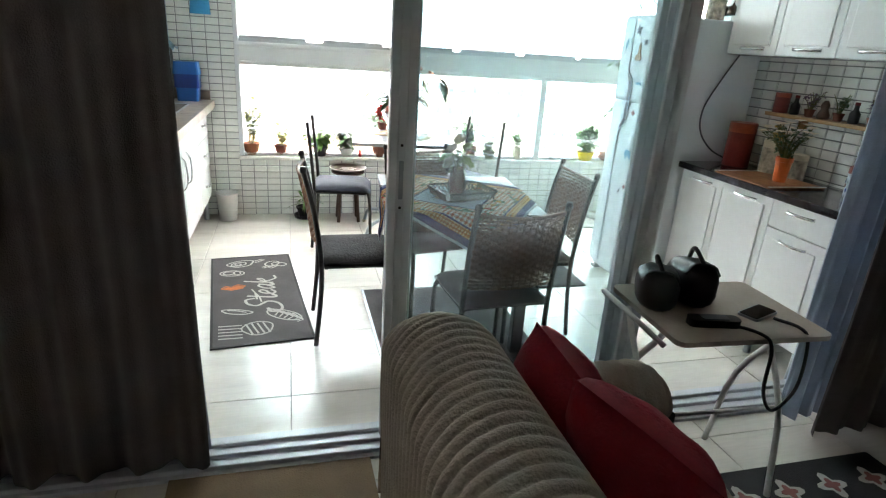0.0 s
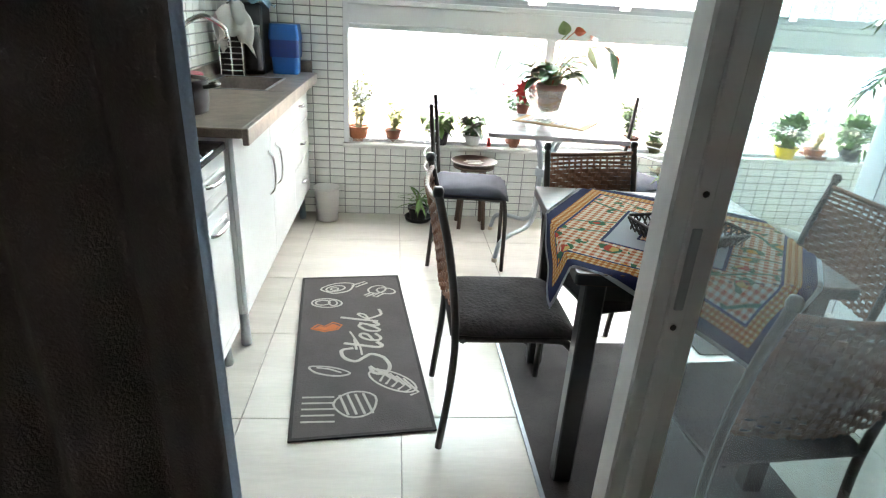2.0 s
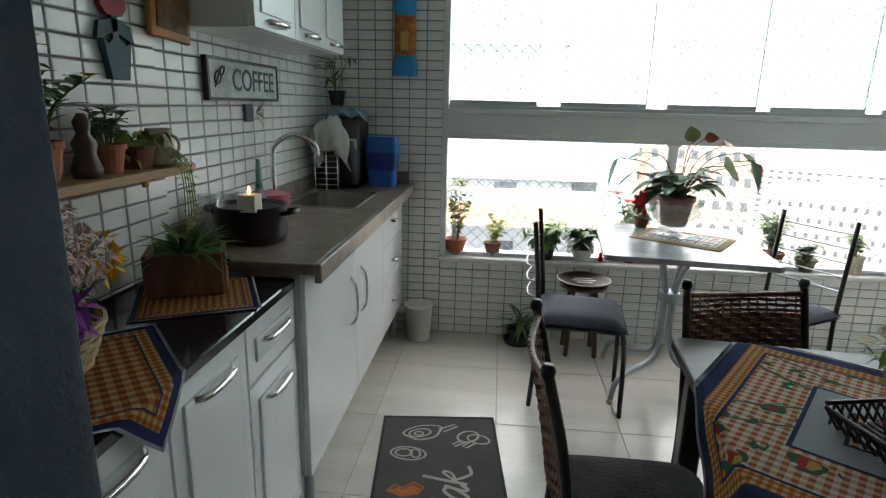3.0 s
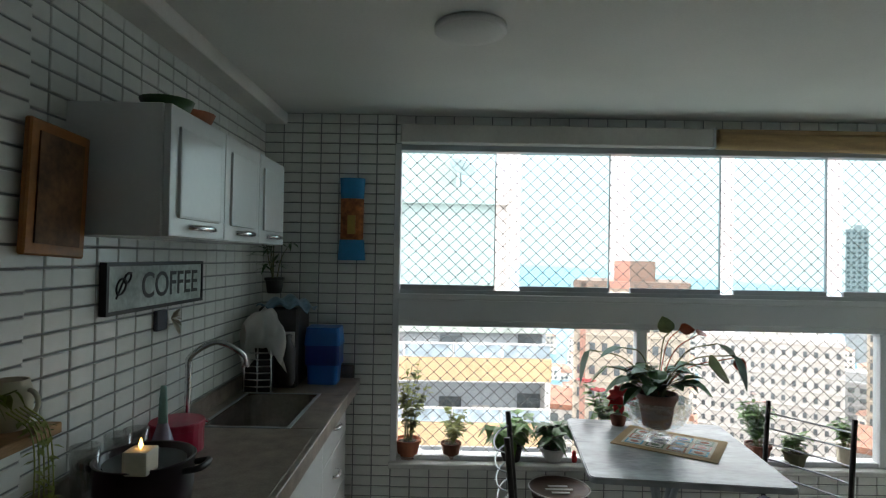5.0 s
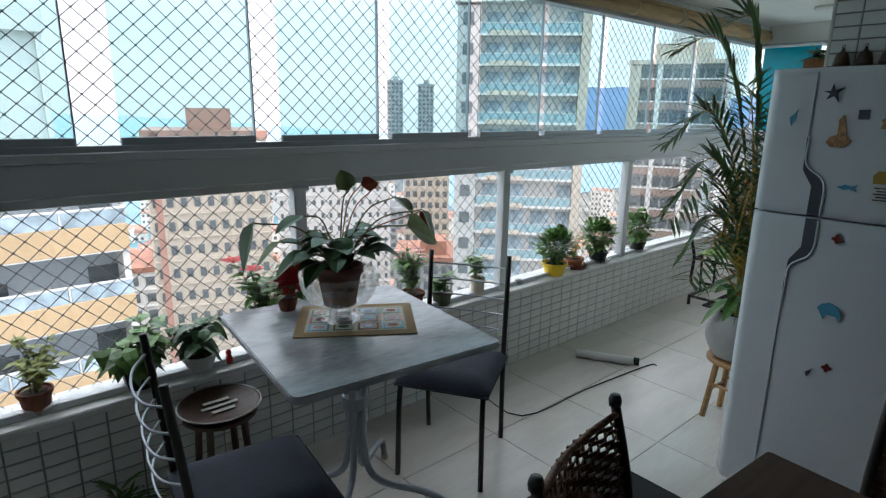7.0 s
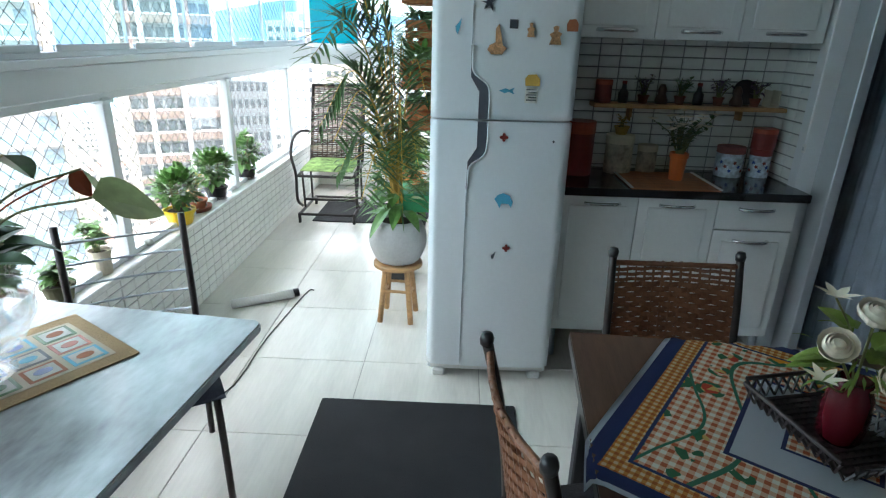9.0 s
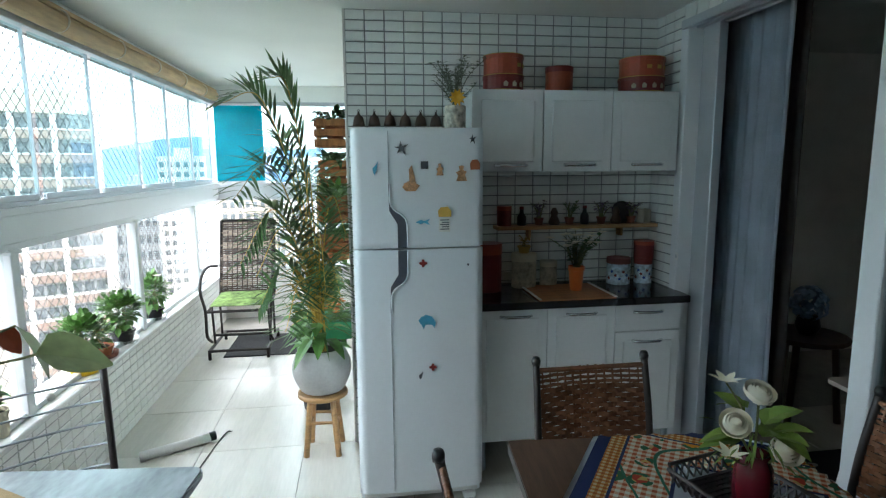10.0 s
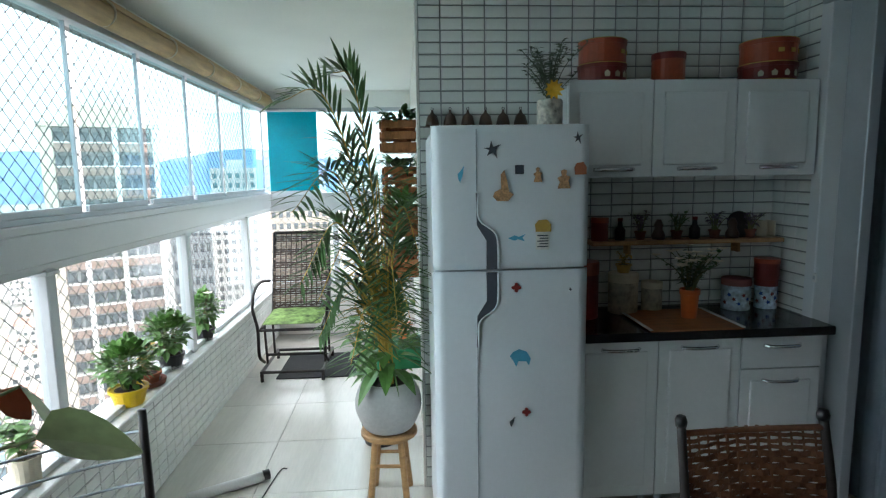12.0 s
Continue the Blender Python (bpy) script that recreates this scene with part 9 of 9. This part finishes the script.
def tile_wall(wall, origin, rz, w, h, near):
    """Lays tiles over a wall: origin is the lower left corner seen from the front, rz turns the face; the 300 nearest to the height and place given stay single."""
    cells = []
    m = Matrix.Translation(origin) @ Matrix.Rotation(radians(rz), 4, "Z")
    nu, nv = max(1, round(w / TW)), max(1, round(h / TH))
    pu, pv = w / nu, h / nv
    fit = Matrix.Diagonal(((pu - 0.006) / (TW - 0.006), 1, (pv - 0.006) / (TH - 0.006), 1))
    for i in range(nu):
        for j in range(nv):
            u, v = (i + 0.5) * pu, (j + 0.5) * pv
            cells.append((abs(u - near[0]) + abs(v - near[1]), u, v))
    cells.sort()
    for _, u, v in cells[:300]:
        o = new("tile", TILE)
        o.parent = wall
        o.matrix_basis = m @ Matrix.Translation((u, random.uniform(-0.0006, 0.0006), v)) @ fit
    verts, faces = [], []
    base = [v.co.copy() for v in TILE.vertices]
    polys = [tuple(p.vertices) for p in TILE.polygons]
    for _, u, v in cells[300:]:
        k = len(verts)
        verts += [m @ (fit @ c + Vector((u, 0, v))) for c in base]
        faces += [tuple(k + i for i in p) for p in polys]
    if verts:
        me = bpy.data.meshes.new("tiles")
        me.from_pydata(verts, [], faces)
        me.materials.append(M_TILE2)
        ob = new("tiles", me)
        ob.parent = wall
        tagged(ob, "small white glazed tiles", kind="stuff")


tile_wall(wall_west, (XL - 0.004, 3.43, 0), 90, YW - 3.43, H, (0.8, 1.45))
tile_wall(wall_pier, (XL + 0.031, YD1, 0), 90, 3.43 - YD1, H, (1.2, 1.45))
tile_wall(wall_north, (XL, YW + 0.004, 0), 0, -0.16 - XL, H, (0.5, 1.2))
tile_wall(parapet, (-0.16, YW + 0.004, 0), 0, XE + 0.16, SILL - 0.03, (1.6, 0.25))
tile_wall(wall_east, (XK + 0.004, YK, 0), -90, YK - YD1 + 0.004, H, (0.6, 1.9))
tile_wall(head_beam, (-0.16, YW + 0.02, WTOP + 0.005), 0, XE + 0.16, H - WTOP - 0.005, (1.6, 0.05))
tile_wall(bpy.data.objects["wall_south_return"], (XK + 0.004, YD1 - 0.004, 0), 180, XK - 2.80, H, (0.1, 1.4))
tile_wall(bpy.data.objects["wall_south_lintel"], (2.80, YD1, 2.32), 180, 3.66, H - 2.32, (0.3, 0.05))
